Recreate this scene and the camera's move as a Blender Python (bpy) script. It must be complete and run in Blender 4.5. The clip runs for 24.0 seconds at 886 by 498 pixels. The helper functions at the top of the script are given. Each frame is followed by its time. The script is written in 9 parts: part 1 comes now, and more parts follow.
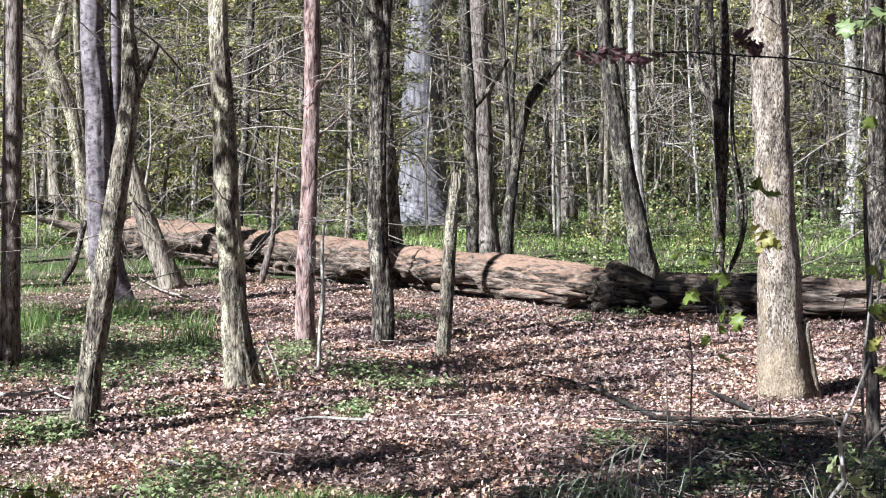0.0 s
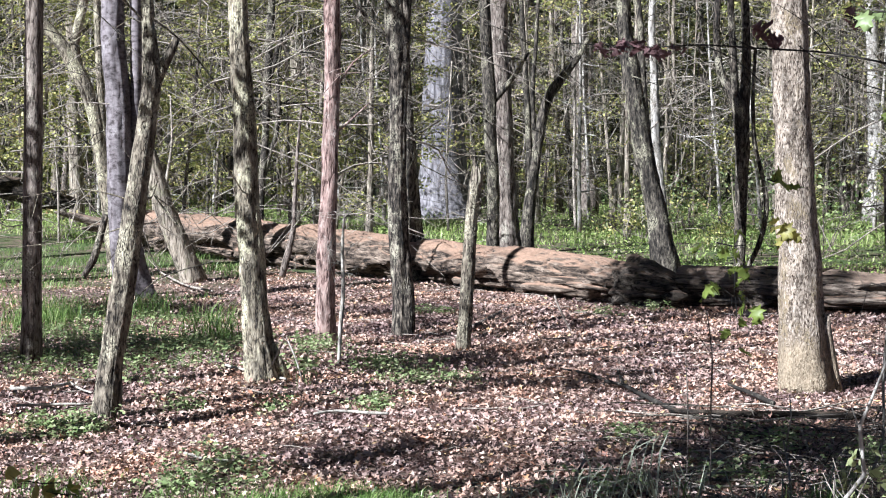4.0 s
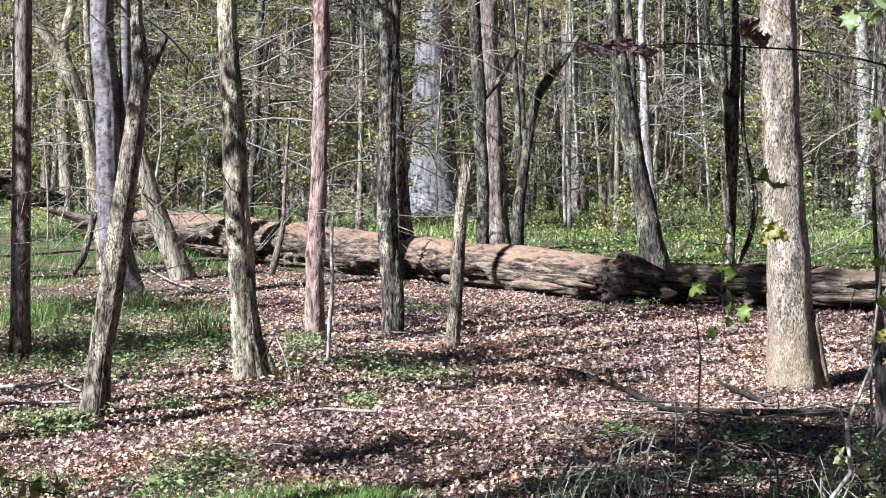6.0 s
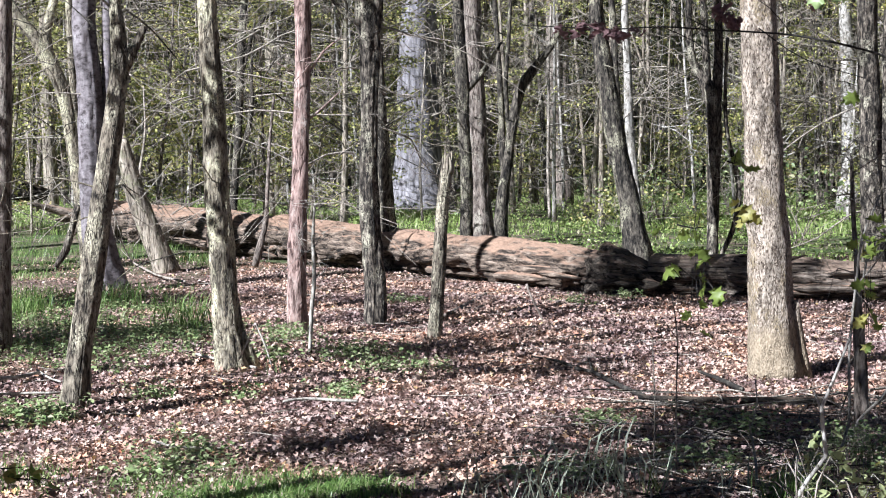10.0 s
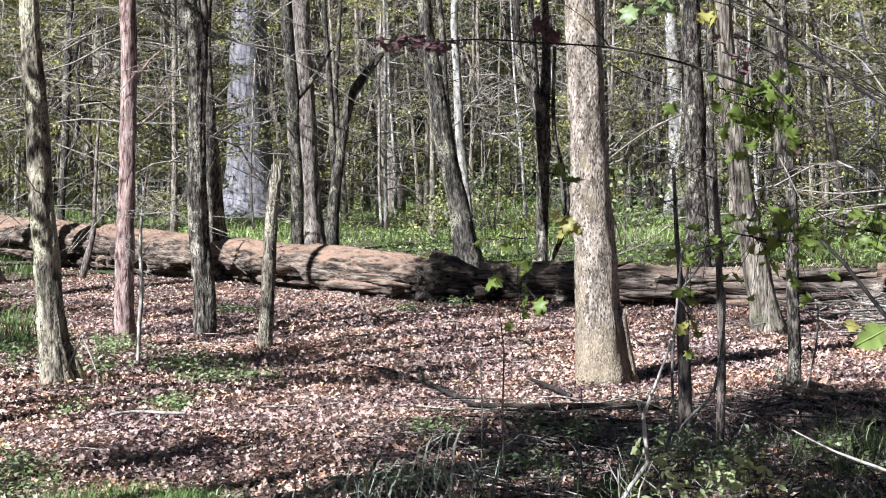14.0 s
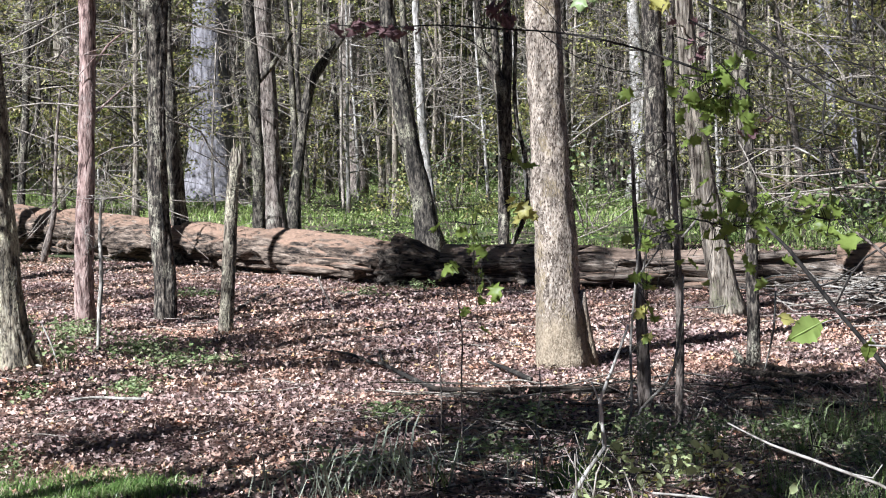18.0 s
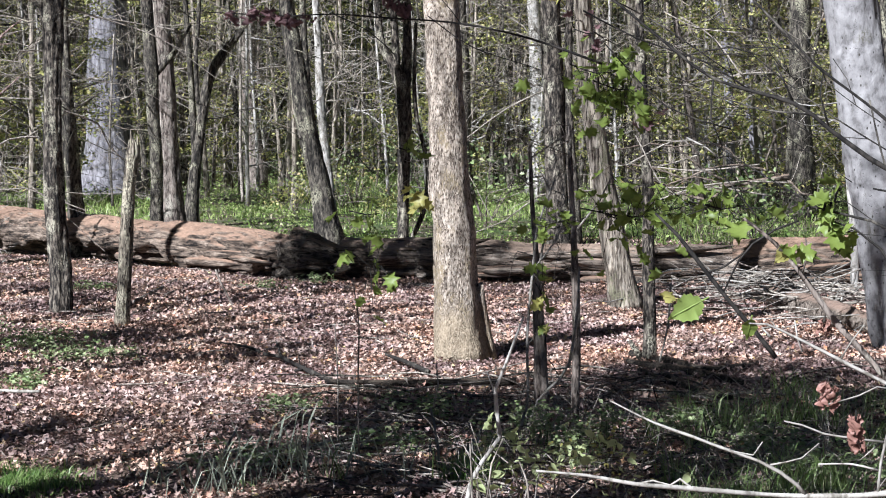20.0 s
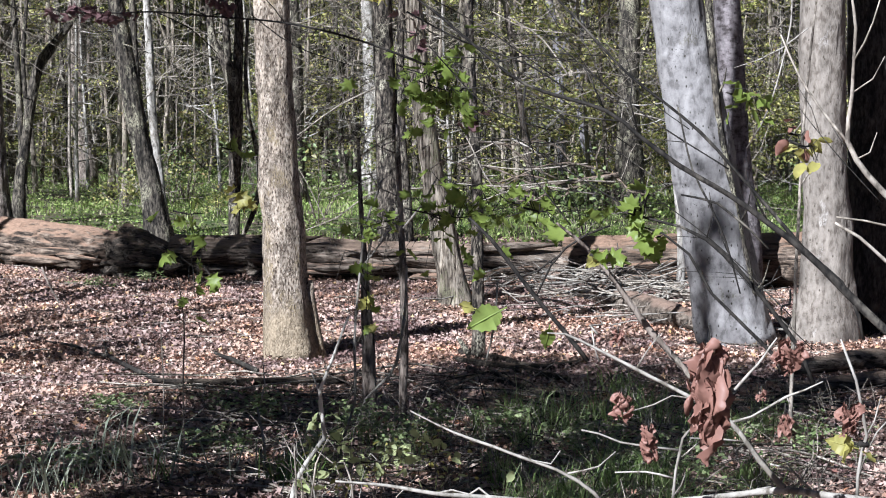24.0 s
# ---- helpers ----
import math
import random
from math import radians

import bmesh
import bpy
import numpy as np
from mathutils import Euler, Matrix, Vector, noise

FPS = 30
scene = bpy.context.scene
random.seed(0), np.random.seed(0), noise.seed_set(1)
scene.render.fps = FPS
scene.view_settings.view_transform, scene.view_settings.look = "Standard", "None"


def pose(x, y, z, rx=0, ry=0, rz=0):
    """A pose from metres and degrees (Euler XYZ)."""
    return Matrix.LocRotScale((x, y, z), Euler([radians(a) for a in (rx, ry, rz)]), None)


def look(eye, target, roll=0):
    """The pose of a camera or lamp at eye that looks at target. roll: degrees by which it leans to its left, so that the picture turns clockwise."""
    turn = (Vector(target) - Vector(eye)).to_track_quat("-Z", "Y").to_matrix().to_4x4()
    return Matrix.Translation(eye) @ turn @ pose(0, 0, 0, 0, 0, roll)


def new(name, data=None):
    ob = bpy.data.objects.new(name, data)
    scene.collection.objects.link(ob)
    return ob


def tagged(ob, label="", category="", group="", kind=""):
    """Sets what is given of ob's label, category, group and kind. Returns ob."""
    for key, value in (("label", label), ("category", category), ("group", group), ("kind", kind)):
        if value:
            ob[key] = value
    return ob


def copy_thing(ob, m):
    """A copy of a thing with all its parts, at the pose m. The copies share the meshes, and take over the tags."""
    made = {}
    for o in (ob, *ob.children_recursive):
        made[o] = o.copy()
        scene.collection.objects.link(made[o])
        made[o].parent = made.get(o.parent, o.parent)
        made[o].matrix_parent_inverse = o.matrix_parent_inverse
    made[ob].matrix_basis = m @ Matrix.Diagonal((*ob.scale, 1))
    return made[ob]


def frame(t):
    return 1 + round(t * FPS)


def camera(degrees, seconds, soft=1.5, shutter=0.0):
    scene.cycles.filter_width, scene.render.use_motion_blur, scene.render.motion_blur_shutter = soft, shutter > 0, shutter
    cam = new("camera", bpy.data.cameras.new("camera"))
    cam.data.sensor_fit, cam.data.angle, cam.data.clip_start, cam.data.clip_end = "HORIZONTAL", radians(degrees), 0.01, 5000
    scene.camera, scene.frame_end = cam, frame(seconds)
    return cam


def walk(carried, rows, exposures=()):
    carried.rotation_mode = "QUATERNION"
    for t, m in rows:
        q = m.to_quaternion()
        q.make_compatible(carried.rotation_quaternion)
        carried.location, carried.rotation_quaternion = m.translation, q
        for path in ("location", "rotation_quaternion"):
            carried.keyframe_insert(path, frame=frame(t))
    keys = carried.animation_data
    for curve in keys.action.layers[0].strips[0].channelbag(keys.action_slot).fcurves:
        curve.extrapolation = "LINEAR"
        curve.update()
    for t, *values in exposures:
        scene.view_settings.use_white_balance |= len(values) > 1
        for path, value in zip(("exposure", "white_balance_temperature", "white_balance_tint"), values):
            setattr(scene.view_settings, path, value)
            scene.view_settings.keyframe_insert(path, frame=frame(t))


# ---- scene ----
cam = camera(26.17, 24.0, soft=1.0)
PATH = [
    (0.0, look((-0.000, 0.000, 2.400), (-0.000, 19.974, 1.387), 0.16)),
    (0.5, look((-0.002, 0.000, 2.401), (-0.027, 19.975, 1.400), 0.16)),
    (1.0, look((-0.003, 0.000, 2.406), (-0.093, 19.976, 1.426), 0.13)),
    (1.5, look((-0.000, 0.000, 2.401), (-0.153, 19.977, 1.449), 0.04)),
    (2.0, look((0.004, 0.000, 2.397), (-0.198, 19.977, 1.455), -0.00)),
    (2.5, look((0.005, 0.000, 2.405), (-0.240, 19.976, 1.447), 0.01)),
    (4.5, look((0.014, 0.000, 2.400), (-0.194, 19.967, 1.278), 0.07)),
    (5.0, look((0.026, 0.000, 2.403), (-0.166, 19.966, 1.259), 0.10)),
    (5.5, look((0.021, 0.000, 2.403), (-0.136, 19.967, 1.266), 0.12)),
    (6.0, look((0.024, 0.000, 2.405), (-0.097, 19.969, 1.297), 0.06)),
    (6.5, look((0.026, 0.000, 2.407), (-0.059, 19.970, 1.324), 0.04)),
    (7.0, look((0.030, 0.000, 2.410), (-0.051, 19.972, 1.353), 0.11)),
    (7.5, look((0.028, 0.000, 2.409), (-0.072, 19.974, 1.392), 0.18)),
    (8.0, look((0.035, 0.000, 2.399), (-0.082, 19.975, 1.409), 0.25)),
    (8.5, look((0.048, 0.000, 2.373), (-0.069, 19.974, 1.360), 0.36)),
    (9.0, look((0.066, 0.000, 2.354), (-0.065, 19.970, 1.276), 0.33)),
    (9.5, look((0.072, 0.000, 2.358), (-0.053, 19.967, 1.214), 0.12)),
    (10.0, look((0.085, 0.000, 2.359), (0.099, 19.966, 1.194), -0.10)),
    (10.5, look((0.101, 0.000, 2.366), (0.461, 19.964, 1.224), -0.15)),
    (11.0, look((0.112, 0.000, 2.367), (0.898, 19.954, 1.259), -0.13)),
    (11.5, look((0.121, 0.000, 2.364), (1.238, 19.939, 1.276), -0.17)),
    (13.5, look((0.130, 0.000, 2.378), (1.840, 19.899, 1.318), -0.28)),
    (14.0, look((0.133, 0.000, 2.383), (1.887, 19.893, 1.282), -0.29)),
    (14.5, look((0.134, 0.000, 2.383), (1.922, 19.887, 1.236), -0.30)),
    (15.0, look((0.136, 0.000, 2.375), (1.961, 19.881, 1.190), -0.36)),
    (15.5, look((0.141, 0.000, 2.388), (2.015, 19.874, 1.154), -0.40)),
    (16.0, look((0.146, 0.000, 2.398), (2.061, 19.867, 1.127), -0.41)),
    (16.5, look((0.148, 0.000, 2.393), (2.091, 19.865, 1.119), -0.49)),
    (17.0, look((0.152, 0.000, 2.395), (2.128, 19.861, 1.123), -0.55)),
    (17.5, look((0.163, 0.000, 2.404), (2.185, 19.857, 1.129), -0.51)),
    (19.5, look((0.186, 0.000, 2.376), (3.015, 19.753, 1.027), -0.15)),
    (20.0, look((0.194, 0.000, 2.376), (3.354, 19.703, 1.031), -0.07)),
    (20.5, look((0.204, 0.000, 2.375), (3.662, 19.654, 1.048), -0.02)),
    (21.0, look((0.213, 0.000, 2.365), (3.986, 19.597, 1.053), 0.01)),
    (21.5, look((0.226, 0.000, 2.364), (4.334, 19.529, 1.043), 0.07)),
    (22.0, look((0.234, 0.000, 2.373), (4.691, 19.451, 1.037), 0.23)),
    (22.5, look((0.237, 0.000, 2.367), (4.949, 19.392, 1.038), 0.38)),
    (23.0, look((0.243, 0.000, 2.364), (5.091, 19.358, 1.038), 0.44)),
    (23.5, look((0.247, 0.000, 2.380), (5.128, 19.348, 1.028), 0.46)),
    (24.0, look((0.243, 0.000, 2.394), (5.101, 19.352, 1.014), 0.37)),
]
walk(cam, PATH, exposures=[(0, 1.54, 5630, 10), (10, 1.53, 5630, 10), (17, 1.42, 5630, 10), (24, 1.24, 5630, 10)])

# ---- daylight: low autumn sun from the left, slightly behind the camera ----
SUN_FROM = Vector((-0.79, -0.61, 0.0)).normalized()
SUN_ELEV = radians(36)
world = bpy.data.worlds.new("sky")
scene.world = world
world.use_nodes = True
wn = world.node_tree
sky = wn.nodes.new("ShaderNodeTexSky")
sky.sky_type = "NISHITA"
sky.sun_disc = False
sky.air_density, sky.dust_density = 0.13, 0.04
sky.sun_elevation = SUN_ELEV
sky.sun_rotation = math.atan2(SUN_FROM.x, SUN_FROM.y)
bg = wn.nodes["Background"]
bg.inputs["Strength"].default_value = 0.05
wn.links.new(sky.outputs["Color"], bg.inputs["Color"])
sun_data = bpy.data.lights.new("sun", "SUN")
sun_data.energy = 5.0
sun_data.angle = radians(0.5)
sun_data.color = (1.0, 0.965, 0.92)
sun = new("sun", sun_data)
to_sun = Vector((SUN_FROM.x * math.cos(SUN_ELEV), SUN_FROM.y * math.cos(SUN_ELEV), math.sin(SUN_ELEV)))
sun.matrix_world = look(to_sun * 60, (0, 0, 0))

rng = np.random.default_rng(7)


# ---- materials ----
def nodes_of(name, rough=0.8):
    m = bpy.data.materials.new(name)
    m.use_nodes = True
    n, l = m.node_tree.nodes, m.node_tree.links
    b = n["Principled BSDF"]
    b.inputs["Roughness"].default_value = rough
    b.inputs["Specular IOR Level"].default_value = 0.3
    return m, n, l, b


def ramp(n, l, src, stops):
    r = n.new("ShaderNodeValToRGB")
    e = r.color_ramp.elements
    while len(e) < len(stops):
        e.new(0.5)
    for el, (p, c) in zip(e, stops):
        el.position, el.color = p, (*c, 1)
    l.new(src, r.inputs["Fac"])
    return r.outputs["Color"]


def mixed(n, l, fac, a, b, mode="MIX"):
    m = n.new("ShaderNodeMix")
    m.data_type, m.blend_type = "RGBA", mode
    for sock, v in ((m.inputs[0], fac), (m.inputs[6], a), (m.inputs[7], b)):
        if isinstance(v, (int, float)):
            sock.default_value = v
        elif isinstance(v, tuple):
            sock.default_value = (*v, 1)
        else:
            l.new(v, sock)
    return m.outputs[2]


def coords(n, l, scale, jitter=True):
    tc = n.new("ShaderNodeTexCoord")
    mp = n.new("ShaderNodeMapping")
    mp.inputs["Scale"].default_value = scale
    l.new(tc.outputs["Object"], mp.inputs["Vector"])
    if jitter:
        oi = n.new("ShaderNodeObjectInfo")
        mu = n.new("ShaderNodeMath")
        mu.operation = "MULTIPLY"
        mu.inputs[1].default_value = 40
        l.new(oi.outputs["Random"], mu.inputs[0])
        l.new(mu.outputs[0], mp.inputs["Location"])
    return mp.outputs["Vector"]


def noise_tex(n, l, vec, scale, detail=6, rough=0.6):
    t = n.new("ShaderNodeTexNoise")
    t.inputs["Scale"].default_value, t.inputs["Detail"].default_value, t.inputs["Roughness"].default_value = scale, detail, rough
    l.new(vec, t.inputs["Vector"])
    return t.outputs["Fac"]


def bump(n, l, b, height, strength, dist):
    bp = n.new("ShaderNodeBump")
    bp.inputs["Strength"].default_value, bp.inputs["Distance"].default_value = strength, dist
    l.new(height, bp.inputs["Height"])
    l.new(bp.outputs["Normal"], b.inputs["Normal"])


def bark(name, dark, mid, light, patch, patch_at=0.55, stretch=0.34, scale=30, depth=0.03, speck=None, rough=0.85, crack=0.44, mottle=0.5, plates=26, edge=0.08, mud=0.0):
    """Bark: fissures that run up the stem, a middle tone with grain, broad stains, and lichen or moss in patches."""
    m, n, l, b = nodes_of(name, rough)
    v = coords(n, l, (1, 1, stretch))
    v2 = coords(n, l, (1, 1, 0.6))
    fiss = noise_tex(n, l, v, scale, 5, 0.6)
    big = noise_tex(n, l, v2, 4.5, 5, 0.65)
    fine = noise_tex(n, l, v2, 60, 4, 0.6)
    col = ramp(n, l, fiss, [(crack - 0.07, dark), (crack + 0.03, mid), (0.66, light)])
    v3 = coords(n, l, (1, 1, 0.35))
    lo = 1 - mottle
    stain = ramp(n, l, noise_tex(n, l, v3, 7, 6, 0.7), [(0.38, (lo, lo, lo)), (0.56, (1, 1, 1))])
    col = mixed(n, l, 1.0, col, stain, "MULTIPLY")
    if plates:
        warp = n.new("ShaderNodeVectorMath")
        warp.operation = "MULTIPLY_ADD"
        nz = n.new("ShaderNodeTexNoise")
        nz.inputs["Scale"].default_value = 9
        l.new(v, nz.inputs["Vector"])
        warp.inputs[1].default_value = (0.16, 0.16, 0.16)
        l.new(nz.outputs["Color"], warp.inputs[0])
        l.new(v, warp.inputs[2])
        ve = n.new("ShaderNodeTexVoronoi")
        ve.feature = "DISTANCE_TO_EDGE"
        ve.inputs["Scale"].default_value = plates
        l.new(warp.outputs[0], ve.inputs["Vector"])
        seam = ramp(n, l, ve.outputs["Distance"], [(edge * 0.35, (0, 0, 0)), (edge * 1.6, (1, 1, 1))])
        gap = ramp(n, l, noise_tex(n, l, v, 14, 4, 0.6), [(0.42, (0, 0, 0)), (0.58, (1, 1, 1))])
        seam = mixed(n, l, 1.0, seam, gap, "LIGHTEN")
        col = mixed(n, l, seam, mixed(n, l, 0.35, dark, col), col)
        fiss = mixed(n, l, 0.45, fiss, seam)
    pm = ramp(n, l, big, [(patch_at - 0.04, (0, 0, 0)), (patch_at + 0.05, (1, 1, 1))])
    pf = mixed(n, l, 1.0, pm, ramp(n, l, fine, [(0.42, (0, 0, 0)), (0.55, (1, 1, 1))]), "MULTIPLY")
    col = mixed(n, l, pf, col, patch)
    if speck:
        vo = n.new("ShaderNodeTexVoronoi")
        vo.inputs["Scale"].default_value = 16
        l.new(v2, vo.inputs["Vector"])
        col = mixed(n, l, ramp(n, l, vo.outputs["Distance"], [(0.10, (1, 1, 1)), (0.17, (0, 0, 0))]), col, speck)
        # clusters of small dark pits, wider than tall
        vp = n.new("ShaderNodeTexVoronoi")
        vp.inputs["Scale"].default_value = 34
        l.new(coords(n, l, (0.7, 0.7, 1.5)), vp.inputs["Vector"])
        pits = ramp(n, l, vp.outputs["Distance"], [(0.10, (1, 1, 1)), (0.22, (0, 0, 0))])
        where = ramp(n, l, noise_tex(n, l, v2, 3.2, 4, 0.6), [(0.52, (0, 0, 0)), (0.60, (1, 1, 1))])
        col = mixed(n, l, mixed(n, l, 1.0, pits, where, "MULTIPLY"), col, speck)
    if mud:
        # dried flood mud up to an uneven line
        sx = n.new("ShaderNodeSeparateXYZ")
        l.new(coords(n, l, (1, 1, 1), False), sx.inputs[0])
        ln = n.new("ShaderNodeMath")
        ln.operation = "MULTIPLY_ADD"
        ln.inputs[1].default_value = 0.7
        l.new(big, ln.inputs[0])
        l.new(sx.outputs["Z"], ln.inputs[2])
        mk = ramp(n, l, ln.outputs[0], [(0.3 + mud * 0.8, (1, 1, 1)), (0.3 + mud * 1.15, (0, 0, 0))])
        col = mixed(n, l, mk, col, ramp(n, l, fine, [(0.35, (0.17, 0.13, 0.085)), (0.65, (0.36, 0.295, 0.21))]))
    l.new(col, b.inputs["Base Color"])
    hh = mixed(n, l, 0.3, fiss, fine)
    bump(n, l, b, hh, 1.0, depth)
    return m


bark_mossy = bark("bark_mossy", (0.022, 0.018, 0.014), (0.22, 0.185, 0.13), (0.41, 0.365, 0.28), (0.50, 0.47, 0.32), 0.53, mottle=0.6)
bark_lichen = bark("bark_lichen", (0.016, 0.013, 0.010), (0.14, 0.115, 0.085), (0.29, 0.25, 0.19), (0.40, 0.365, 0.265), 0.51, depth=0.04, mottle=0.6)
bark_dark = bark("bark_dark", (0.009, 0.007, 0.006), (0.095, 0.078, 0.061), (0.29, 0.25, 0.20), (0.40, 0.37, 0.28), 0.57, crack=0.47, depth=0.045, mottle=0.75)
# darker than bark_dark: the shade on the rear trees is put into the colour
bark_dark_shaded = bark("bark_dark_shaded", (0.006, 0.005, 0.004), (0.06, 0.051, 0.04), (0.19, 0.165, 0.13), (0.30, 0.28, 0.20), 0.55, mottle=0.7)
bark_smooth = bark("bark_smooth", (0.06, 0.05, 0.05), (0.15, 0.13, 0.135), (0.25, 0.225, 0.23), (0.28, 0.26, 0.26), 0.62, 1.6, 9, 0.008, mottle=0.45, plates=0)
bark_pale = bark("bark_pale", (0.045, 0.034, 0.026), (0.28, 0.235, 0.18), (0.48, 0.42, 0.345), (0.20, 0.195, 0.12), 0.56, 0.14, 30, 0.025, plates=22)
bark_red = bark("bark_red", (0.05, 0.028, 0.024), (0.27, 0.18, 0.155), (0.43, 0.325, 0.285), (0.40, 0.35, 0.31), 0.58, 0.25, 30, 0.02, mottle=0.5, plates=18, edge=0.06)
bark_brown = bark("bark_brown", (0.028, 0.02, 0.016), (0.18, 0.145, 0.12), (0.34, 0.29, 0.25), (0.36, 0.33, 0.27), 0.58, 0.25, 30, 0.02, edge=0.07)
bark_grey = bark("bark_grey", (0.08, 0.075, 0.08), (0.205, 0.193, 0.205), (0.30, 0.285, 0.30), (0.14, 0.125, 0.13), 0.57, 0.08, 11, 0.05, mottle=0.45, plates=0)
bark_scaly = bark("bark_scaly", (0.055, 0.038, 0.027), (0.36, 0.295, 0.23), (0.55, 0.48, 0.40), (0.24, 0.19, 0.12), 0.56, 0.5, 50, 0.03, crack=0.45, mottle=0.45, plates=50, edge=0.13, mud=0.6)
bark_white = bark("bark_white", (0.10, 0.09, 0.075), (0.36, 0.335, 0.30), (0.52, 0.495, 0.455), (0.17, 0.15, 0.12), 0.57, 0.6, 14, 0.01, plates=0)
bark_beech = bark("bark_beech", (0.13, 0.122, 0.12), (0.21, 0.20, 0.198), (0.28, 0.268, 0.263), (0.10, 0.092, 0.07), 0.66, 0.7, 11, 0.02, speck=(0.03, 0.026, 0.02), mottle=0.16, plates=0)
bark_massive = bark("bark_massive", (0.12, 0.10, 0.083), (0.205, 0.178, 0.152), (0.275, 0.243, 0.21), (0.37, 0.345, 0.32), 0.64, 0.5, 20, 0.02, speck=(0.08, 0.066, 0.052), mottle=0.22, plates=0)
# near-black: shade on the tree beside massive_tree is put into the colour
bark_shaded = bark("bark_shaded", (0.010, 0.009, 0.008), (0.045, 0.038, 0.033), (0.10, 0.088, 0.076), (0.07, 0.062, 0.05), 0.6, mottle=0.6)
twig_pale = bark("twig_pale", (0.13, 0.115, 0.095), (0.31, 0.285, 0.25), (0.43, 0.405, 0.365), (0.17, 0.15, 0.125), 0.56, 0.5, 60, 0.004, plates=0)
twig_bleached = bark("twig_bleached", (0.22, 0.195, 0.16), (0.42, 0.385, 0.33), (0.56, 0.525, 0.465), (0.28, 0.255, 0.21), 0.58, 0.5, 40, 0.004, plates=0)
twig_grey = bark("twig_grey", (0.10, 0.085, 0.07), (0.30, 0.26, 0.215), (0.48, 0.43, 0.37), (0.17, 0.15, 0.12), 0.56, 0.5, 40, 0.004, plates=0)
twig_dark = bark("twig_dark", (0.006, 0.005, 0.0045), (0.018, 0.0155, 0.013), (0.045, 0.039, 0.033), (0.15, 0.135, 0.11), 0.60, 0.5, 70, 0.004, plates=0)


def leafy(name, stops, trans=0.35, rough=0.55, drift=None):
    """Leaves and blades: a colour of its own for each, and light that shines through."""
    m, n, l, b = nodes_of(name, rough)
    g = n.new("ShaderNodeNewGeometry")
    col = ramp(n, l, g.outputs["Random Per Island"], stops)
    v = coords(n, l, (1, 1, 1), False)
    col = mixed(n, l, 0.35, col, ramp(n, l, noise_tex(n, l, v, 28, 3), [(0.3, (0.25, 0.22, 0.16)), (0.7, (1, 1, 1))]), "MULTIPLY")
    if drift:
        # the kind and age of the leaves change from patch to patch
        col = mixed(n, l, 1.0, col, ramp(n, l, noise_tex(n, l, v, 0.7, 5, 0.65), drift), "MULTIPLY")
    l.new(col, b.inputs["Base Color"])
    if trans:
        tr = n.new("ShaderNodeBsdfTranslucent")
        l.new(col, tr.inputs["Color"])
        mx = n.new("ShaderNodeMixShader")
        mx.inputs[0].default_value = trans
        l.new(b.outputs[0], mx.inputs[1])
        l.new(tr.outputs[0], mx.inputs[2])
        l.new(mx.outputs[0], n["Material Output"].inputs["Surface"])
    return m


litter_mat = leafy("dry_leaves", [(0.0, (0.040, 0.025, 0.022)), (0.2, (0.19, 0.118, 0.098)), (0.42, (0.43, 0.295, 0.247)), (0.75, (0.56, 0.41, 0.35)), (0.93, (0.64, 0.52, 0.45)), (0.97, (0.54, 0.26, 0.18)), (1.0, (0.62, 0.50, 0.24))], 0.1, 0.6, [(0.35, (0.46, 0.42, 0.47)), (0.46, (0.95, 0.95, 1.0)), (0.54, (1.12, 1.10, 1.04)), (0.63, (1.28, 1.12, 0.98))])
# canopy leaves in a dark version: shade of the deep woods is in the colour
deep_shade_mat = leafy("shaded_woods_leaves", [(0.0, (0.012, 0.016, 0.006)), (0.5, (0.05, 0.056, 0.018)), (0.85, (0.16, 0.15, 0.05)), (0.95, (0.32, 0.29, 0.10)), (1.0, (0.16, 0.105, 0.055))], 0.35, 0.5)
sedge_mat = leafy("sedge_blades", [(0.0, (0.06, 0.12, 0.03)), (0.5, (0.18, 0.29, 0.075)), (0.88, (0.34, 0.45, 0.16)), (1.0, (0.50, 0.50, 0.30))], 0.4, 0.35)
canopy_mat = leafy("canopy_leaves", [(0.0, (0.09, 0.11, 0.035)), (0.3, (0.27, 0.30, 0.09)), (0.6, (0.50, 0.50, 0.17)), (0.88, (0.72, 0.67, 0.29)), (1.0, (0.54, 0.38, 0.20))], 0.45, 0.4)
grass_mat = leafy("grass_blades", [(0.0, (0.10, 0.145, 0.045)), (0.5, (0.25, 0.35, 0.12)), (0.85, (0.42, 0.51, 0.22)), (1.0, (0.58, 0.55, 0.38))], 0.35, 0.4)
pale_herb = leafy("pale_herb_leaves", [(0.0, (0.13, 0.20, 0.07)), (0.5, (0.30, 0.38, 0.17)), (0.9, (0.48, 0.54, 0.30)), (1.0, (0.58, 0.55, 0.36))], 0.35, 0.35)
meadow_mat = leafy("meadow_leaves", [(0.0, (0.12, 0.19, 0.045)), (0.5, (0.33, 0.45, 0.13)), (0.88, (0.52, 0.60, 0.24)), (1.0, (0.62, 0.56, 0.38))], 0.4, 0.4)
near_leaf = leafy("near_leaf", [(0.0, (0.24, 0.36, 0.08)), (1.0, (0.40, 0.50, 0.15))], 0.5, 0.4)
pale_leaf = leafy("pale_leaf", [(0.0, (0.38, 0.46, 0.20)), (0.7, (0.58, 0.64, 0.33)), (1.0, (0.72, 0.70, 0.40))], 0.5, 0.4)
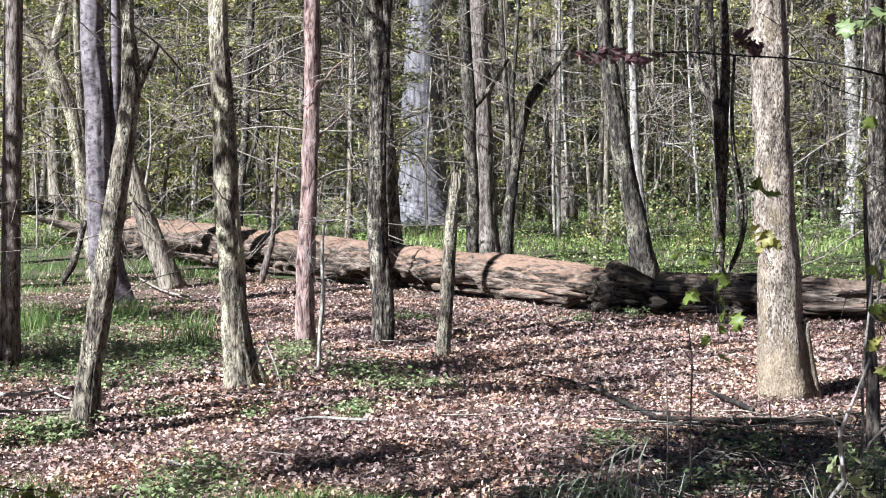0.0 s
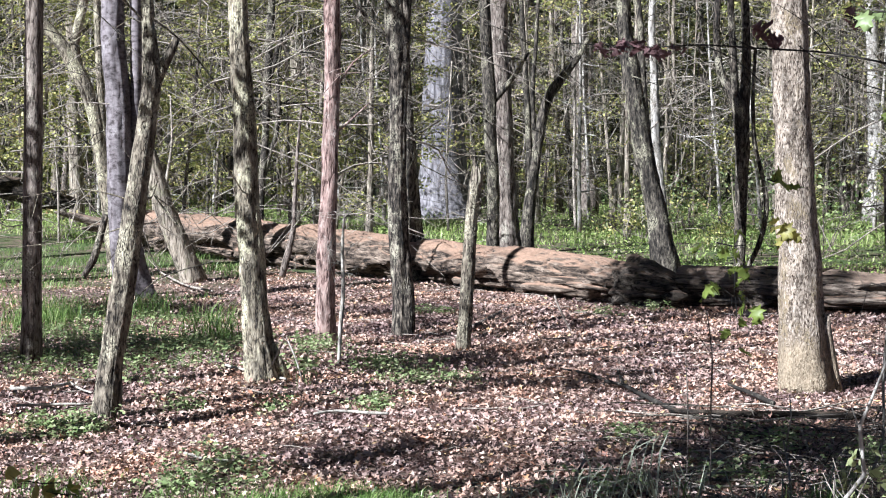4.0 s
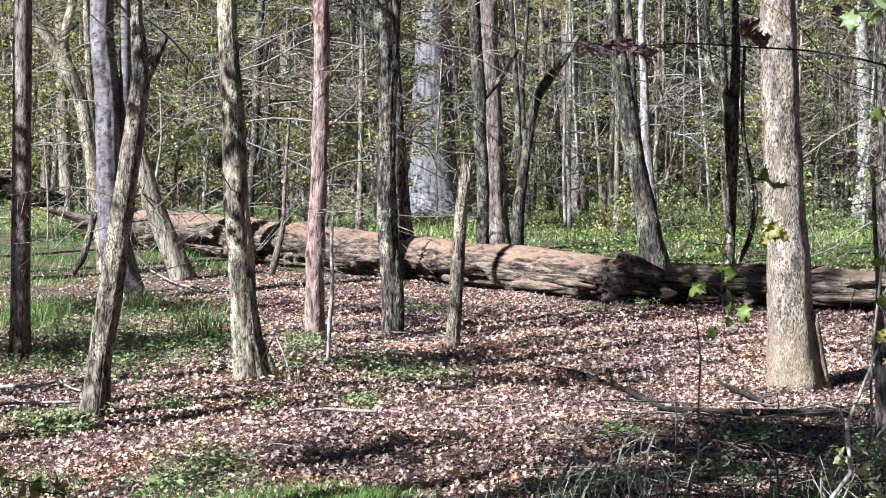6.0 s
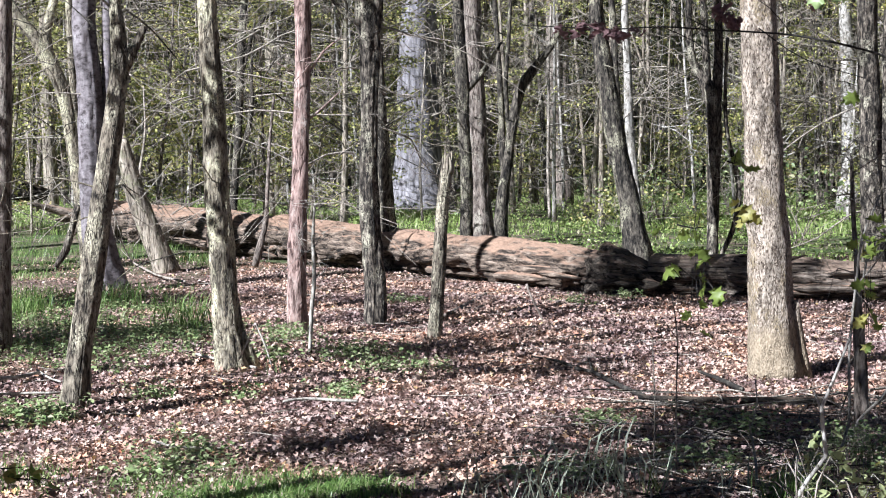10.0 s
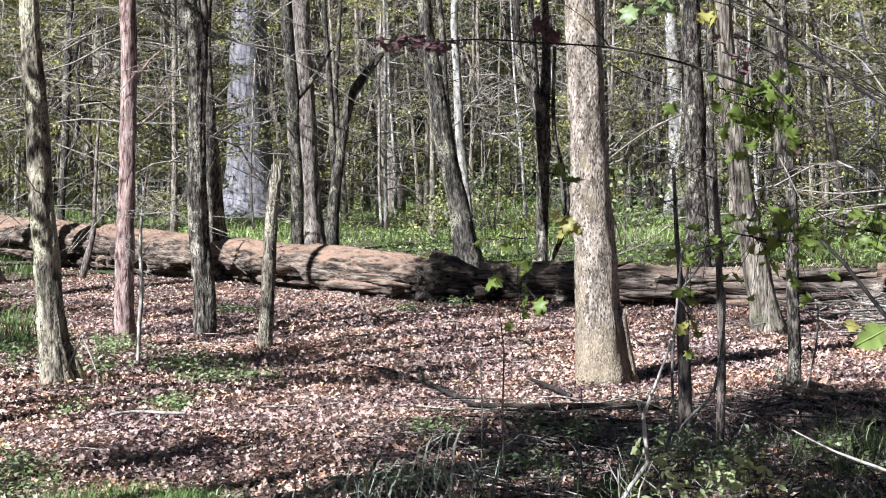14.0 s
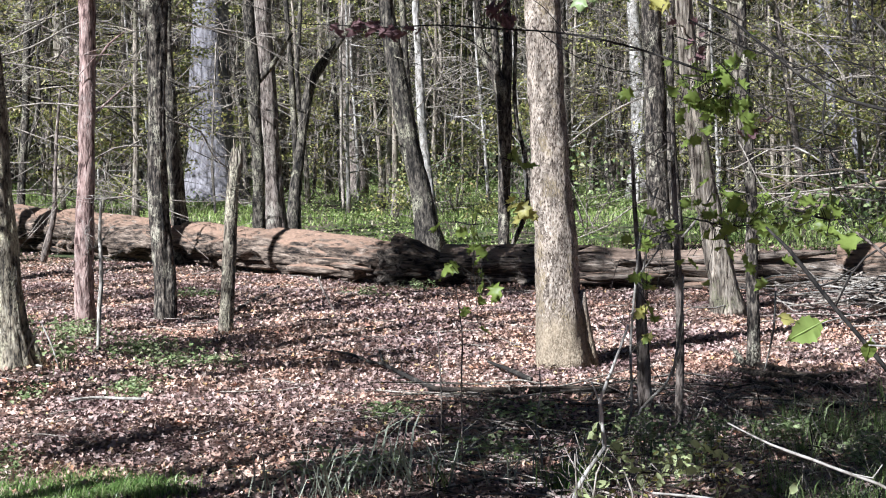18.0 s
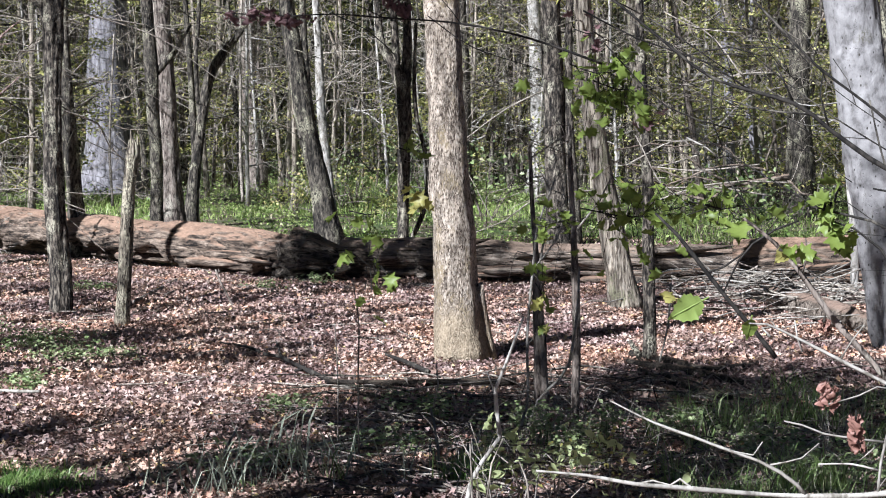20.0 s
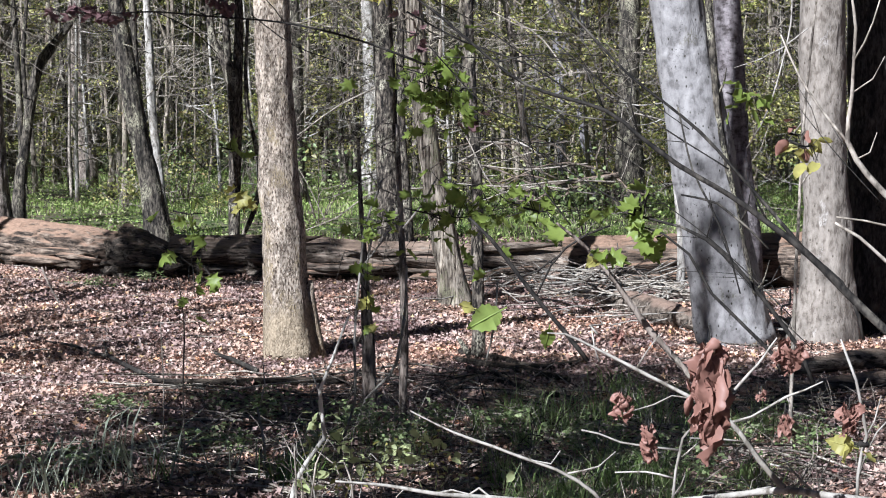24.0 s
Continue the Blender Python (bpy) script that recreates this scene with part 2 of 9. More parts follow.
herb_mat = leafy("herb_leaves", [(0.0, (0.08, 0.12, 0.05)), (0.5, (0.20, 0.27, 0.11)), (0.9, (0.36, 0.42, 0.20)), (1.0, (0.50, 0.46, 0.30))], 0.3, 0.35)
green_leaf = leafy("green_leaf", [(0.0, (0.12, 0.18, 0.04)), (0.6, (0.26, 0.34, 0.08)), (1.0, (0.44, 0.47, 0.16))], 0.55, 0.4)
yellow_leaf = leafy("yellow_leaf", [(0.0, (0.34, 0.34, 0.07)), (1.0, (0.58, 0.53, 0.20))], 0.5, 0.45)
brown_leaf = leafy("brown_leaf", [(0.0, (0.11, 0.05, 0.045)), (0.55, (0.26, 0.135, 0.11)), (1.0, (0.46, 0.27, 0.17))], 0.2, 0.5)
purple_leaf = leafy("purple_leaf", [(0.0, (0.10, 0.05, 0.06)), (1.0, (0.30, 0.18, 0.18))], 0.35, 0.6)


def ground_material():
    m, n, l, b = nodes_of("forest_floor", 0.95)
    v = coords(n, l, (1, 1, 1), False)
    vo = n.new("ShaderNodeTexVoronoi")
    vo.inputs["Scale"].default_value = 13
    l.new(v, vo.inputs["Vector"])
    sep = n.new("ShaderNodeSeparateColor")
    l.new(vo.outputs["Color"], sep.inputs["Color"])
    leaf = ramp(n, l, sep.outputs["Red"], [(0.0, (0.05, 0.034, 0.027)), (0.5, (0.20, 0.135, 0.11)), (1.0, (0.42, 0.30, 0.25))])
    soil = ramp(n, l, noise_tex(n, l, v, 5, 8), [(0.35, (0.03, 0.022, 0.015)), (0.65, (0.10, 0.068, 0.045))])
    green = ramp(n, l, noise_tex(n, l, v, 7, 6), [(0.3, (0.022, 0.04, 0.012)), (0.7, (0.10, 0.14, 0.04))])
    base = mixed(n, l, ramp(n, l, noise_tex(n, l, v, 1.1, 5), [(0.4, (0.2, 0.2, 0.2)), (0.6, (0.85, 0.85, 0.85))]), soil, leaf)
    # the ground beyond the fallen log is grown over with low green plants
    sx = n.new("ShaderNodeSeparateXYZ")
    l.new(v, sx.inputs[0])
    mr = n.new("ShaderNodeMapRange")
    mr.inputs["From Min"].default_value, mr.inputs["From Max"].default_value = 31, 37
    l.new(sx.outputs["Y"], mr.inputs["Value"])
    gaps = ramp(n, l, noise_tex(n, l, v, 0.8, 6, 0.65), [(0.40, (0.1, 0.1, 0.1)), (0.58, (1, 1, 1))])
    col = mixed(n, l, mixed(n, l, 1.0, mr.outputs["Result"], gaps, "MULTIPLY"), base, green)
    l.new(col, b.inputs["Base Color"])
    bump(n, l, b, mixed(n, l, 0.5, vo.outputs["Distance"], noise_tex(n, l, v, 30, 5)), 1.0, 0.04)
    return m


def log_material(name, dark, mid, light, dust, dust_amt=0.5):
    """Weathered wood with long cracks, and leaf dust lying on what faces up."""
    m, n, l, b = nodes_of(name, 0.9)
    v = coords(n, l, (0.12, 1, 1))
    v2 = coords(n, l, (0.5, 1, 1))
    fib = noise_tex(n, l, v, 22, 8, 0.7)
    big = noise_tex(n, l, v2, 1.6, 6, 0.6)
    fine = noise_tex(n, l, v2, 30, 4)
    col = ramp(n, l, fib, [(0.40, dark), (0.49, mid), (0.64, light)])
    col = mixed(n, l, 1.0, col, ramp(n, l, noise_tex(n, l, v2, 5, 6, 0.7), [(0.36, (0.3, 0.28, 0.26)), (0.6, (1, 1, 1))]), "MULTIPLY")
    g = n.new("ShaderNodeNewGeometry")
    sz = n.new("ShaderNodeSeparateXYZ")
    l.new(g.outputs["Normal"], sz.inputs[0])
    up = n.new("ShaderNodeMath")
    up.operation = "MULTIPLY_ADD"
    up.inputs[1].default_value, up.inputs[2].default_value = 0.75, -0.3 + dust_amt * 0.35
    l.new(sz.outputs["Z"], up.inputs[0])
    ad = n.new("ShaderNodeMath")
    ad.operation = "ADD"
    l.new(up.outputs[0], ad.inputs[0])
    l.new(big, ad.inputs[1])
    dm = ramp(n, l, ad.outputs[0], [(0.72, (0, 0, 0)), (0.98, (1, 1, 1))])
    dc = ramp(n, l, fine, [(0.3, tuple(c * 0.6 for c in dust)), (0.7, dust)])
    col = mixed(n, l, dm, col, dc)
    l.new(col, b.inputs["Base Color"])
    bump(n, l, b, mixed(n, l, 0.25, fib, fine), 1.0, 0.06)
    return m


log_mat = log_material("log_wood", (0.010, 0.008, 0.006), (0.13, 0.097, 0.074), (0.34, 0.27, 0.21), (0.33, 0.215, 0.15), 0.5)
log_grey = log_material("log_grey_wood", (0.010, 0.008, 0.0065), (0.17, 0.135, 0.108), (0.42, 0.355, 0.29), (0.33, 0.24, 0.18), 0.35)
log_dark = log_material("log_dark_wood", (0.008, 0.007, 0.006), (0.035, 0.028, 0.022), (0.13, 0.105, 0.08), (0.12, 0.085, 0.06), 0.1)
log_burr = log_material("burr_wood", (0.009, 0.0075, 0.006), (0.085, 0.07, 0.056), (0.24, 0.205, 0.165), (0.22, 0.155, 0.115), 0.3)
log_tan = log_material("log_tan_wood", (0.05, 0.038, 0.03), (0.21, 0.17, 0.135), (0.38, 0.32, 0.265), (0.30, 0.21, 0.16), 0.35)
ground_mat = ground_material()


# ---- mesh tools ----
def mesh_of(name, verts, faces, smooth=True):
    me = bpy.data.meshes.new(name)
    verts = np.asarray(verts, dtype=np.float32)
    me.vertices.add(len(verts))
    me.vertices.foreach_set("co", verts.ravel())
    sizes = np.array([len(f) for f in faces], dtype=np.int32) if not isinstance(faces, np.ndarray) else np.full(len(faces), faces.shape[1], dtype=np.int32)
    idx = np.concatenate([np.asarray(f) for f in faces]).astype(np.int32) if not isinstance(faces, np.ndarray) else faces.astype(np.int32).ravel()
    me.loops.add(len(idx))
    me.loops.foreach_set("vertex_index", idx)
    me.polygons.add(len(sizes))
    me.polygons.foreach_set("loop_start", np.concatenate([[0], np.cumsum(sizes)[:-1]]).astype(np.int32))
    me.polygons.foreach_set("loop_total", sizes)
    me.polygons.foreach_set("use_smooth", np.full(len(sizes), smooth))
    me.update(calc_edges=True)
    me.validate()
    return me


def part(name, data, material, parent=None, label=""):
    """One mesh object under a thing. data: (verts, faces)."""
    me = mesh_of(name, *data)
    me.materials.append(material)
    ob = new(name, me)
    if parent:
        ob.parent = parent
    return tagged(ob, label)


def merged(pieces):
    vs, fs, k = [], [], 0
    for v, f in pieces:
        vs.append(np.asarray(v))
        fs.append(np.asarray(f) + k)
        k += len(v)
    return np.concatenate(vs), np.concatenate(fs)


def smooth_line(pts, step):
    """Points of a Catmull-Rom curve through rows of (x, y, z, r)."""
    p = np.asarray(pts, dtype=float)
    if len(p) < 2:
        return p
    p = np.vstack([2 * p[0] - p[1], p, 2 * p[-1] - p[-2]])
    out = []
    for a, b, c, d in zip(p[:-3], p[1:-2], p[2:-1], p[3:]):
        n = max(1, int(np.linalg.norm(c[:3] - b[:3]) / step))
        t = (np.arange(n) / n)[:, None]
        out.append(0.5 * (2 * b + (c - a) * t + (2 * a - 5 * b + 4 * c - d) * t * t + (3 * b - a - 3 * c + d) * t ** 3))
    out.append(p[-2:-1])
    r = np.vstack(out)
    r[:, 3] = np.maximum(r[:, 3], 0.001)
    return r


def value_noise(u, v, period, seed):
    """Smooth value noise between -1 and 1 on a lattice that closes on itself after `period` steps of u."""
    g = np.random.default_rng(seed).uniform(-1, 1, (period, 512))
    iu, iv = np.floor(u).astype(int), np.floor(v).astype(int)
    fu, fv = u - iu, v - iv
    fu, fv = fu * fu * (3 - 2 * fu), fv * fv * (3 - 2 * fv)
    a, b, c, d = g[iu % period, iv % 512], g[(iu + 1) % period, iv % 512], g[iu % period, (iv + 1) % 512], g[(iu + 1) % period, (iv + 1) % 512]
    return (a * (1 - fu) + b * fu) * (1 - fv) + (c * (1 - fu) + d * fu) * fv


def tube(pts, sides=8, step=0.2, ridge=0.0, flare=0.0, lobes=0, seed=0, rough=0.0, cap=True):
    """A round stem along rows of (x, y, z, r), with uneven ridges and a lobed, flared foot. Triangles."""
    c = smooth_line(pts, step)
    n = len(c)
    tan = np.gradient(c[:, :3], axis=0)
    tan /= np.linalg.norm(tan, axis=1)[:, None] + 1e-9
    ref = np.array([0.0, 1.0, 0.0]) if abs(tan[:, 1]).mean() < 0.8 else np.array([1.0, 0.0, 0.0])
    u = np.cross(tan, ref)
    u /= np.linalg.norm(u, axis=1)[:, None] + 1e-9
    w = np.cross(u, tan)
    rs = np.random.default_rng(seed + 11)
    th = np.linspace(0, 2 * np.pi, sides, endpoint=False)[None, :]
    s = np.concatenate([[0], np.cumsum(np.linalg.norm(np.diff(c[:, :3], axis=0), axis=1))])[:, None]
    k = np.ones((n, sides))
    if ridge:
        for q in range(5):
            f = rs.integers(2, 10)
            k += ridge * rs.uniform(0.3, 1) * (np.abs(np.sin(f * th / 2 * 2 + rs.uniform(0, 6) + rs.uniform(-1.2, 1.2) * s)) - 0.6)
        k += ridge * 0.5 * np.sin(3.1 * s + rs.uniform(0, 6)) * np.sin(th + rs.uniform(0, 6))
    if rough:
        lap = th / (2 * np.pi)
        per = max(6, int(c[:, 3].max() * 2 * np.pi / 0.05))
        wave = min(0.16, 9 * float(c[:, 3].mean()))
        k += rough * value_noise(lap * per + 0 * s, s / wave + 0 * th, per, seed + 5) + rough * 0.8 * value_noise(lap * 5 + 0 * s, s / (2.8 * wave) + 0 * th, 5, seed + 6)
    if flare:
        lob = 1 + (0.55 * np.cos(lobes * th + rs.uniform(0, 6) + 0.4 * np.sin(2 * th)) if lobes else 0)
        k += flare * np.exp(-s / (2.2 * c[0, 3] + 0.05)) * lob
    rr = c[:, 3:4] * k
    v = c[:, None, :3] + rr[:, :, None] * (np.cos(th)[:, :, None] * u[:, None, :] + np.sin(th)[:, :, None] * w[:, None, :])
    v = v.reshape(-1, 3)
    i = np.arange(n - 1)[:, None] * sides
    j = np.arange(sides)[None, :]
    a, b = (i + j).ravel(), (i + (j + 1) % sides).ravel()
    f = np.concatenate([np.stack([a, a + sides, b], 1), np.stack([b, a + sides, b + sides], 1)])
    if cap:
        v = np.vstack([v, c[0, :3], c[-1, :3]])
        jj = np.arange(sides)
        k1 = (jj + 1) % sides
        e = (n - 1) * sides
        f = np.concatenate([f, np.stack([jj, k1, np.full(sides, n * sides)], 1), np.stack([e + k1, e + jj, np.full(sides, n * sides + 1)], 1)])
    return v, f


LEAF = {
    "kite": (np.array([(0, 0, 0), (-0.34, 0.36, 0.14), (0.05, 1, -0.08), (0.36, 0.52, 0.12)]), np.array([(0, 2, 1), (0, 3, 2)])),
    "curl": (np.array([(0, 0, 0), (-0.34, 0.35, 0.16), (0.30, 0.30, 0.20), (-0.05, 0.55, -0.02), (0.05, 1.0, 0.22), (-0.28, 0.75, 0.2)]),
             np.array([(0, 3, 1), (0, 2, 3), (3, 2, 4), (3, 4, 5), (1, 3, 5)])),
    "oak": (np.array([(0, 0, 0), (0.16, 0.12, 0.05), (0.12, 0.34, 0.02), (0.42, 0.48, 0.16), (0.16, 0.62, 0.0), (0.05, 1.0, 0.2), (-0.18, 0.7, 0.02), (-0.44, 0.5, 0.2), (-0.13, 0.36, 0.0)]),
            np.array([(0, 1, 2), (0, 2, 8), (2, 3, 4), (2, 4, 8), (4, 5, 6), (4, 6, 8), (6, 7, 8)])),
    "blade": (np.array([(-0.5, 0, 0), (0.5, 0, 0), (0, 0, 0), (-0.38, 0.5, 0.0), (0.38, 0.5, 0.0), (0, 1, 0)]), np.array([(0, 1, 4), (0, 4, 3), (3, 4, 5)])),
}


def scatter_leaves(centres, sizes, kind="kite", up=0.0, seed=0, flat=0.0):
    """Many small leaves at random turns. flat: how level they lie (1 level)."""
    rs = np.random.default_rng(seed)
    tv, tf = LEAF[kind]
    n = len(centres)
    a = rs.uniform(0, 2 * np.pi, n)
    tilt = rs.normal(0, 1, (n, 2)) * (1 - flat) * 1.1 + (0 if flat else rs.uniform(-1, 1, (n, 2)))
    ca, sa = np.cos(a), np.sin(a)
    x = np.stack([ca, sa, tilt[:, 0]], 1)
    y = np.stack([-sa, ca, tilt[:, 1]], 1)
    x /= np.linalg.norm(x, axis=1)[:, None]
    y -= (x * y).sum(1)[:, None] * x
    y /= np.linalg.norm(y, axis=1)[:, None]
    z = np.cross(x, y)
    t = tv[None] * np.asarray(sizes)[:, None, None]
    v = np.asarray(centres)[:, None, :] + t[:, :, 0:1] * x[:, None] + t[:, :, 1:2] * y[:, None] + t[:, :, 2:3] * z[:, None]
    f = tf[None] + (np.arange(n) * len(tv))[:, None, None]
    return v.reshape(-1, 3), f.reshape(-1, 3)


def blades(x, y, z, height, width, seed=0, droop=0.5):
    """Grass blades: a narrow strip in three steps that bends over."""
    rs = np.random.default_rng(seed)
    n = len(x)
    a = rs.uniform(0, 2 * np.pi, n)
    lean = rs.uniform(0.1, 0.55, n) * droop * 2
    d = np.stack([np.cos(a), np.sin(a), 0 * a], 1)
    s = np.stack([-np.sin(a + 0.6), np.cos(a + 0.6), 0 * a], 1)
    base = np.stack([x, y, z], 1)
    zz = np.array([0, 0, 1.0])
    h = np.asarray(height)[:, None]
    w = np.asarray(width)[:, None]
    m1 = base + zz * h * 0.55 + d * h * lean[:, None] * 0.3
    tip = base + zz * h * (1 - 0.45 * lean[:, None]) + d * h * lean[:, None]
    v = np.stack([base - s * w / 2, base + s * w / 2, m1 - s * w * 0.45, m1 + s * w * 0.45, tip], 1)
    f = np.array([(0, 1, 3), (0, 3, 2), (2, 3, 4)])[None] + (np.arange(n) * 5)[:, None, None]
    return v.reshape(-1, 3), f.reshape(-1, 3)


def ground_z(x, y):
    """The lie of the land: nearly level, with shallow swells."""
    x, y = np.asarray(x, dtype=float), np.asarray(y, dtype=float)
    return 0.025 * np.sin(0.9 * x + 0.5 * y) + 0.02 * np.sin(1.7 * y - 0.6 * x + 1) + 0.012 * np.sin(3.1 * x + 2.3 * y)


# ---- the ground: one sheet to the horizon ----
def build_ground():
    rr = np.concatenate([[0.0], np.arange(1, 45, 0.4), np.geomspace(45, 2500, 50)])
    na = 240
    an = np.linspace(0, 2 * np.pi, na, endpoint=False)
    x = rr[:, None] * np.sin(an)
    y = rr[:, None] * np.cos(an) + 4
    z = ground_z(x, y)
    v = np.stack([x, y, z], 2).reshape(-1, 3)
    i = np.arange(len(rr) - 1)[:, None] * na
    j = np.arange(na)[None]
    a, b = (i + j).ravel(), (i + (j + 1) % na).ravel()
    f = np.stack([a, b, b + na, a + na], 1)
    ob = part("ground", (v, f), ground_mat)
    tagged(ob, "brown forest floor of soil and rotting leaves", "ground", kind="structure")


build_ground()


# ---- trees ----
def crown_of(top, reach, count, seed, size=0.13, drop=2.5):
    """Limbs that spread from the top of a stem, and leaves in loose clusters round their ends."""
    rs = np.random.default_rng(seed)
    limbs, cs = [], []
    for q in range(7):
        a = q * 2.4 + rs.uniform(0, 1)
        s0 = top + np.array([0, 0, -rs.uniform(0.2, drop)])
        e = s0 + np.array([np.cos(a) * reach * rs.uniform(0.5, 1), np.sin(a) * reach * rs.uniform(0.5, 1), rs.uniform(0.5, 2.2)])
        m = (s0 + e) / 2 + rs.normal(0, 0.2, 3)
        limbs.append(tube([(*s0, 0.05), (*m, 0.035), (*e, 0.01)], 5, 0.5))
        for k in range(max(1, count // 70)):
            c = s0 + (e - s0) * rs.uniform(0.35, 1.1) + rs.normal(0, 0.35, 3)
            cs.append(c + rs.normal(0, 0.3, (10, 3)) * (1, 1, 0.5))
    cs = np.vstack(cs)
    return limbs, scatter_leaves(cs, rs.uniform(0.6, 1.3, len(cs)) * size, seed=seed)


tree_count = [0]


def tree(name, x, y, spine, material, label, limbs=(), height=14, flare=0.1, lobes=0, ridge=0.05, snag=False, leaves=420, sides=0, rough=0.07, twigs=8):
    """A tree: trunk along its spine, the limbs that show, and above them the rest of the stem with a crown."""
    tree_count[0] += 1
    seed = tree_count[0] * 17
    rs = np.random.default_rng(seed)
    thing = new(name)
    thing.location = (x, y, float(ground_z(x, y)) - 0.03)
    far = math.hypot(x, y) > 45
    sp = [tuple(s) for s in spine]
    top = np.array(sp[-1])
    lean = np.array(sp[-1]) - np.array(sp[-2])
    if height > top[2] + 1:
        k = 4
        d = np.clip(lean[:2] / max(lean[2], 0.1), -0.25, 0.25)
        for q in range(1, k + 1):
            h = (height - top[2]) * q / k
            sp.append((top[0] + d[0] * h + rs.normal(0, 0.1), top[1] + d[1] * h + rs.normal(0, 0.1), top[2] + h, top[3] * (1 - 0.8 * q / k)))
    if flare and sp[0][2] < 0.05:
        sp[0] = (*sp[0][:3], sp[0][3] / (1 + flare * 0.8))
    v, f = tube(sp, sides or (14 if far else 36), 0.4 if far else 0.09, ridge, flare, lobes, seed, 0.03 if far else rough)
    if snag:
        up = v[:, 2] > top[2] - 0.02
        v[up, 2] += rs.uniform(-0.05, 0.12, up.sum())
    trunk = part("trunk", (v, f), material, thing)
    for lb in limbs:
        part("limb", tube(lb, 8 if far else 12, 0.3 if far else 0.12, ridge, seed=seed + 3), material, trunk)
    if snag:
        for q in range(6):
            a = q * 1.05 + rs.uniform(-0.2, 0.2)
            b0 = np.array([top[0] + 0.75 * top[3] * math.cos(a), top[1] + 0.75 * top[3] * math.sin(a), top[2] - 0.1])
            part("splinter", tube([(*b0, 0.03), (*(b0 + (0.01, 0, 0.12)), 0.022), (*(b0 + (rs.normal(0, 0.02), 0, rs.uniform(0.18, 0.34))), 0.003)], 6, 0.04, 0.1, seed=q), bark_pale, trunk, "pale splintered wood")
    if twigs and not far and len(sp) > 3 and spine[-1][2] > 0.9:
        line = smooth_line(sp, 0.1)
        ok = line[(line[:, 2] > min(1.9, 0.45 * spine[-1][2])) & (line[:, 2] < 6.5)]
        thin = spine[-1][2] < 2.6
        bits = []
        for q in range(twigs):
            p0 = ok[rs.integers(len(ok)), :3]
            a = rs.uniform(0, 6.3)
            d = np.array([math.cos(a), math.sin(a), rs.uniform(-0.2, 0.7)])
            ln = rs.uniform(0.25, 1.1) * (0.4 if thin else 1)
            r0 = rs.uniform(0.005, 0.012) * (0.4 if thin else 1)
            k1 = p0 + d * ln * 0.5 + rs.normal(0, 0.06, 3)
            k2 = p0 + d * ln + rs.normal(0, 0.12, 3)
            bits.append(tube([(*p0, r0 * 1.3), (*k1, r0), (*k2, 0.002)], 5, 0.1, cap=False))
            for z2 in range(3):
                w0 = k1 + (k2 - k1) * rs.random()
                bits.append(tube([(*w0, r0 * 0.5), (*(w0 + rs.normal(0, 0.13, 3)), r0 * 0.4), (*(w0 + rs.normal(0, 0.24, 3)), 0.0015)], 4, 0.12, cap=False))
        tagged(part("twig_work", merged(bits), material, thing), kind="stuff")
    if height > top[2] + 1:
        wood, lv = crown_of(np.array(sp[-1][:3]), 1.6 + height * 0.09 + leaves * 0.0003, leaves, seed)
        boughs = tagged(part("crown_wood", merged(wood), material, thing), kind="stuff")
        tagged(part("crown", lv, canopy_mat, boughs, "thin yellow-green autumn leaves"), kind="stuff")
    return tagged(thing, label, "tree")


tree("slender_tree", -3.18, 16.79, [(0.00, 0.00, 0.00, 0.133), (0.06, 0.01, 0.54, 0.102), (0.17, 0.03, 1.24, 0.107), (0.26, 0.05, 1.84, 0.096), (0.33, 0.06, 2.29, 0.091), (0.40, 0.07, 2.79, 0.086), (0.43, 0.07, 3.04, 0.081), (0.41, 0.07, 3.44, 0.061), (0.40, 0.07, 3.83, 0.051)], bark_lichen, "lichen-spotted slender tree leaning over grass with a broken side stub", limbs=[[(0.41, 0.07, 2.91, 0.066), (0.50, 0.09, 3.10, 0.051), (0.57, 0.10, 3.24, 0.043), (0.65, 0.11, 3.40, 0.030)], [(0.11, 0.02, 0.69, 0.013), (0.14, 0.03, 0.29, 0.018), (0.11, 0.02, 0.01, 0.023)]], height=15, ridge=0.07)
tree("forked_tree", -6.48, 35.41, [(0.00, 0.00, 0.00, 0.184), (0.00, 0.00, 0.28, 0.160), (-0.17, -0.03, 1.75, 0.139), (-0.39, -0.07, 3.11, 0.128), (-0.62, -0.12, 3.73, 0.139), (-0.91, -0.18, 4.25, 0.118), (-1.30, -0.26, 4.76, 0.107), (-1.59, -0.33, 5.37, 0.096)], bark_mossy, "dark forked tree with bare crooked limbs", limbs=[[(-0.62, -0.12, 3.73, 0.107), (-0.71, -0.14, 4.30, 0.096), (-0.58, -0.11, 4.88, 0.085), (-0.47, -0.09, 5.39, 0.069)], [(-0.17, -0.03, 1.75, 0.096), (-0.26, -0.05, 3.63, 0.075), (-0.31, -0.06, 5.40, 0.064)]], height=13)
tree("smooth_tree", -5.12, 29.75, [(0.00, 0.00, 0.00, 0.323), (-0.11, -0.02, 0.53, 0.233), (-0.21, -0.04, 1.24, 0.206), (-0.24, -0.04, 2.12, 0.197), (-0.26, -0.05, 3.17, 0.188), (-0.33, -0.06, 4.05, 0.179), (-0.34, -0.06, 4.92, 0.171)], bark_smooth, "smooth purple-grey tree trunk with a flared base in grass", limbs=[[(-0.07, -0.01, 1.06, 0.072), (-0.01, -0.00, 2.56, 0.089), (0.02, 0.00, 3.88, 0.089), (0.01, 0.00, 4.92, 0.081)]], height=18, flare=0.3, lobes=4, twigs=0)
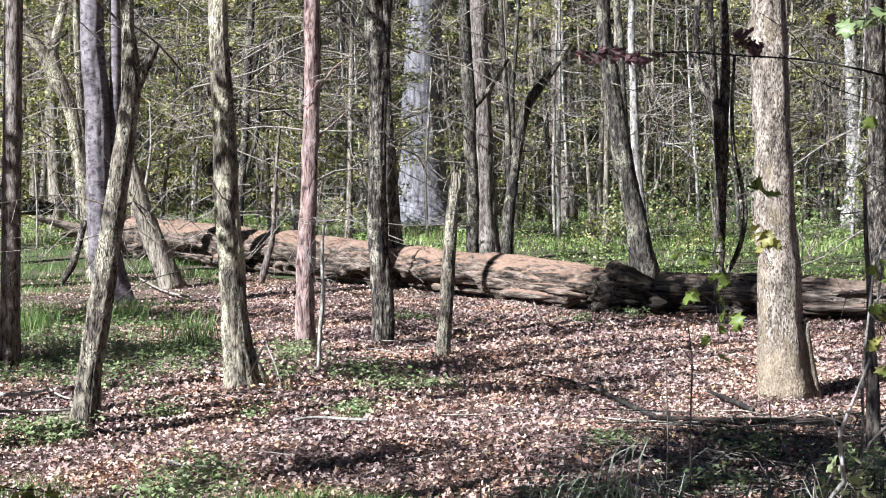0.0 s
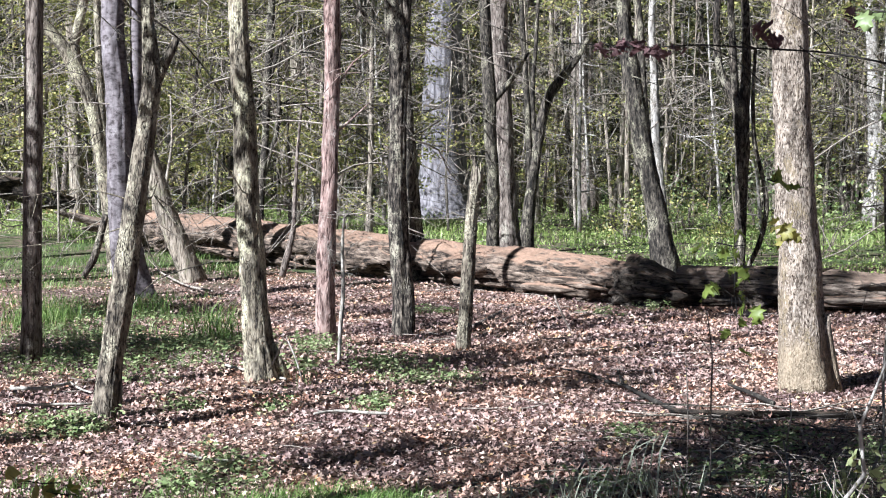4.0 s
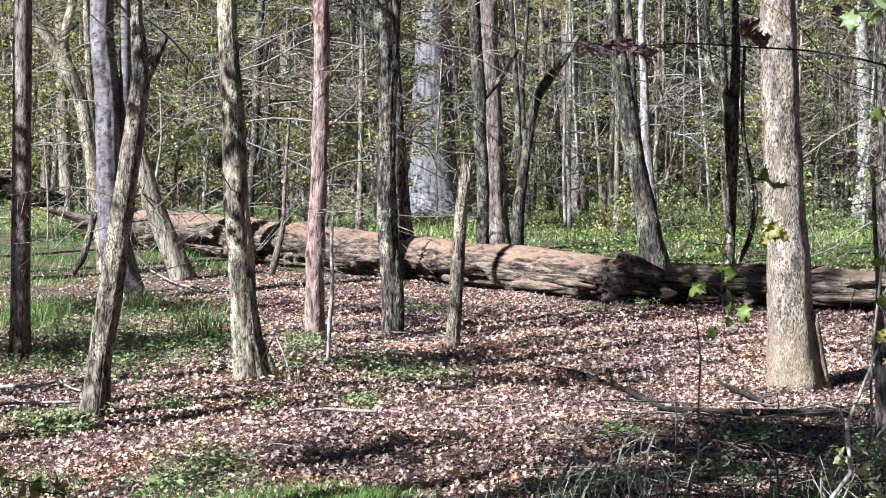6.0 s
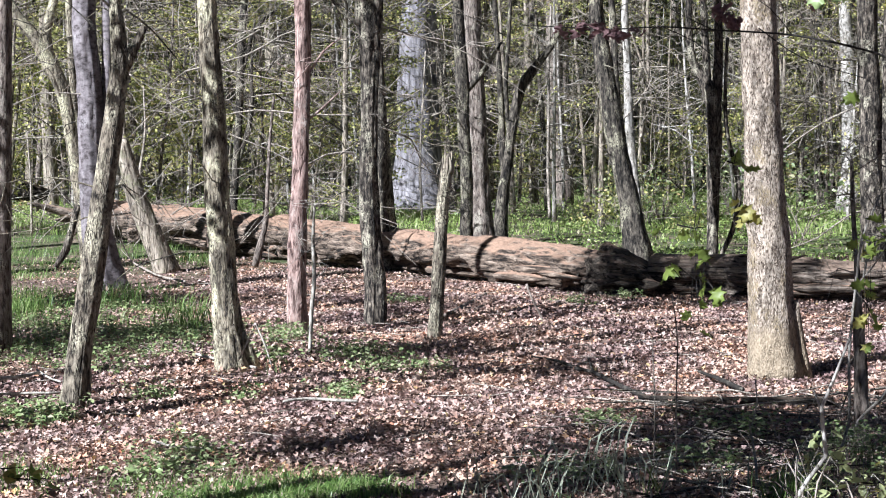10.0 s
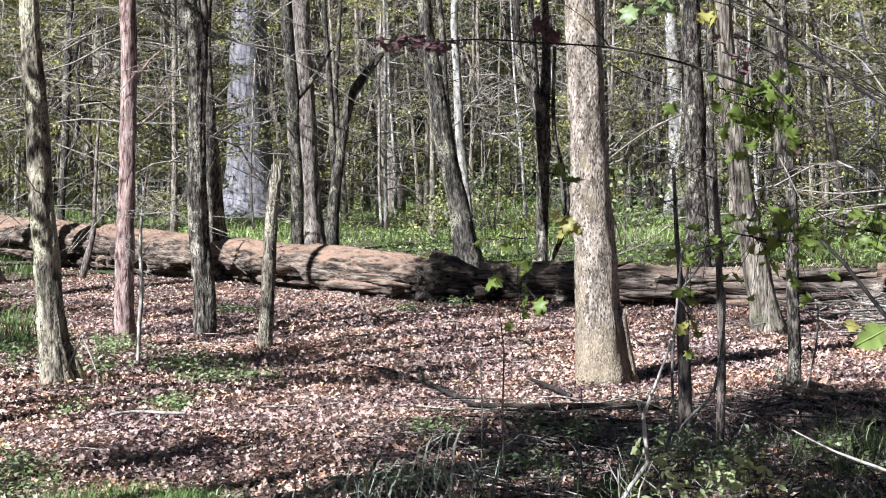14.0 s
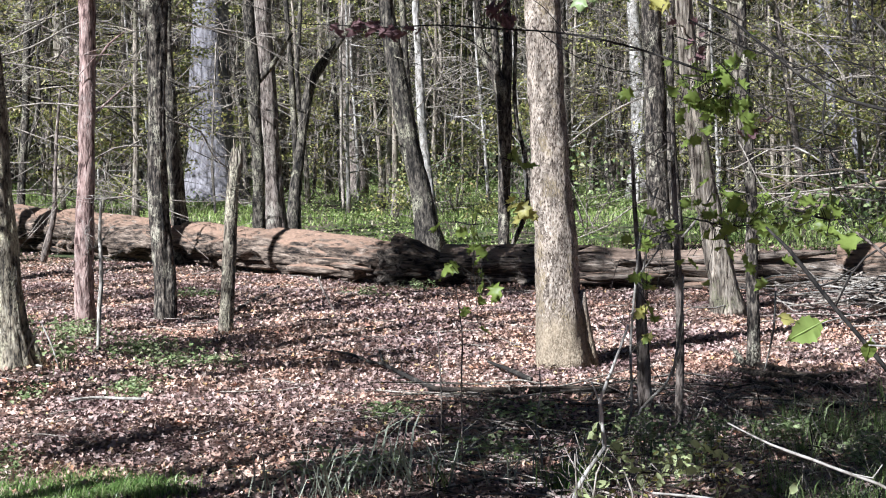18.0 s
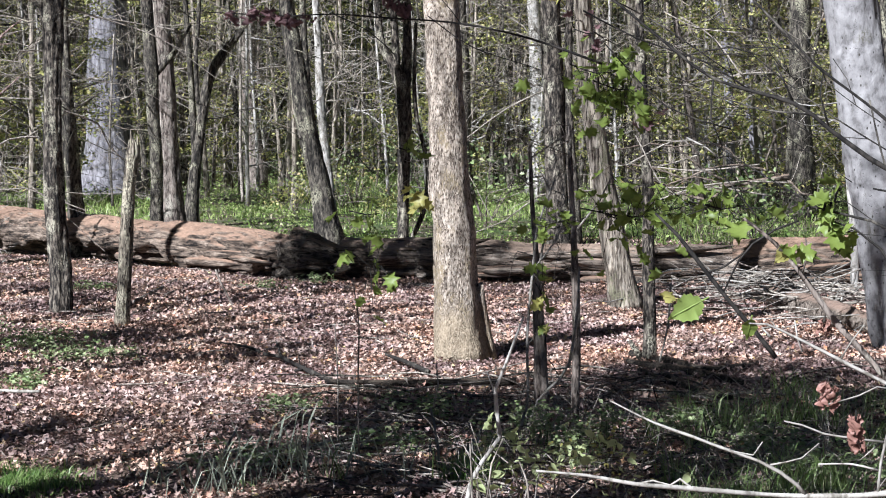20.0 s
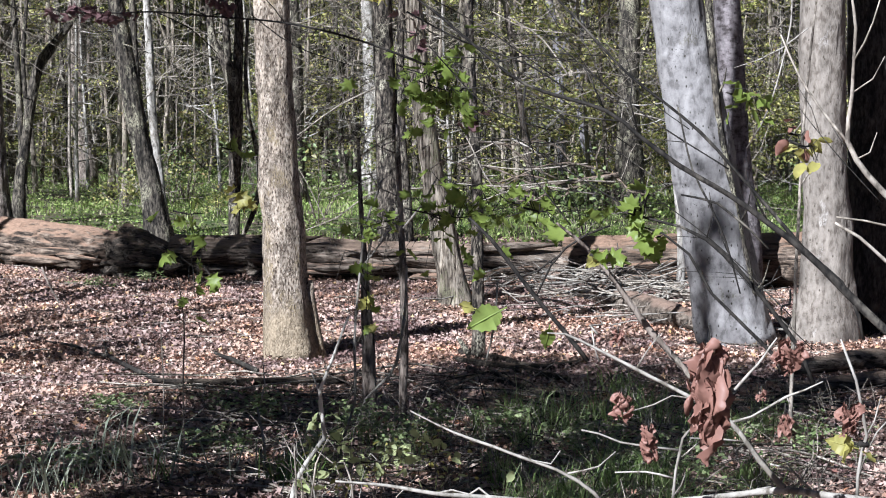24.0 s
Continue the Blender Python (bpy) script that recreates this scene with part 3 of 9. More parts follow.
tree("leaning_stump", -4.77, 33.78, [(0.00, -0.00, 0.00, 0.223), (-0.27, -0.04, 0.68, 0.192), (-0.54, -0.08, 1.39, 0.172), (-0.69, -0.11, 1.98, 0.152), (-0.79, -0.12, 2.38, 0.111)], bark_pale, "pale barkless dead stump leaning over the grass", height=0, flare=0.15)
tree("mossy_tree", -2.00, 19.06, [(0.00, -0.00, 0.00, 0.189), (-0.04, -0.00, 0.35, 0.143), (-0.08, -0.01, 0.75, 0.125), (-0.12, -0.01, 1.26, 0.120), (-0.15, -0.02, 1.66, 0.119), (-0.17, -0.02, 2.22, 0.114), (-0.19, -0.02, 2.79, 0.108), (-0.23, -0.02, 3.35, 0.097), (-0.24, -0.03, 4.02, 0.088)], bark_mossy, "mossy tree with furrowed bark among fallen leaves", limbs=[[(0.05, 0.00, 0.41, 0.068), (0.15, 0.01, 0.21, 0.057), (0.26, 0.03, 0.01, 0.040)]], height=16, ridge=0.09, flare=0.2)
tree("reddish_tree", -1.62, 22.50, [(0.00, -0.00, 0.00, 0.128), (-0.01, -0.00, 0.46, 0.114), (0.00, 0.00, 1.13, 0.114), (0.03, 0.00, 1.86, 0.104), (0.05, 0.00, 2.53, 0.100), (0.08, 0.01, 3.19, 0.090), (0.08, 0.01, 3.79, 0.094), (0.08, 0.01, 4.32, 0.091)], bark_red, "straight reddish-brown tree with flaking bark", limbs=[[(0.10, 0.01, 3.06, 0.017), (0.31, 0.02, 3.39, 0.013), (0.53, 0.03, 3.56, 0.007)], [(0.06, 0.00, 2.53, 0.017), (0.33, 0.02, 2.76, 0.013), (0.51, 0.03, 2.93, 0.007)]], height=16, ridge=0.05)
tree("sapling", -1.37, 20.92, [(0.00, -0.00, 0.00, 0.019), (0.02, 0.00, 0.47, 0.022), (0.05, 0.00, 0.84, 0.022), (0.04, 0.00, 1.28, 0.019), (0.06, 0.00, 1.65, 0.012)], twig_bleached, "thin pale dead sapling beside a reddish tree", height=0)
tree("dark_furrowed_tree", -0.77, 24.15, [(0.00, 0.00, 0.00, 0.151), (-0.00, -0.00, 0.61, 0.129), (-0.05, -0.00, 1.47, 0.115), (-0.07, -0.00, 2.18, 0.107), (-0.06, -0.00, 2.90, 0.107), (-0.04, -0.00, 3.61, 0.122), (-0.10, -0.00, 4.03, 0.122), (-0.13, -0.00, 4.46, 0.108)], bark_dark, "dark twisted tree with furrowed bark among leaf litter", limbs=[[(0.03, 0.00, 3.64, 0.050), (0.05, 0.00, 4.03, 0.050), (0.02, 0.00, 4.46, 0.043)], [(-0.13, -0.00, 3.82, 0.029), (-0.41, -0.02, 4.03, 0.021), (-0.62, -0.03, 4.31, 0.014)]], height=14, ridge=0.13)
tree("rear_twin_tree", -0.85, 33.49, [(0.00, 0.00, 0.00, 0.172), (0.00, 0.00, 0.71, 0.149), (-0.04, -0.00, 1.31, 0.129), (-0.10, -0.00, 2.30, 0.119), (-0.14, -0.00, 3.29, 0.089), (-0.16, -0.00, 4.27, 0.070), (-0.09, -0.00, 5.25, 0.060)], bark_dark_shaded, "dark young tree standing behind the fallen log", height=12, leaves=1800)
tree("broken_snag", 0.00, 22.29, [(-0.00, -0.00, 0.00, 0.086), (0.03, -0.00, 0.48, 0.080), (0.06, -0.00, 1.01, 0.073), (0.09, -0.00, 1.54, 0.069), (0.14, -0.00, 1.94, 0.066), (0.16, -0.00, 2.07, 0.056)], bark_lichen, "short broken snag with lichen on its splintered top", height=0, ridge=0.1, snag=True)
tree("dark_slim_tree", 0.54, 35.00, [(0.00, 0.00, 0.00, 0.131), (0.00, 0.00, 0.74, 0.114), (-0.00, 0.00, 1.78, 0.114), (-0.05, 0.00, 2.61, 0.114), (-0.07, 0.00, 3.33, 0.125), (-0.12, 0.00, 4.26, 0.104), (-0.18, 0.00, 5.39, 0.094)], bark_dark_shaded, "dark slim tree with a low side branch", limbs=[[(-0.03, 0.00, 3.23, 0.062), (0.19, -0.00, 3.49, 0.062), (0.39, -0.01, 3.74, 0.041), (0.65, -0.02, 4.16, 0.021)]], height=13, leaves=2600)
tree("old_grey_tree", -0.66, 62.00, [(0.00, 0.00, 0.00, 1.057), (0.00, 0.00, 0.16, 0.920), (-0.02, -0.00, 0.56, 0.754), (-0.04, -0.00, 1.48, 0.662), (-0.08, -0.00, 2.76, 0.588), (-0.12, -0.00, 4.04, 0.552), (-0.09, -0.00, 5.50, 0.515), (0.02, 0.00, 7.33, 0.479), (0.02, 0.00, 7.87, 0.480)], bark_grey, "huge pale grey tree with a flared buttressed base", limbs=[[(0.64, 0.00, 0.16, 0.276), (0.53, 0.00, 1.85, 0.221), (0.43, 0.00, 3.68, 0.202), (0.39, 0.00, 5.51, 0.202), (0.42, 0.00, 7.69, 0.184)]], height=26, flare=0.35, lobes=5, ridge=0.04)
tree("upright_tree", 0.85, 35.99, [(0.00, 0.00, 0.00, 0.270), (0.00, 0.00, 0.46, 0.235), (-0.03, 0.00, 1.01, 0.214), (-0.07, 0.00, 2.08, 0.181), (-0.11, 0.00, 3.14, 0.165), (-0.16, 0.00, 4.21, 0.160), (-0.20, 0.00, 5.47, 0.155)], bark_brown, "straight grey-brown tree rising behind the fallen log", height=16, leaves=3600)
tree("charred_tree", 1.20, 36.98, [(0.00, 0.00, 0.00, 0.177), (0.00, 0.00, 0.37, 0.154), (0.05, -0.00, 0.98, 0.121), (0.16, -0.01, 1.86, 0.099), (0.26, -0.01, 2.62, 0.099), (0.41, -0.02, 3.28, 0.093), (0.66, -0.03, 3.66, 0.088), (0.99, -0.05, 4.09, 0.055), (1.20, -0.06, 4.47, 0.044)], bark_dark_shaded, "dark crooked tree with a curved bare limb", limbs=[[(0.11, -0.00, 1.31, 0.066), (0.07, -0.00, 2.29, 0.060), (0.02, -0.00, 3.38, 0.055), (-0.05, 0.00, 4.47, 0.049), (-0.12, 0.00, 5.56, 0.044)], [(0.20, -0.01, 2.29, 0.049), (0.13, -0.00, 3.38, 0.044), (0.19, -0.01, 4.36, 0.038), (0.25, -0.01, 5.56, 0.033)]], height=0)
tree("leaning_tree", 3.27, 30.83, [(0.00, 0.00, 0.00, 0.265), (0.00, 0.00, 0.51, 0.230), (-0.08, 0.01, 0.95, 0.184), (-0.18, 0.02, 1.49, 0.156), (-0.32, 0.03, 2.13, 0.147), (-0.43, 0.04, 2.77, 0.147), (-0.54, 0.05, 3.41, 0.138), (-0.63, 0.06, 3.95, 0.129), (-0.68, 0.06, 4.50, 0.111), (-0.69, 0.07, 5.04, 0.101)], bark_dark_shaded, "dark tree leaning behind the broken log end", limbs=[[(-0.22, 0.02, 1.77, 0.064), (-0.32, 0.03, 2.68, 0.064), (-0.38, 0.04, 3.50, 0.055), (-0.42, 0.04, 4.32, 0.051), (-0.50, 0.05, 5.04, 0.046)]], height=14, ridge=0.1, leaves=2600)
tree("pale_sapling", 4.23, 39.78, [(0.00, 0.00, 0.00, 0.123), (0.00, 0.00, 0.41, 0.107), (-0.13, 0.01, 1.70, 0.089), (-0.23, 0.02, 2.76, 0.089), (-0.27, 0.03, 3.94, 0.083), (-0.33, 0.03, 4.87, 0.071), (-0.32, 0.03, 5.81, 0.065)], bark_white, "thin pale tree in green undergrowth", height=12, leaves=2200)
tree("crooked_tree", 4.73, 32.66, [(0.00, 0.00, 0.00, 0.113), (0.00, 0.00, 0.28, 0.098), (0.01, -0.00, 0.96, 0.098), (0.02, -0.00, 1.83, 0.108), (0.02, -0.00, 2.61, 0.127), (-0.03, 0.00, 3.09, 0.127), (-0.22, 0.03, 3.42, 0.088), (-0.37, 0.05, 3.76, 0.069), (-0.42, 0.06, 4.44, 0.059), (-0.37, 0.05, 5.20, 0.049)], bark_dark, "crooked multi-stemmed tree with curling vines", limbs=[[(0.01, -0.00, 2.61, 0.098), (0.07, -0.01, 3.28, 0.088), (0.08, -0.01, 4.14, 0.073), (0.03, -0.00, 5.20, 0.068)], [(0.12, -0.02, 0.28, 0.039), (0.34, -0.05, 0.77, 0.044), (0.44, -0.07, 1.35, 0.044), (0.36, -0.05, 1.93, 0.039), (0.24, -0.04, 2.41, 0.039), (0.20, -0.03, 3.09, 0.034), (0.23, -0.03, 4.05, 0.029)], [(-0.08, 0.01, 2.94, 0.068), (-0.13, 0.02, 3.86, 0.064), (-0.18, 0.02, 4.63, 0.059), (-0.21, 0.03, 5.20, 0.059)]], height=0, leaves=1000)
tree("scaly_tree", 3.39, 18.74, [(0.00, 0.00, 0.00, 0.284), (-0.01, 0.00, 0.12, 0.256), (-0.03, 0.00, 0.35, 0.233), (-0.05, 0.01, 0.79, 0.215), (-0.08, 0.01, 1.24, 0.209), (-0.12, 0.02, 1.69, 0.198), (-0.14, 0.03, 2.24, 0.186), (-0.17, 0.03, 2.80, 0.181), (-0.19, 0.03, 3.35, 0.175), (-0.21, 0.04, 4.01, 0.164)], bark_scaly, "sunlit tree with pale scaly bark and a mud-stained base", limbs=[[(0.15, -0.03, 0.80, 0.056), (0.20, -0.04, 0.46, 0.062), (0.26, -0.05, 0.19, 0.056), (0.31, -0.06, 0.02, 0.045)]], height=20, flare=0.12, lobes=5, ridge=0.03, twigs=0, leaves=3000)
tree("white_tree", 13.04, 60.61, [(0.00, 0.00, 0.00, 0.423), (0.00, 0.00, 0.60, 0.368), (-0.01, 0.00, 1.54, 0.239), (-0.04, 0.01, 3.69, 0.221), (-0.12, 0.02, 5.47, 0.202), (-0.23, 0.05, 7.61, 0.184)], bark_white, "white-barked tree far back in the woods", height=20, leaves=3000)
tree("far_pale_tree", -11.56, 56.84, [(0.00, 0.00, 0.00, 0.257), (0.00, 0.00, 0.82, 0.224), (-0.02, -0.01, 1.86, 0.206), (-0.08, -0.02, 3.54, 0.189), (-0.10, -0.02, 4.38, 0.172), (-0.12, -0.02, 6.22, 0.155)], bark_pale, "pale trunk standing in far undergrowth", height=14)
deep_tree = tree("far_pale_tree", -5.01, 57.78, [(0.00, 0.00, 0.00, 0.297), (0.00, 0.00, 0.59, 0.258), (0.00, 0.00, 1.87, 0.206), (-0.01, -0.00, 3.58, 0.189), (-0.06, -0.01, 5.28, 0.189), (-0.09, -0.01, 7.32, 0.173)], bark_pale, "pale trunk with dark vines round its foot", limbs=[[(0.34, 0.03, 0.59, 0.224), (0.38, 0.03, 1.87, 0.172), (0.31, 0.03, 3.24, 0.138), (0.48, 0.04, 4.94, 0.103)], [(-0.20, -0.02, 0.64, 0.138), (0.14, 0.01, 1.87, 0.120), (0.34, 0.03, 2.73, 0.103)]], height=16)
deep_tree.scale = (1.14, 1.14, 1.14)
deep_tree.location = (deep_tree.location.x * 1.14, deep_tree.location.y * 1.14, -0.36)
deep_tree = tree("far_thin_tree", -2.97, 59.93, [(0.00, 0.00, 0.00, 0.143), (0.00, 0.00, 0.44, 0.125), (-0.09, -0.00, 1.86, 0.107), (-0.23, -0.01, 3.10, 0.107), (-0.34, -0.02, 4.51, 0.089), (-0.30, -0.02, 7.15, 0.080)], bark_pale, "thin pale trunk in far woods", height=11)
deep_tree.scale = (1.14, 1.14, 1.14)
deep_tree.location = (deep_tree.location.x * 1.14, deep_tree.location.y * 1.14, -0.36)
tree("far_brown_tree", 4.17, 63.87, [(0.00, 0.00, 0.00, 0.371), (0.00, 0.00, 0.88, 0.323), (-0.15, 0.01, 1.73, 0.285), (-0.27, 0.02, 3.43, 0.285), (-0.31, 0.02, 5.32, 0.266), (-0.33, 0.02, 7.57, 0.247)], bark_brown, "brown trunk in shaded far woods", height=17, leaves=3000)
tree("far_leaning_tree", 4.29, 54.84, [(0.00, 0.00, 0.00, 0.150), (0.00, 0.00, 0.60, 0.130), (0.17, -0.01, 1.33, 0.122), (0.43, -0.03, 2.14, 0.130), (0.57, -0.05, 3.28, 0.106), (0.64, -0.05, 4.90, 0.082)], bark_pale, "pale leaning trunk in far undergrowth", height=10)
tree("dark_far_tree", 8.96, 51.26, [(0.00, 0.00, 0.00, 0.319), (0.00, 0.00, 0.80, 0.278), (-0.02, 0.00, 1.87, 0.262), (-0.05, 0.01, 3.25, 0.262), (-0.09, 0.02, 4.62, 0.247), (-0.13, 0.02, 5.83, 0.232)], bark_dark, "dark trunk behind a sunlit scaly tree", height=17, leaves=3000)
tree("ivy_dark_tree", 6.53, 28.29, [(0.00, 0.00, 0.00, 0.228), (0.00, 0.00, 0.27, 0.198), (-0.03, 0.01, 0.96, 0.181), (-0.07, 0.02, 1.98, 0.163), (-0.10, 0.02, 2.83, 0.163), (-0.14, 0.03, 3.68, 0.155), (-0.17, 0.04, 4.69, 0.147)], bark_dark, "dark upright trunk in dense undergrowth", limbs=[[(0.23, -0.05, 0.45, 0.129), (0.18, -0.04, 1.30, 0.112), (0.14, -0.03, 2.15, 0.077), (0.12, -0.03, 3.25, 0.060), (0.15, -0.04, 4.69, 0.056)]], height=15, leaves=4500)
tree("pale_leaning_tree", 6.39, 23.70, [(-0.00, -0.00, 0.00, 0.241), (-0.08, 0.02, 0.39, 0.175), (-0.20, 0.05, 1.04, 0.153), (-0.31, 0.08, 1.68, 0.138), (-0.41, 0.10, 2.33, 0.131), (-0.49, 0.12, 3.04, 0.124), (-0.56, 0.14, 3.76, 0.109), (-0.59, 0.15, 4.33, 0.102)], bark_pale, "pale leaning tree with a mossy flared foot", height=14, flare=0.15, leaves=4500)
tree("slim_dark_tree", 5.10, 17.90, [(0.00, 0.00, 0.00, 0.072), (-0.00, 0.00, 0.49, 0.061), (-0.02, 0.00, 1.04, 0.058), (-0.02, 0.01, 1.58, 0.055), (-0.05, 0.01, 2.12, 0.050), (-0.08, 0.02, 2.66, 0.047), (-0.11, 0.03, 3.20, 0.044), (-0.14, 0.04, 3.85, 0.041)], bark_dark, "slim dark tree at the edge of a shaded thicket", limbs=[[(-0.04, 0.01, -0.01, 0.033), (-0.11, 0.03, 0.12, 0.028), (-0.19, 0.05, 0.24, 0.019)]], height=11)
tree("thicket_sapling", 3.28, 14.38, [(0.00, 0.00, 0.00, 0.066), (-0.01, 0.00, 0.35, 0.057), (-0.02, 0.00, 0.70, 0.048), (-0.04, 0.01, 1.05, 0.039), (-0.05, 0.01, 1.40, 0.022), (-0.08, 0.02, 1.83, 0.017), (-0.10, 0.02, 2.27, 0.013)], bark_brown, "slim leafy sapling in a shaded thicket", height=0)
tree("thicket_sapling", 3.36, 13.60, [(0.00, 0.00, 0.00, 0.034), (-0.00, 0.00, 0.37, 0.029), (0.01, -0.00, 0.79, 0.031), (0.00, -0.00, 1.20, 0.029), (-0.01, 0.00, 1.45, 0.025), (-0.03, 0.01, 1.86, 0.019), (-0.05, 0.01, 2.39, 0.015)], bark_brown, "thin dark sapling in a shaded thicket", height=0)
tree("great_smooth_tree", 8.29, 18.99, [(0.00, 0.00, 0.00, 0.406), (-0.06, 0.03, 0.28, 0.375), (-0.15, 0.06, 0.77, 0.356), (-0.25, 0.10, 1.25, 0.346), (-0.36, 0.15, 1.85, 0.346), (-0.46, 0.19, 2.46, 0.324), (-0.56, 0.23, 3.06, 0.297), (-0.66, 0.27, 3.72, 0.276)], bark_beech, "great smooth grey tree leaning beside the fallen log", height=20, flare=0.08, lobes=6, ridge=0.02, twigs=0, leaves=5000)
tree("thin_pale_tree", 10.02, 25.17, [(0.00, 0.00, 0.00, 0.065), (0.00, 0.00, 0.73, 0.056), (-0.09, 0.03, 1.68, 0.052), (-0.19, 0.07, 2.63, 0.052), (-0.29, 0.11, 3.34, 0.048), (-0.37, 0.14, 4.21, 0.044)], bark_white, "thin pale trunk behind a great smooth tree", height=12, leaves=1800)
tree("shaded_tree", 10.83, 24.84, [(0.00, 0.00, 0.00, 0.277), (0.00, 0.00, 0.58, 0.241), (-0.06, 0.02, 1.38, 0.200), (-0.14, 0.06, 2.32, 0.184), (-0.21, 0.09, 3.27, 0.184), (-0.29, 0.12, 4.21, 0.176)], bark_smooth, "grey trunk half shaded behind a great smooth tree", height=16, leaves=4500, twigs=0)
tree("massive_tree", 9.19, 18.82, [(-0.00, -0.00, 0.00, 0.373), (0.02, -0.01, 0.22, 0.298), (0.03, -0.02, 0.77, 0.260), (0.02, -0.01, 1.38, 0.241), (-0.02, 0.01, 2.10, 0.235), (-0.05, 0.02, 2.95, 0.235), (-0.07, 0.03, 3.73, 0.229)], bark_massive, "massive grey sunlit tree with a buttressed base", height=20, flare=0.25, lobes=5, ridge=0.03, twigs=0, leaves=5000)
tree("shaded_dark_tree", 10.14, 19.55, [(0.00, 0.00, -0.02, 0.36), (-0.02, 0.01, 0.30, 0.29), (-0.03, 0.01, 0.80, 0.262), (-0.04, 0.02, 1.50, 0.25), (-0.05, 0.02, 2.30, 0.247), (-0.07, 0.03, 3.10, 0.243), (-0.09, 0.04, 3.89, 0.24)], bark_shaded, "broad tree beside its pale neighbour, shade put into its dark colour", height=22, flare=0.2, lobes=5, ridge=0.03, twigs=0, leaves=4000)
tree("far_dark_tree", 19.73, 54.63, [(0.00, 0.00, 0.00, 0.593), (0.00, 0.00, 0.48, 0.516), (-0.11, 0.04, 1.54, 0.395), (-0.10, 0.04, 3.41, 0.378), (-0.09, 0.03, 5.11, 0.344), (-0.07, 0.03, 6.29, 0.345)], bark_dark, "dark trunk in far woods", height=18)
tree("far_leaning_tree", 18.02, 52.05, [(0.00, 0.00, 0.00, 0.244), (0.00, 0.00, 0.85, 0.212), (-0.32, 0.11, 1.74, 0.163), (-0.64, 0.21, 2.87, 0.147), (-0.86, 0.29, 3.83, 0.130), (-1.30, 0.43, 5.76, 0.114)], bark_pale, "pale bent trunk in far undergrowth", height=9)
tree("far_pale_tree", 11.85, 43.48, [(0.00, 0.00, 0.00, 0.154), (0.00, 0.00, 0.77, 0.133), (-0.03, 0.01, 2.50, 0.120), (-0.11, 0.03, 3.82, 0.120), (-0.23, 0.06, 5.41, 0.114)], bark_pale, "pale trunk in far woods", height=14)
tree("far_yellow_tree", 20.35, 62.86, [(0.00, 0.00, 0.00, 0.270), (0.00, 0.00, 0.62, 0.235), (-0.17, 0.05, 2.57, 0.235), (-0.32, 0.10, 4.51, 0.215), (-0.62, 0.19, 6.82, 0.216)], bark_pale, "pale trunk hung with yellow leaves", height=16)
tree("dark_stout_tree", 15.75, 43.30, [(0.000, 0.000, 0.000, 0.3955), (-0.019, 0.007, 1.385, 0.3273), (-0.084, 0.030, 2.599, 0.2591), (-0.081, 0.029, 3.541, 0.2455), (-0.067, 0.024, 4.480, 0.2455), (-0.063, 0.023, 5.284, 0.2455), (-0.060, 0.021, 6.085, 0.2318)], bark_dark_shaded, "dark stout old tree deep in the woods", limbs=[[(-0.242, 0.086, 0.909, 0.1364), (-0.241, 0.086, 1.924, 0.1091), (-0.162, 0.058, 2.868, 0.0818)], [(0.010, -0.004, 3.272, 0.0546), (0.193, -0.069, 3.810, 0.0614), (0.323, -0.117, 4.480, 0.0477), (0.389, -0.141, 5.282, 0.0341)]])
tree("pale_leaning_tree", 16.92, 49.25, [(0.000, 0.000, 0.000, 0.0925), (-0.239, 0.080, 1.631, 0.0925), (-0.434, 0.145, 2.395, 0.0925), (-0.502, 0.167, 3.387, 0.0771), (-0.443, 0.148, 4.756, 0.0694), (-0.384, 0.128, 6.121, 0.0617)], bark_grey, "slender pale tree leaning in the woods", limbs=[[(-0.115, 0.039, 0.866, 0.0617), (-0.293, 0.098, 1.325, 0.0540), (-0.414, 0.138, 1.783, 0.0462), (-0.476, 0.159, 2.242, 0.0308)]])
tree("pale_rear_tree", 16.66, 51.44, [(0.000, 0.000, 0.000, 0.1441), (-0.090, 0.029, 2.314, 0.1281), (-0.163, 0.052, 3.741, 0.1201), (-0.264, 0.084, 4.848, 0.1121), (-0.469, 0.147, 5.794, 0.1121), (-0.625, 0.195, 6.425, 0.0961)], bark_grey, "pale tree standing deep in the woods", limbs=[[(-0.181, 0.058, 4.058, 0.0480), (0.143, -0.046, 4.848, 0.0480), (0.314, -0.101, 5.793, 0.0400)]])
tree("dark_pair_tree", -4.30, 39.75, [(0.000, 0.000, 0.000, 0.1008), (0.025, 0.003, 0.813, 0.0889), (0.086, 0.010, 1.602, 0.0771), (0.161, 0.018, 2.528, 0.0771), (0.206, 0.023, 3.682, 0.0830), (0.274, 0.030, 4.832, 0.0830), (0.310, 0.033, 5.521, 0.0712)], bark_dark_shaded, "dark double-stemmed tree behind the fallen log", limbs=[[(0.086, 0.010, 1.602, 0.0474), (0.257, 0.028, 2.238, 0.0534), (0.378, 0.040, 2.619, 0.0534), (0.445, 0.047, 3.162, 0.0415), (0.434, 0.046, 3.797, 0.0296), (0.511, 0.054, 4.833, 0.0237)], [(0.204, 0.022, 3.566, 0.0415), (0.387, 0.041, 4.258, 0.0474), (0.507, 0.053, 4.626, 0.0356), (0.945, 0.094, 5.043, 0.0296)], [(0.166, 0.018, 2.759, 0.0237), (0.005, 0.001, 3.163, 0.0178), (-0.102, -0.012, 3.452, 0.0119)]], height=0)


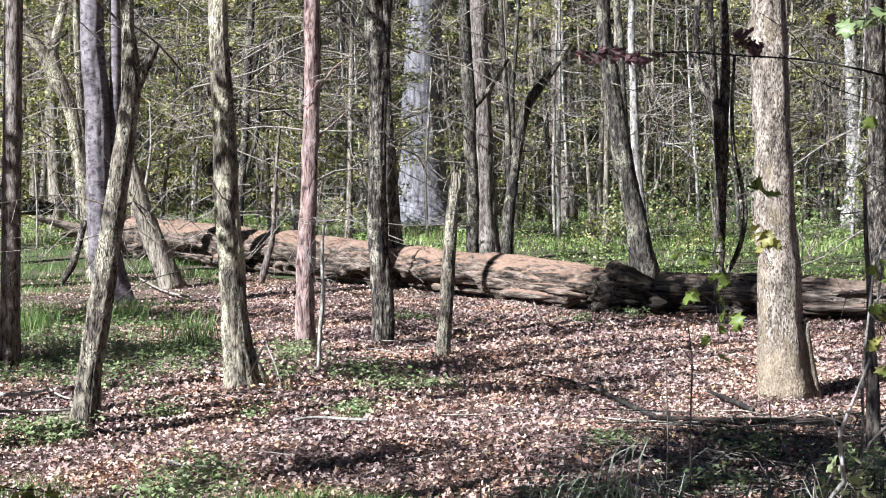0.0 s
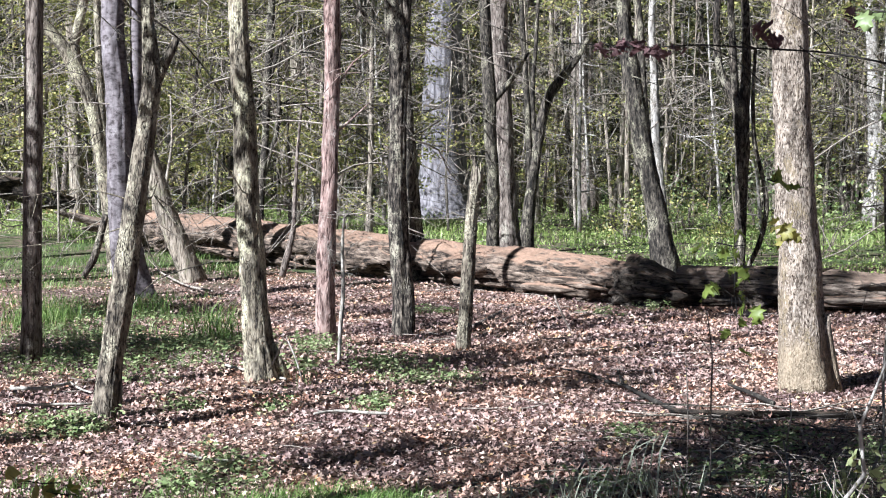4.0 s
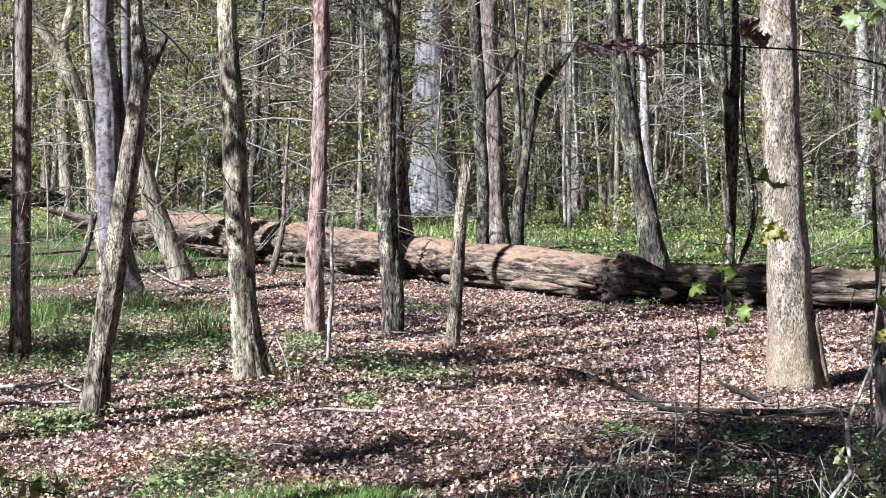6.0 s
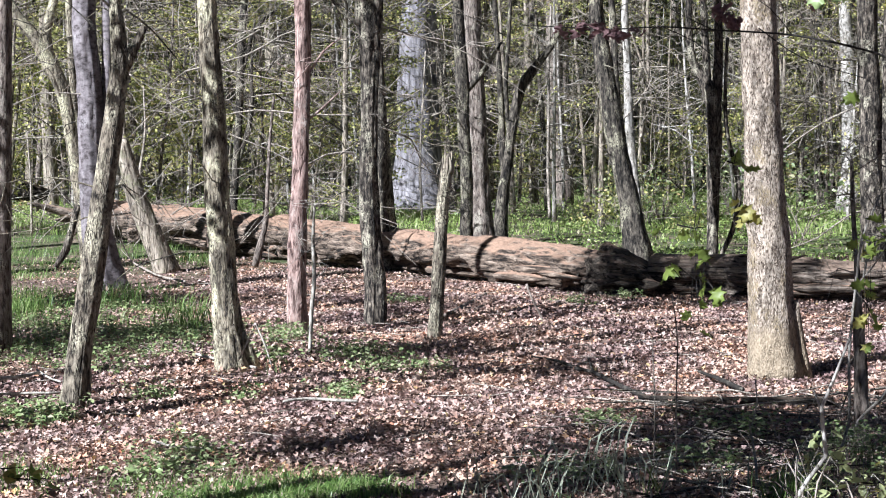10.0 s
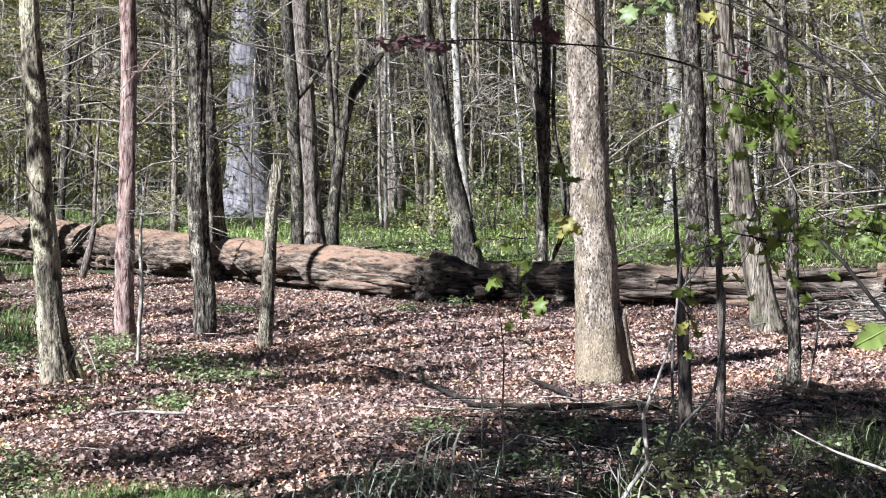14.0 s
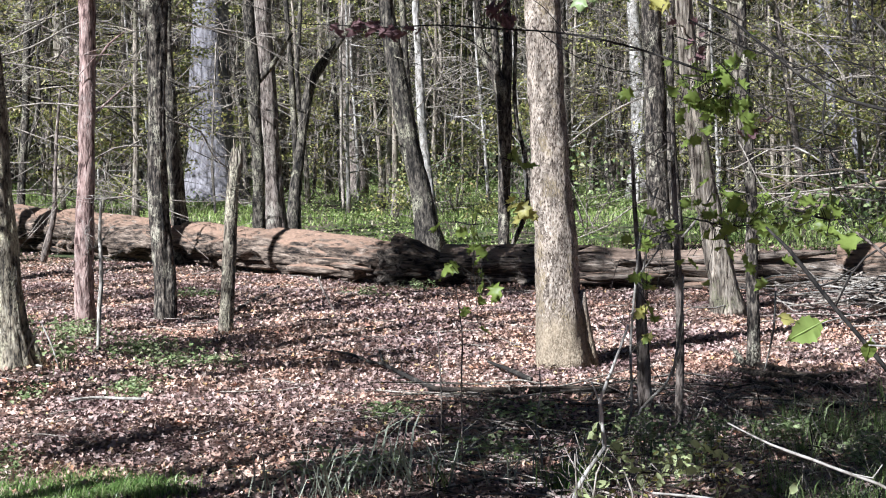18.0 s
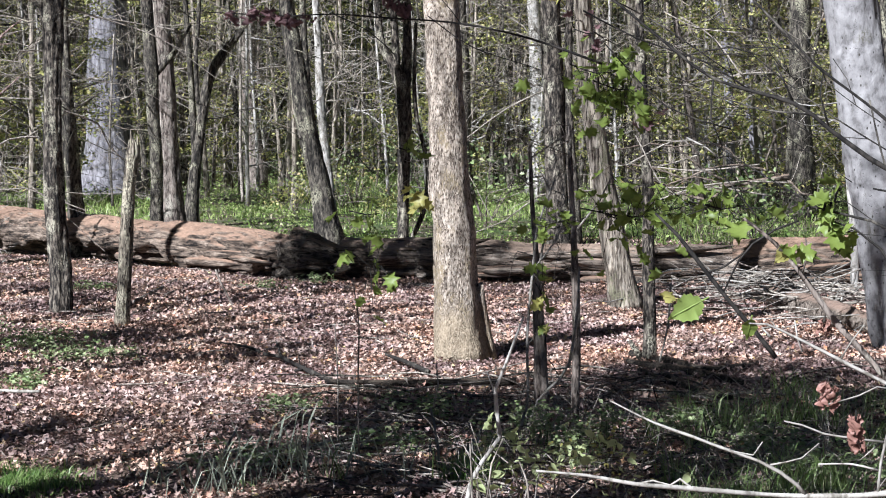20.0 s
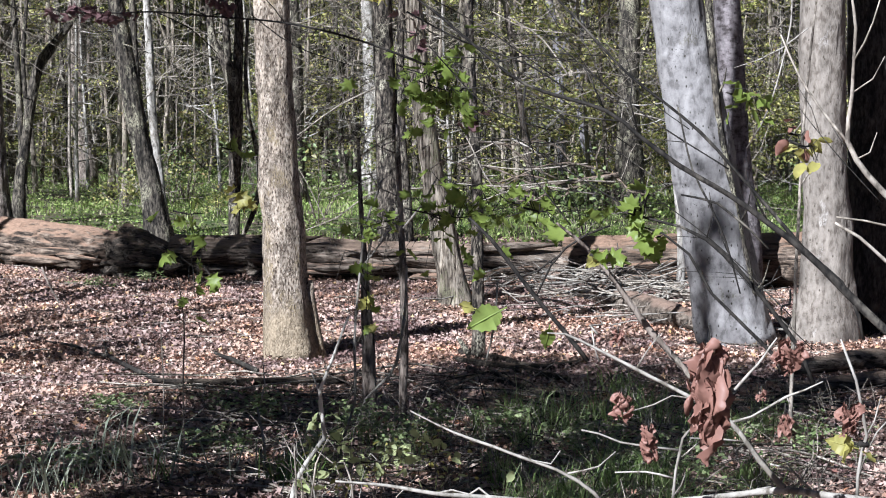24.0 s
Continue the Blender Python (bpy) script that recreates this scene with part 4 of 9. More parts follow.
# ---- the fallen log ----
def log_tube(L, r0, r1, seed, sides=110, step=0.045, crack=0.10, cave=0.16, cave_at=0.15, sink=0.12, ragged=0.0, bend=0.0, hollows=()):
    """A fallen trunk along its own x axis: long cracks, plates of loose wood, and rotted hollows along its lower flanks."""
    n = max(2, int(L / step))
    s = np.linspace(0, L, n)[:, None]
    th = np.linspace(0, 2 * np.pi, sides, endpoint=False)[None]
    lap = th / (2 * np.pi)
    r = r0 + (r1 - r0) * s / L
    S, T = s + 0 * th, lap + 0 * s
    k = 1 + 0.07 * value_noise(T * 4, S / 1.4, 4, seed) + 0.05 * value_noise(T * 9, S / 0.6, 9, seed + 1)
    plates = value_noise(T * 26 + 0.8 * value_noise(T * 6, S / 0.5, 6, seed + 9), S / 0.55, 26, seed + 2) + 0.5 * value_noise(T * 52, S / 0.25, 52, seed + 3)
    k += 0.03 * plates - crack * np.clip(0.22 - np.abs(plates), 0, 1) * 2.2 * (value_noise(T * 5, S / 0.9, 5, seed + 4) > -0.25)
    k += 0.02 * value_noise(T * 70, S / 0.08, 70, seed + 7)
    low = np.clip(0.35 - np.sin(th), 0, 1.2) / 1.2
    rot = value_noise(T * 7, S / 0.7, 7, seed + 5) + 0.6 * value_noise(T * 16, S / 0.25, 16, seed + 6)
    k -= cave * np.clip((rot * 0.9 + low * 1.2 - 0.55 + cave_at) * 3, 0, 1) * np.clip(low * 2.5, 0, 1)
    for s0, a0, ls, la, dep in hollows:
        edge = 0.25 * value_noise(T * 11, S / 0.3, 11, seed + 12)
        k -= dep * np.clip(1.25 - ((S - s0) / ls) ** 2 - ((th - a0) / la) ** 2 + edge, 0, 0.6) / 0.6
    x = S.copy()
    if ragged:
        e = ragged * (value_noise(T * 14, 0 * S + 3.5, 14, seed + 8) * 0.6 + 0.5)
        x = np.where(S > L - 1.2, S - e * (S - (L - 1.2)) / 1.2, S)
    y = r * k * np.cos(th) + bend * np.sin(np.pi * S / L)
    z = np.maximum(r * k * np.sin(th) + r - sink, -0.1)
    v = np.stack([x, y, z], 2).reshape(-1, 3)
    i = np.arange(n - 1)[:, None] * sides
    j = np.arange(sides)[None]
    p, q = (i + j).ravel(), (i + (j + 1) % sides).ravel()
    return v, np.stack([p, q, q + sides, p + sides], 1)


def fallen_log(name, a, b, r0, r1, seed, material, label, **kw):
    thing = new(name)
    a, b = Vector((*a, 0)), Vector((*b, 0))
    L = (b - a).length
    thing.matrix_world = Matrix.Translation(a) @ Matrix.Rotation(math.atan2(b.y - a.y, b.x - a.x), 4, "Z")
    part("wood", log_tube(L, r0, r1, seed, **kw), material, thing)
    sink = kw.get("sink", 0.12)
    rs = np.random.default_rng(seed)
    for x0, r, s in ((0.0, r0, 1), (L, r1, -1)):
        n = 36
        th = np.linspace(0, 2 * np.pi, n, endpoint=False)
        off = kw.get("ragged", 0) if s < 0 else 0
        rings = [np.stack([x0 + s * (0.05 + off + 0.12 * q + rs.uniform(0, 0.12, n)), r * k * np.cos(th) * rs.uniform(0.93, 1.05, n), np.maximum(r - sink + r * k * np.sin(th) * rs.uniform(0.93, 1.05, n), -0.05)], 1)
                 for q, k in ((0, 0.9), (1, 0.74), (3, 0.5), (6, 0.2))]
        f = [(q * n + j, q * n + (j + 1) % n, (q + 1) * n + (j + 1) % n, (q + 1) * n + j) for q in range(3) for j in range(n)]
        part("rotten_end", (np.vstack(rings), np.array(f)), log_dark, thing, "dark hollow rotten end")
    return tagged(thing, label, "log")


def slab(thing, x, side, z, length, width, thick, seed, material, tilt=0.0):
    """A split slab of loose wood on a log's flank, in the log's own axes."""
    v, f = tube([(0, 0, 0, 0.02), (length * 0.15, 0, 0, 0.5), (length * 0.6, 0, 0.02, 0.45), (length, 0, 0.03, 0.03)], 12, 0.05, 0.3, seed=seed, rough=0.12)
    v = v * (1, thick * 2, width)
    m = Matrix.Translation((x, side, z)) @ Matrix.Rotation(tilt, 4, "Y")
    v = v @ np.array(m.to_3x3()).T + np.array(m.translation)
    part("slab", (v, f), material, thing)


main_log = fallen_log("fallen_log", (-7.6, 43.5), (2.72, 28.5), 0.55, 0.40, 5, log_mat, "great fallen log with rotting wood and red-brown leaf dust on top", ragged=0.35, crack=0.24, cave=0.36, cave_at=0.44, hollows=[(4.9, 3.4, 0.95, 0.36, 0.42), (7.1, 3.75, 0.8, 0.33, 0.4), (10.7, 3.85, 0.5, 0.3, 0.4), (12.5, 3.85, 0.7, 0.33, 0.42), (14.6, 3.7, 0.8, 0.2, 0.3)])
end_log = fallen_log("broken_log", (3.24, 28.41), (9.0, 26.25), 0.385, 0.31, 9, log_grey, "broken grey continuation of the fallen log, cracked and rotting", crack=0.36, cave=0.42, cave_at=0.7, hollows=[(2.3, 3.8, 0.9, 0.35, 0.42), (4.0, 3.75, 0.7, 0.28, 0.4), (1.0, 3.5, 0.4, 0.2, 0.3), (5.2, 3.3, 0.3, 0.25, 0.3)])
far_log = fallen_log("broken_log", (8.7, 26.5), (14.5, 24.3), 0.38, 0.53, 14, log_mat, "splintered log behind a great smooth tree", crack=0.16, cave=0.25, cave_at=0.35)
rs = np.random.default_rng(15)
for q in range(9):
    slab(main_log, rs.uniform(6, 17), -0.30 - rs.uniform(0, 0.12), rs.uniform(0.08, 0.30), rs.uniform(0.6, 1.8), rs.uniform(0.06, 0.14), rs.uniform(0.03, 0.06), 800 + q, log_mat, rs.normal(0, 0.06))
for q in range(26):
    slab(end_log, rs.uniform(0.5, 5.4), -0.26 - rs.uniform(0, 0.12), rs.uniform(0.06, 0.5), rs.uniform(0.5, 1.4), rs.uniform(0.05, 0.12), rs.uniform(0.03, 0.06), 830 + q, (log_grey, log_tan, log_mat)[q % 3], rs.normal(0, 0.08))
for q in range(8):
    slab(far_log, rs.uniform(0.2, 2.8), -0.28 - rs.uniform(0, 0.12), rs.uniform(0.1, 0.6), rs.uniform(0.5, 1.4), rs.uniform(0.05, 0.12), rs.uniform(0.03, 0.06), 860 + q, log_mat, rs.normal(0, 0.08))
# the swollen burr where the log broke, and the torn root mass at its thick end
burr = new("rotten_burr")
burr.location = (2.95, 28.05, 0.0)
part("collar", tube([(-0.50, 0.60, 0.30, 0.29), (-0.44, 0.52, 0.30, 0.375), (-0.30, 0.38, 0.29, 0.39), (-0.12, 0.26, 0.27, 0.36), (0.05, 0.18, 0.24, 0.31), (0.16, 0.14, 0.20, 0.20)], 84, 0.018, 0.09, seed=71, rough=0.17), log_burr, burr, "swollen dark torn collar of bark")
for q in range(16):
    a = 0.40 * q + rs.uniform(-0.15, 0.15)
    d = rs.uniform(0.22, 0.34)
    p0 = np.array([-0.02 + rs.uniform(-0.2, 0.1), 0.16 + 0.6 * d * math.cos(a), 0.22 + 0.6 * d * math.sin(a)])
    p2 = p0 * (1, 0.85, 0.9) + np.array([rs.uniform(0.12, 0.42), -0.16, rs.uniform(-0.06, 0.03)])
    p1 = (p0 + p2) / 2 + rs.normal(0, 0.04, 3)
    part("lump", tube([(*p0, 0.04), (*p1, rs.uniform(0.05, 0.08)), (*p2, 0.025)], 14, 0.03, 0.2, seed=q, rough=0.2), log_burr if q % 3 else log_dark, burr)
tagged(burr, "dark rotten burr where the fallen log has broken", "burr")
root_mass = new("torn_roots")
root_mass.location = (-8.3, 44.5, 0)
for q in range(16):
    a = rs.uniform(0, 6.3)
    e = np.array([rs.normal(0, 1.0), rs.normal(0, 0.5), rs.uniform(-0.05, 0.95)])
    part("root", tube([(0.5, -0.4, 0.45, 0.14), (*(e * 0.5 + (0.1, 0, 0.25)), 0.12), (*e, 0.03)], 8, 0.1, 0.15, seed=q, rough=0.1), log_grey, root_mass)
tagged(root_mass, "torn weathered roots at the thick end of the fallen log", "roots")

# ---- leaf litter ----
def sector(n, r0, r1, a0, a1, seed):
    """Places spread evenly over a sweep of ground, from bearing a0 to a1 in degrees."""
    rs = np.random.default_rng(seed)
    r = np.sqrt(rs.uniform(r0 * r0, r1 * r1, n))
    a = np.radians(rs.uniform(a0, a1, n))
    return r * np.sin(a), r * np.cos(a)


def soft_noise(x, y, s, seed):
    """Soft patches between -1 and 1."""
    rs = np.random.default_rng(seed)
    v = 0
    for k in range(6):
        a, q = rs.uniform(0, 6.3), rs.uniform(0.5, 1.6) / s
        v = v + np.sin((x * np.cos(a) + y * np.sin(a)) * q * 6.3 + rs.uniform(0, 6.3))
    return v / 3


x, y = sector(460000, 10, 38, -16, 31, 1)
keep = (soft_noise(x, y, 5, 2) + rng.normal(0, 0.5, len(x)) > -0.9) & ~((x < -2.6 - 0.05 * y + 0.6 * np.sin(y)) & (y > 17.5) & (rng.random(len(x)) < 0.7)) & ((y < 28) | (rng.random(len(x)) < 0.6))
x, y = x[keep], y[keep]
z = ground_z(x, y) + rng.uniform(0.0, 0.03, len(x))
ob = part("leaf_litter", scatter_leaves(np.stack([x, y, z], 1), rng.uniform(0.024, 0.062, len(x)), "kite", seed=3, flat=0.42), litter_mat)
tagged(ob, "dry pinkish-brown fallen leaves covering the ground", "leaf litter", kind="stuff")
x, y = sector(82000, 9.5, 30, -16, 31, 12)
z = ground_z(x, y) + rng.uniform(0.01, 0.05, len(x))
ob = part("curled_leaves", scatter_leaves(np.stack([x, y, z], 1), rng.uniform(0.032, 0.075, len(x)), "oak", seed=13, flat=0.42), litter_mat)
tagged(ob, "curled dry leaves on top of the litter", "leaf litter", kind="stuff")

# ---- grass ----
x, y = sector(150000, 31, 85, -19, 33, 5)
line = 28.4 + np.where(x < 2.8, (2.8 - x) * 1.45, (2.8 - x) * 0.36) + 0.6
d = soft_noise(x, y, 9, 6)
keep = (y > line) & (d + 0.7 * soft_noise(x, y, 2.5, 7) + rng.normal(0, 0.4, len(x)) > -0.1)
x, y, d = x[keep], y[keep], d[keep]
h = rng.uniform(0.08, 0.26, len(x)) * (0.8 + 0.35 * d)
ob = part("meadow_grass", blades(x, y, ground_z(x, y), h, rng.uniform(0.012, 0.03, len(x)), 8), meadow_mat)
tagged(ob, "bright green low grass beyond the fallen log", "grass", kind="stuff")
x, y = sector(130000, 30, 80, -19, 33, 55)
line = 28.4 + np.where(x < 2.8, (2.8 - x) * 1.45, (2.8 - x) * 0.36) + 0.5
keep = (y > line) & (soft_noise(x, y, 4, 16) + 0.6 * soft_noise(x, y, 1.6, 18) + rng.normal(0, 0.3, len(x)) > -0.1)
x, y = x[keep], y[keep]
c = np.stack([x, y, ground_z(x, y) + rng.uniform(0.03, 0.30, len(x)) * (1 + 0.5 * soft_noise(x, y, 3, 17))], 1)
ob = part("meadow_herbs", scatter_leaves(c, rng.uniform(0.04, 0.10, len(x)), "kite", seed=56, flat=0.3), meadow_mat)
tagged(ob, "low leafy green herbs beyond the fallen log", "herbs", kind="stuff")

def place_grass(name, label, tufts, seed, material=grass_mat, droop=0.5, wide=1.0, thick=1.5):
    """Tufts of grass: rows of (x, y, reach, blades, height)."""
    rs = np.random.default_rng(seed)
    xs, ys, hs = [], [], []
    for tx, ty, reach, n, h in tufts:
        n = int(n * thick)
        xs.append(tx + rs.normal(0, reach, n))
        ys.append(ty + rs.normal(0, reach * 1.3, n))
        hs.append(h * rs.uniform(0.45, 1.1, n))
    x, y, h = np.concatenate(xs), np.concatenate(ys), np.concatenate(hs)
    ob = part(name, blades(x, y, ground_z(x, y) - 0.01, h, rs.uniform(0.006, 0.014, len(x)) * (1 + h) * wide, seed, droop), material)
    return tagged(ob, label, "grass", kind="stuff")


def herb_patch(x, y, rx, ry, n, seed, height=0.12, size=0.05, label="low green creeping plants among fallen leaves", material=pale_herb):
    """A patch of small plants: each a short stalk with a few leaves, lying loosely at one level."""
    rs = np.random.default_rng(seed)
    k = max(3, n // 4)
    px, py = x + rs.normal(0, rx * 0.5, k), y + rs.normal(0, ry * 0.5, k)
    hz = height * rs.uniform(0.4, 1.1, k)
    gz = ground_z(px, py)
    stalks = [tube([(a, b, g - 0.02, 0.003), (a + rs.normal(0, 0.02), b + rs.normal(0, 0.02), g + h, 0.002)], 3, 1.0, cap=False) for a, b, g, h in zip(px, py, gz, hz)]
    c = np.stack([np.repeat(px, 6), np.repeat(py, 6), np.repeat(gz + hz, 6)], 1) + rs.normal(0, 1, (k * 6, 3)) * (size * 0.9, size * 0.9, size * 0.5)
    thing = new("ground_plants")
    thing.location = (x, y, 0)
    off = np.array([x, y, 0])
    sv, sf = merged(stalks)
    tagged(part("stalk_work", (sv - off, sf), herb_mat, thing), kind="stuff")
    lv, lf = scatter_leaves(c, rs.uniform(0.6, 1.3, len(c)) * size, "kite", seed=seed, flat=0.6)
    tagged(part("foliage", (lv - off, lf), material, thing), kind="stuff")
    return tagged(thing, label, "plant", "ground plants")


herb_patch(-3.50, 16.11, 0.42, 0.75, 420, 400, 0.10, 0.050)
herb_patch(-3.16, 15.98, 0.19, 0.35, 160, 401, 0.10, 0.050)
herb_patch(-0.82, 20.56, 0.49, 0.88, 420, 402, 0.12, 0.050)
herb_patch(-1.71, 21.77, 0.29, 0.52, 260, 403, 0.16, 0.050)
herb_patch(-0.82, 17.31, 0.23, 0.42, 200, 404, 0.08, 0.045)
herb_patch(-0.48, 19.19, 0.40, 0.72, 260, 405, 0.10, 0.045)
herb_patch(-0.43, 26.73, 0.28, 0.50, 160, 406, 0.12, 0.050)
herb_patch(-1.55, 18.72, 0.12, 0.22, 90, 407, 0.28, 0.060, label="taller green plant beside a mossy tree")
herb_patch(-2.55, 17.17, 0.21, 0.37, 120, 408, 0.10, 0.045)
herb_patch(-0.02, 19.20, 0.28, 0.51, 140, 409, 0.08, 0.040)
herb_patch(-1.67, 17.04, 0.15, 0.27, 70, 410, 0.10, 0.050)
herb_patch(1.94, 26.54, 0.32, 0.57, 110, 411, 0.10, 0.050)
herb_patch(2.75, 27.47, 0.25, 0.44, 90, 412, 0.12, 0.050)
herb_patch(1.60, 30.55, 0.13, 0.23, 60, 413, 0.45, 0.070, label="pale yellow-green seedling against the fallen log")
herb_patch(-1.84, 13.60, 0.49, 0.88, 420, 414, 0.12, 0.050)
herb_patch(-4.67, 21.69, 0.79, 0.95, 300, 415, 0.15, 0.050)
herb_patch(-3.45, 21.72, 0.65, 0.78, 260, 416, 0.14, 0.050)
for q, (x, y) in enumerate([(-5.2, 23.6), (-4.2, 23.0), (-3.6, 20.4), (-4.4, 20.3), (-3.0, 22.3), (-5.4, 26.3), (-3.9, 24.9), (-2.7, 20.9)]):
    herb_patch(x, y, 0.75, 1.1, 420, 440 + q, 0.13, 0.048, label="dark green creeping plants in the shade of tree feet", material=herb_mat)
herb_patch(-3.32, 19.12, 0.35, 0.62, 120, 417, 0.12, 0.050)
herb_patch(2.98, 13.25, 0.24, 0.43, 160, 418, 0.30, 0.044, label="light green leafy seedlings in the thicket")
herb_patch(3.05, 12.45, 0.23, 0.41, 220, 419, 0.32, 0.044, label="light green leafy seedlings in the thicket")
herb_patch(3.49, 13.14, 0.20, 0.36, 140, 420, 0.30, 0.044, label="light green leafy seedlings in the thicket")
herb_patch(2.49, 12.36, 0.15, 0.27, 110, 421, 0.28, 0.044, label="light green leafy seedlings in the thicket")
herb_patch(1.37, 15.30, 0.27, 0.49, 150, 422, 0.08, 0.050)
herb_patch(2.50, 15.22, 0.37, 0.66, 200, 423, 0.10, 0.050)
herb_patch(1.95, 13.46, 0.36, 0.65, 200, 424, 0.10, 0.050)
herb_patch(4.28, 13.98, 0.35, 0.62, 220, 425, 0.14, 0.050)
herb_patch(4.61, 12.90, 0.41, 0.73, 300, 426, 0.14, 0.050)
herb_patch(4.96, 12.15, 0.47, 0.84, 300, 427, 0.12, 0.050)
herb_patch(6.11, 12.82, 0.46, 0.83, 300, 428, 0.14, 0.050)
herb_patch(1.01, 12.99, 0.39, 0.70, 160, 429, 0.10, 0.050)

place_grass("near_grass", "dark green grass tufts in the shaded foreground", [(-1.28, 12.60, 0.23, 700, 0.14), (-0.76, 12.71, 0.23, 800, 0.15), (-0.45, 12.59, 0.15, 500, 0.16), (-1.60, 12.44, 0.22, 500, 0.14), (-1.04, 12.43, 0.30, 800, 0.14), (-2.86, 13.25, 0.24, 300, 0.14), (-1.99, 13.06, 0.16, 200, 0.12), (2.26, 11.92, 0.07, 180, 0.30)], 31, sedge_mat, 1.0, 0.6)
place_grass("thicket_grass", "long green grass blades in the shaded thicket", [(4.97, 13.84, 0.10, 150, 0.50), (5.39, 14.26, 0.10, 170, 0.50), (5.43, 13.61, 0.09, 150, 0.48), (4.59, 13.52, 0.08, 90, 0.45), (5.69, 15.52, 0.08, 90, 0.42), (4.13, 13.00, 0.06, 90, 0.45), (6.11, 13.33, 0.08, 110, 0.42), (6.06, 14.48, 0.08, 80, 0.40), (4.47, 14.51, 0.04, 80, 0.50), (4.60, 13.94, 0.08, 120, 0.48), (3.96, 13.53, 0.05, 60, 0.40), (1.49, 12.13, 0.05, 22, 0.35), (5.41, 12.73, 0.08, 110, 0.42), (5.66, 12.92, 0.05, 80, 0.40), (3.45, 10.71, 0.02, 70, 0.50), (3.22, 9.83, 0.02, 60, 0.45), (4.22, 11.41, 0.08, 260, 0.42), (4.55, 11.58, 0.08, 300, 0.42), (4.27, 10.53, 0.09, 300, 0.40), (3.84, 10.62, 0.09, 240, 0.42), (3.80, 11.05, 0.08, 160, 0.40), (5.20, 11.44, 0.06, 160, 0.40), (3.65, 11.78, 0.08, 140, 0.40), (3.82, 9.87, 0.10, 240, 0.35), (4.93, 10.38, 0.11, 160, 0.30), (5.01, 9.79, 0.11, 180, 0.25), (3.15, 10.18, 0.02, 80, 0.50), (3.56, 10.66, 0.05, 100, 0.45)], 32, grass_mat, 1.1, 0.6, thick=0.6)
place_grass("left_grass", "sunlit green grass tufts round the tree feet", [(-5.49, 24.31, 0.26, 420, 0.50), (-5.48, 25.47, 0.23, 240, 0.48), (-3.01, 23.32, 0.20, 320, 0.50), (-3.35, 25.14, 0.20, 200, 0.46), (-4.46, 26.34, 0.24, 300, 0.46), (-4.64, 28.19, 0.25, 200, 0.40), (-8.20, 38.14, 0.69, 700, 0.26), (-6.88, 34.87, 0.63, 600, 0.24), (-7.18, 32.06, 0.49, 500, 0.24), (-6.06, 38.24, 0.57, 500, 0.28), (-4.61, 35.74, 0.32, 420, 0.30), (-5.77, 40.17, 0.48, 300, 0.25), (-9.16, 44.46, 0.67, 400, 0.22), (-9.55, 42.10, 0.51, 400, 0.22), (-4.09, 34.98, 0.17, 160, 0.25), (-5.38, 27.68, 0.59, 500, 0.32), (-6.93, 27.63, 0.68, 700, 0.28), (-9.77, 38.07, 0.93, 900, 0.26), (-6.36, 22.89, 0.56, 500, 0.30), (-4.38, 23.62, 0.43, 250, 0.30), (-4.67, 21.12, 0.32, 260, 0.22), (-4.55, 29.77, 0.36, 200, 0.20)], 33, sedge_mat, 1.05, 0.65, thick=0.75)
place_grass("dry_grass", "pale dry arching grass blades in the foreground", [(0.64, 12.12, 0.16, 16, 0.62), (1.22, 12.34, 0.18, 18, 0.66), (0.85, 12.04, 0.16, 14, 0.70), (1.46, 12.49, 0.14, 10, 0.55), (0.30, 12.3, 0.12, 8, 0.5), (1.75, 12.2, 0.14, 10, 0.55), (2.3, 12.3, 0.2, 10, 0.5)], 34, leafy("dry_blades", [(0, (0.30, 0.33, 0.24)), (1, (0.52, 0.55, 0.44))], 0.3), 1.35, 0.7)


# ---- undergrowth beyond the log ----
def shrub(x, y, r, h, n, seed, size=0.09, material=canopy_mat, label="leafy shrub in the undergrowth", name="shrub"):
    """A bush of thin stems that fan out, with leaves strung along them."""
    rs = np.random.default_rng(seed)
    stems, cs = [], []
    for q in range(max(4, n // 60)):
        a = rs.uniform(0, 6.3)
        d = rs.uniform(0.2, 1) * r
        e = np.array([math.cos(a) * d, math.sin(a) * d, h * rs.uniform(0.5, 1)])
        m = e * (0.4, 0.4, 0.6)
        stems.append(tube([(0, 0, -0.05, 0.012), (*m, 0.008), (*e, 0.003)], 4, 0.5, cap=False))
        c = np.array([m + (e - m) * u for u in rs.uniform(0, 1.1, 60)])
        cs.append(c + rs.normal(0, 0.16 * r + 0.05, c.shape) * (1, 1, 0.7))
    thing = new(name)
    thing.location = (x, y, float(ground_z(x, y)))
    tagged(part("stem_work", merged(stems), bark_brown, thing), kind="stuff")
    cs = np.vstack(cs)
    cs = cs[cs[:, 2] > 0.02]
    tagged(part("foliage", scatter_leaves(cs, rs.uniform(0.6, 1.3, len(cs)) * size, seed=seed), material, thing), kind="stuff")
    return tagged(thing, label, "shrub", "undergrowth shrubs")


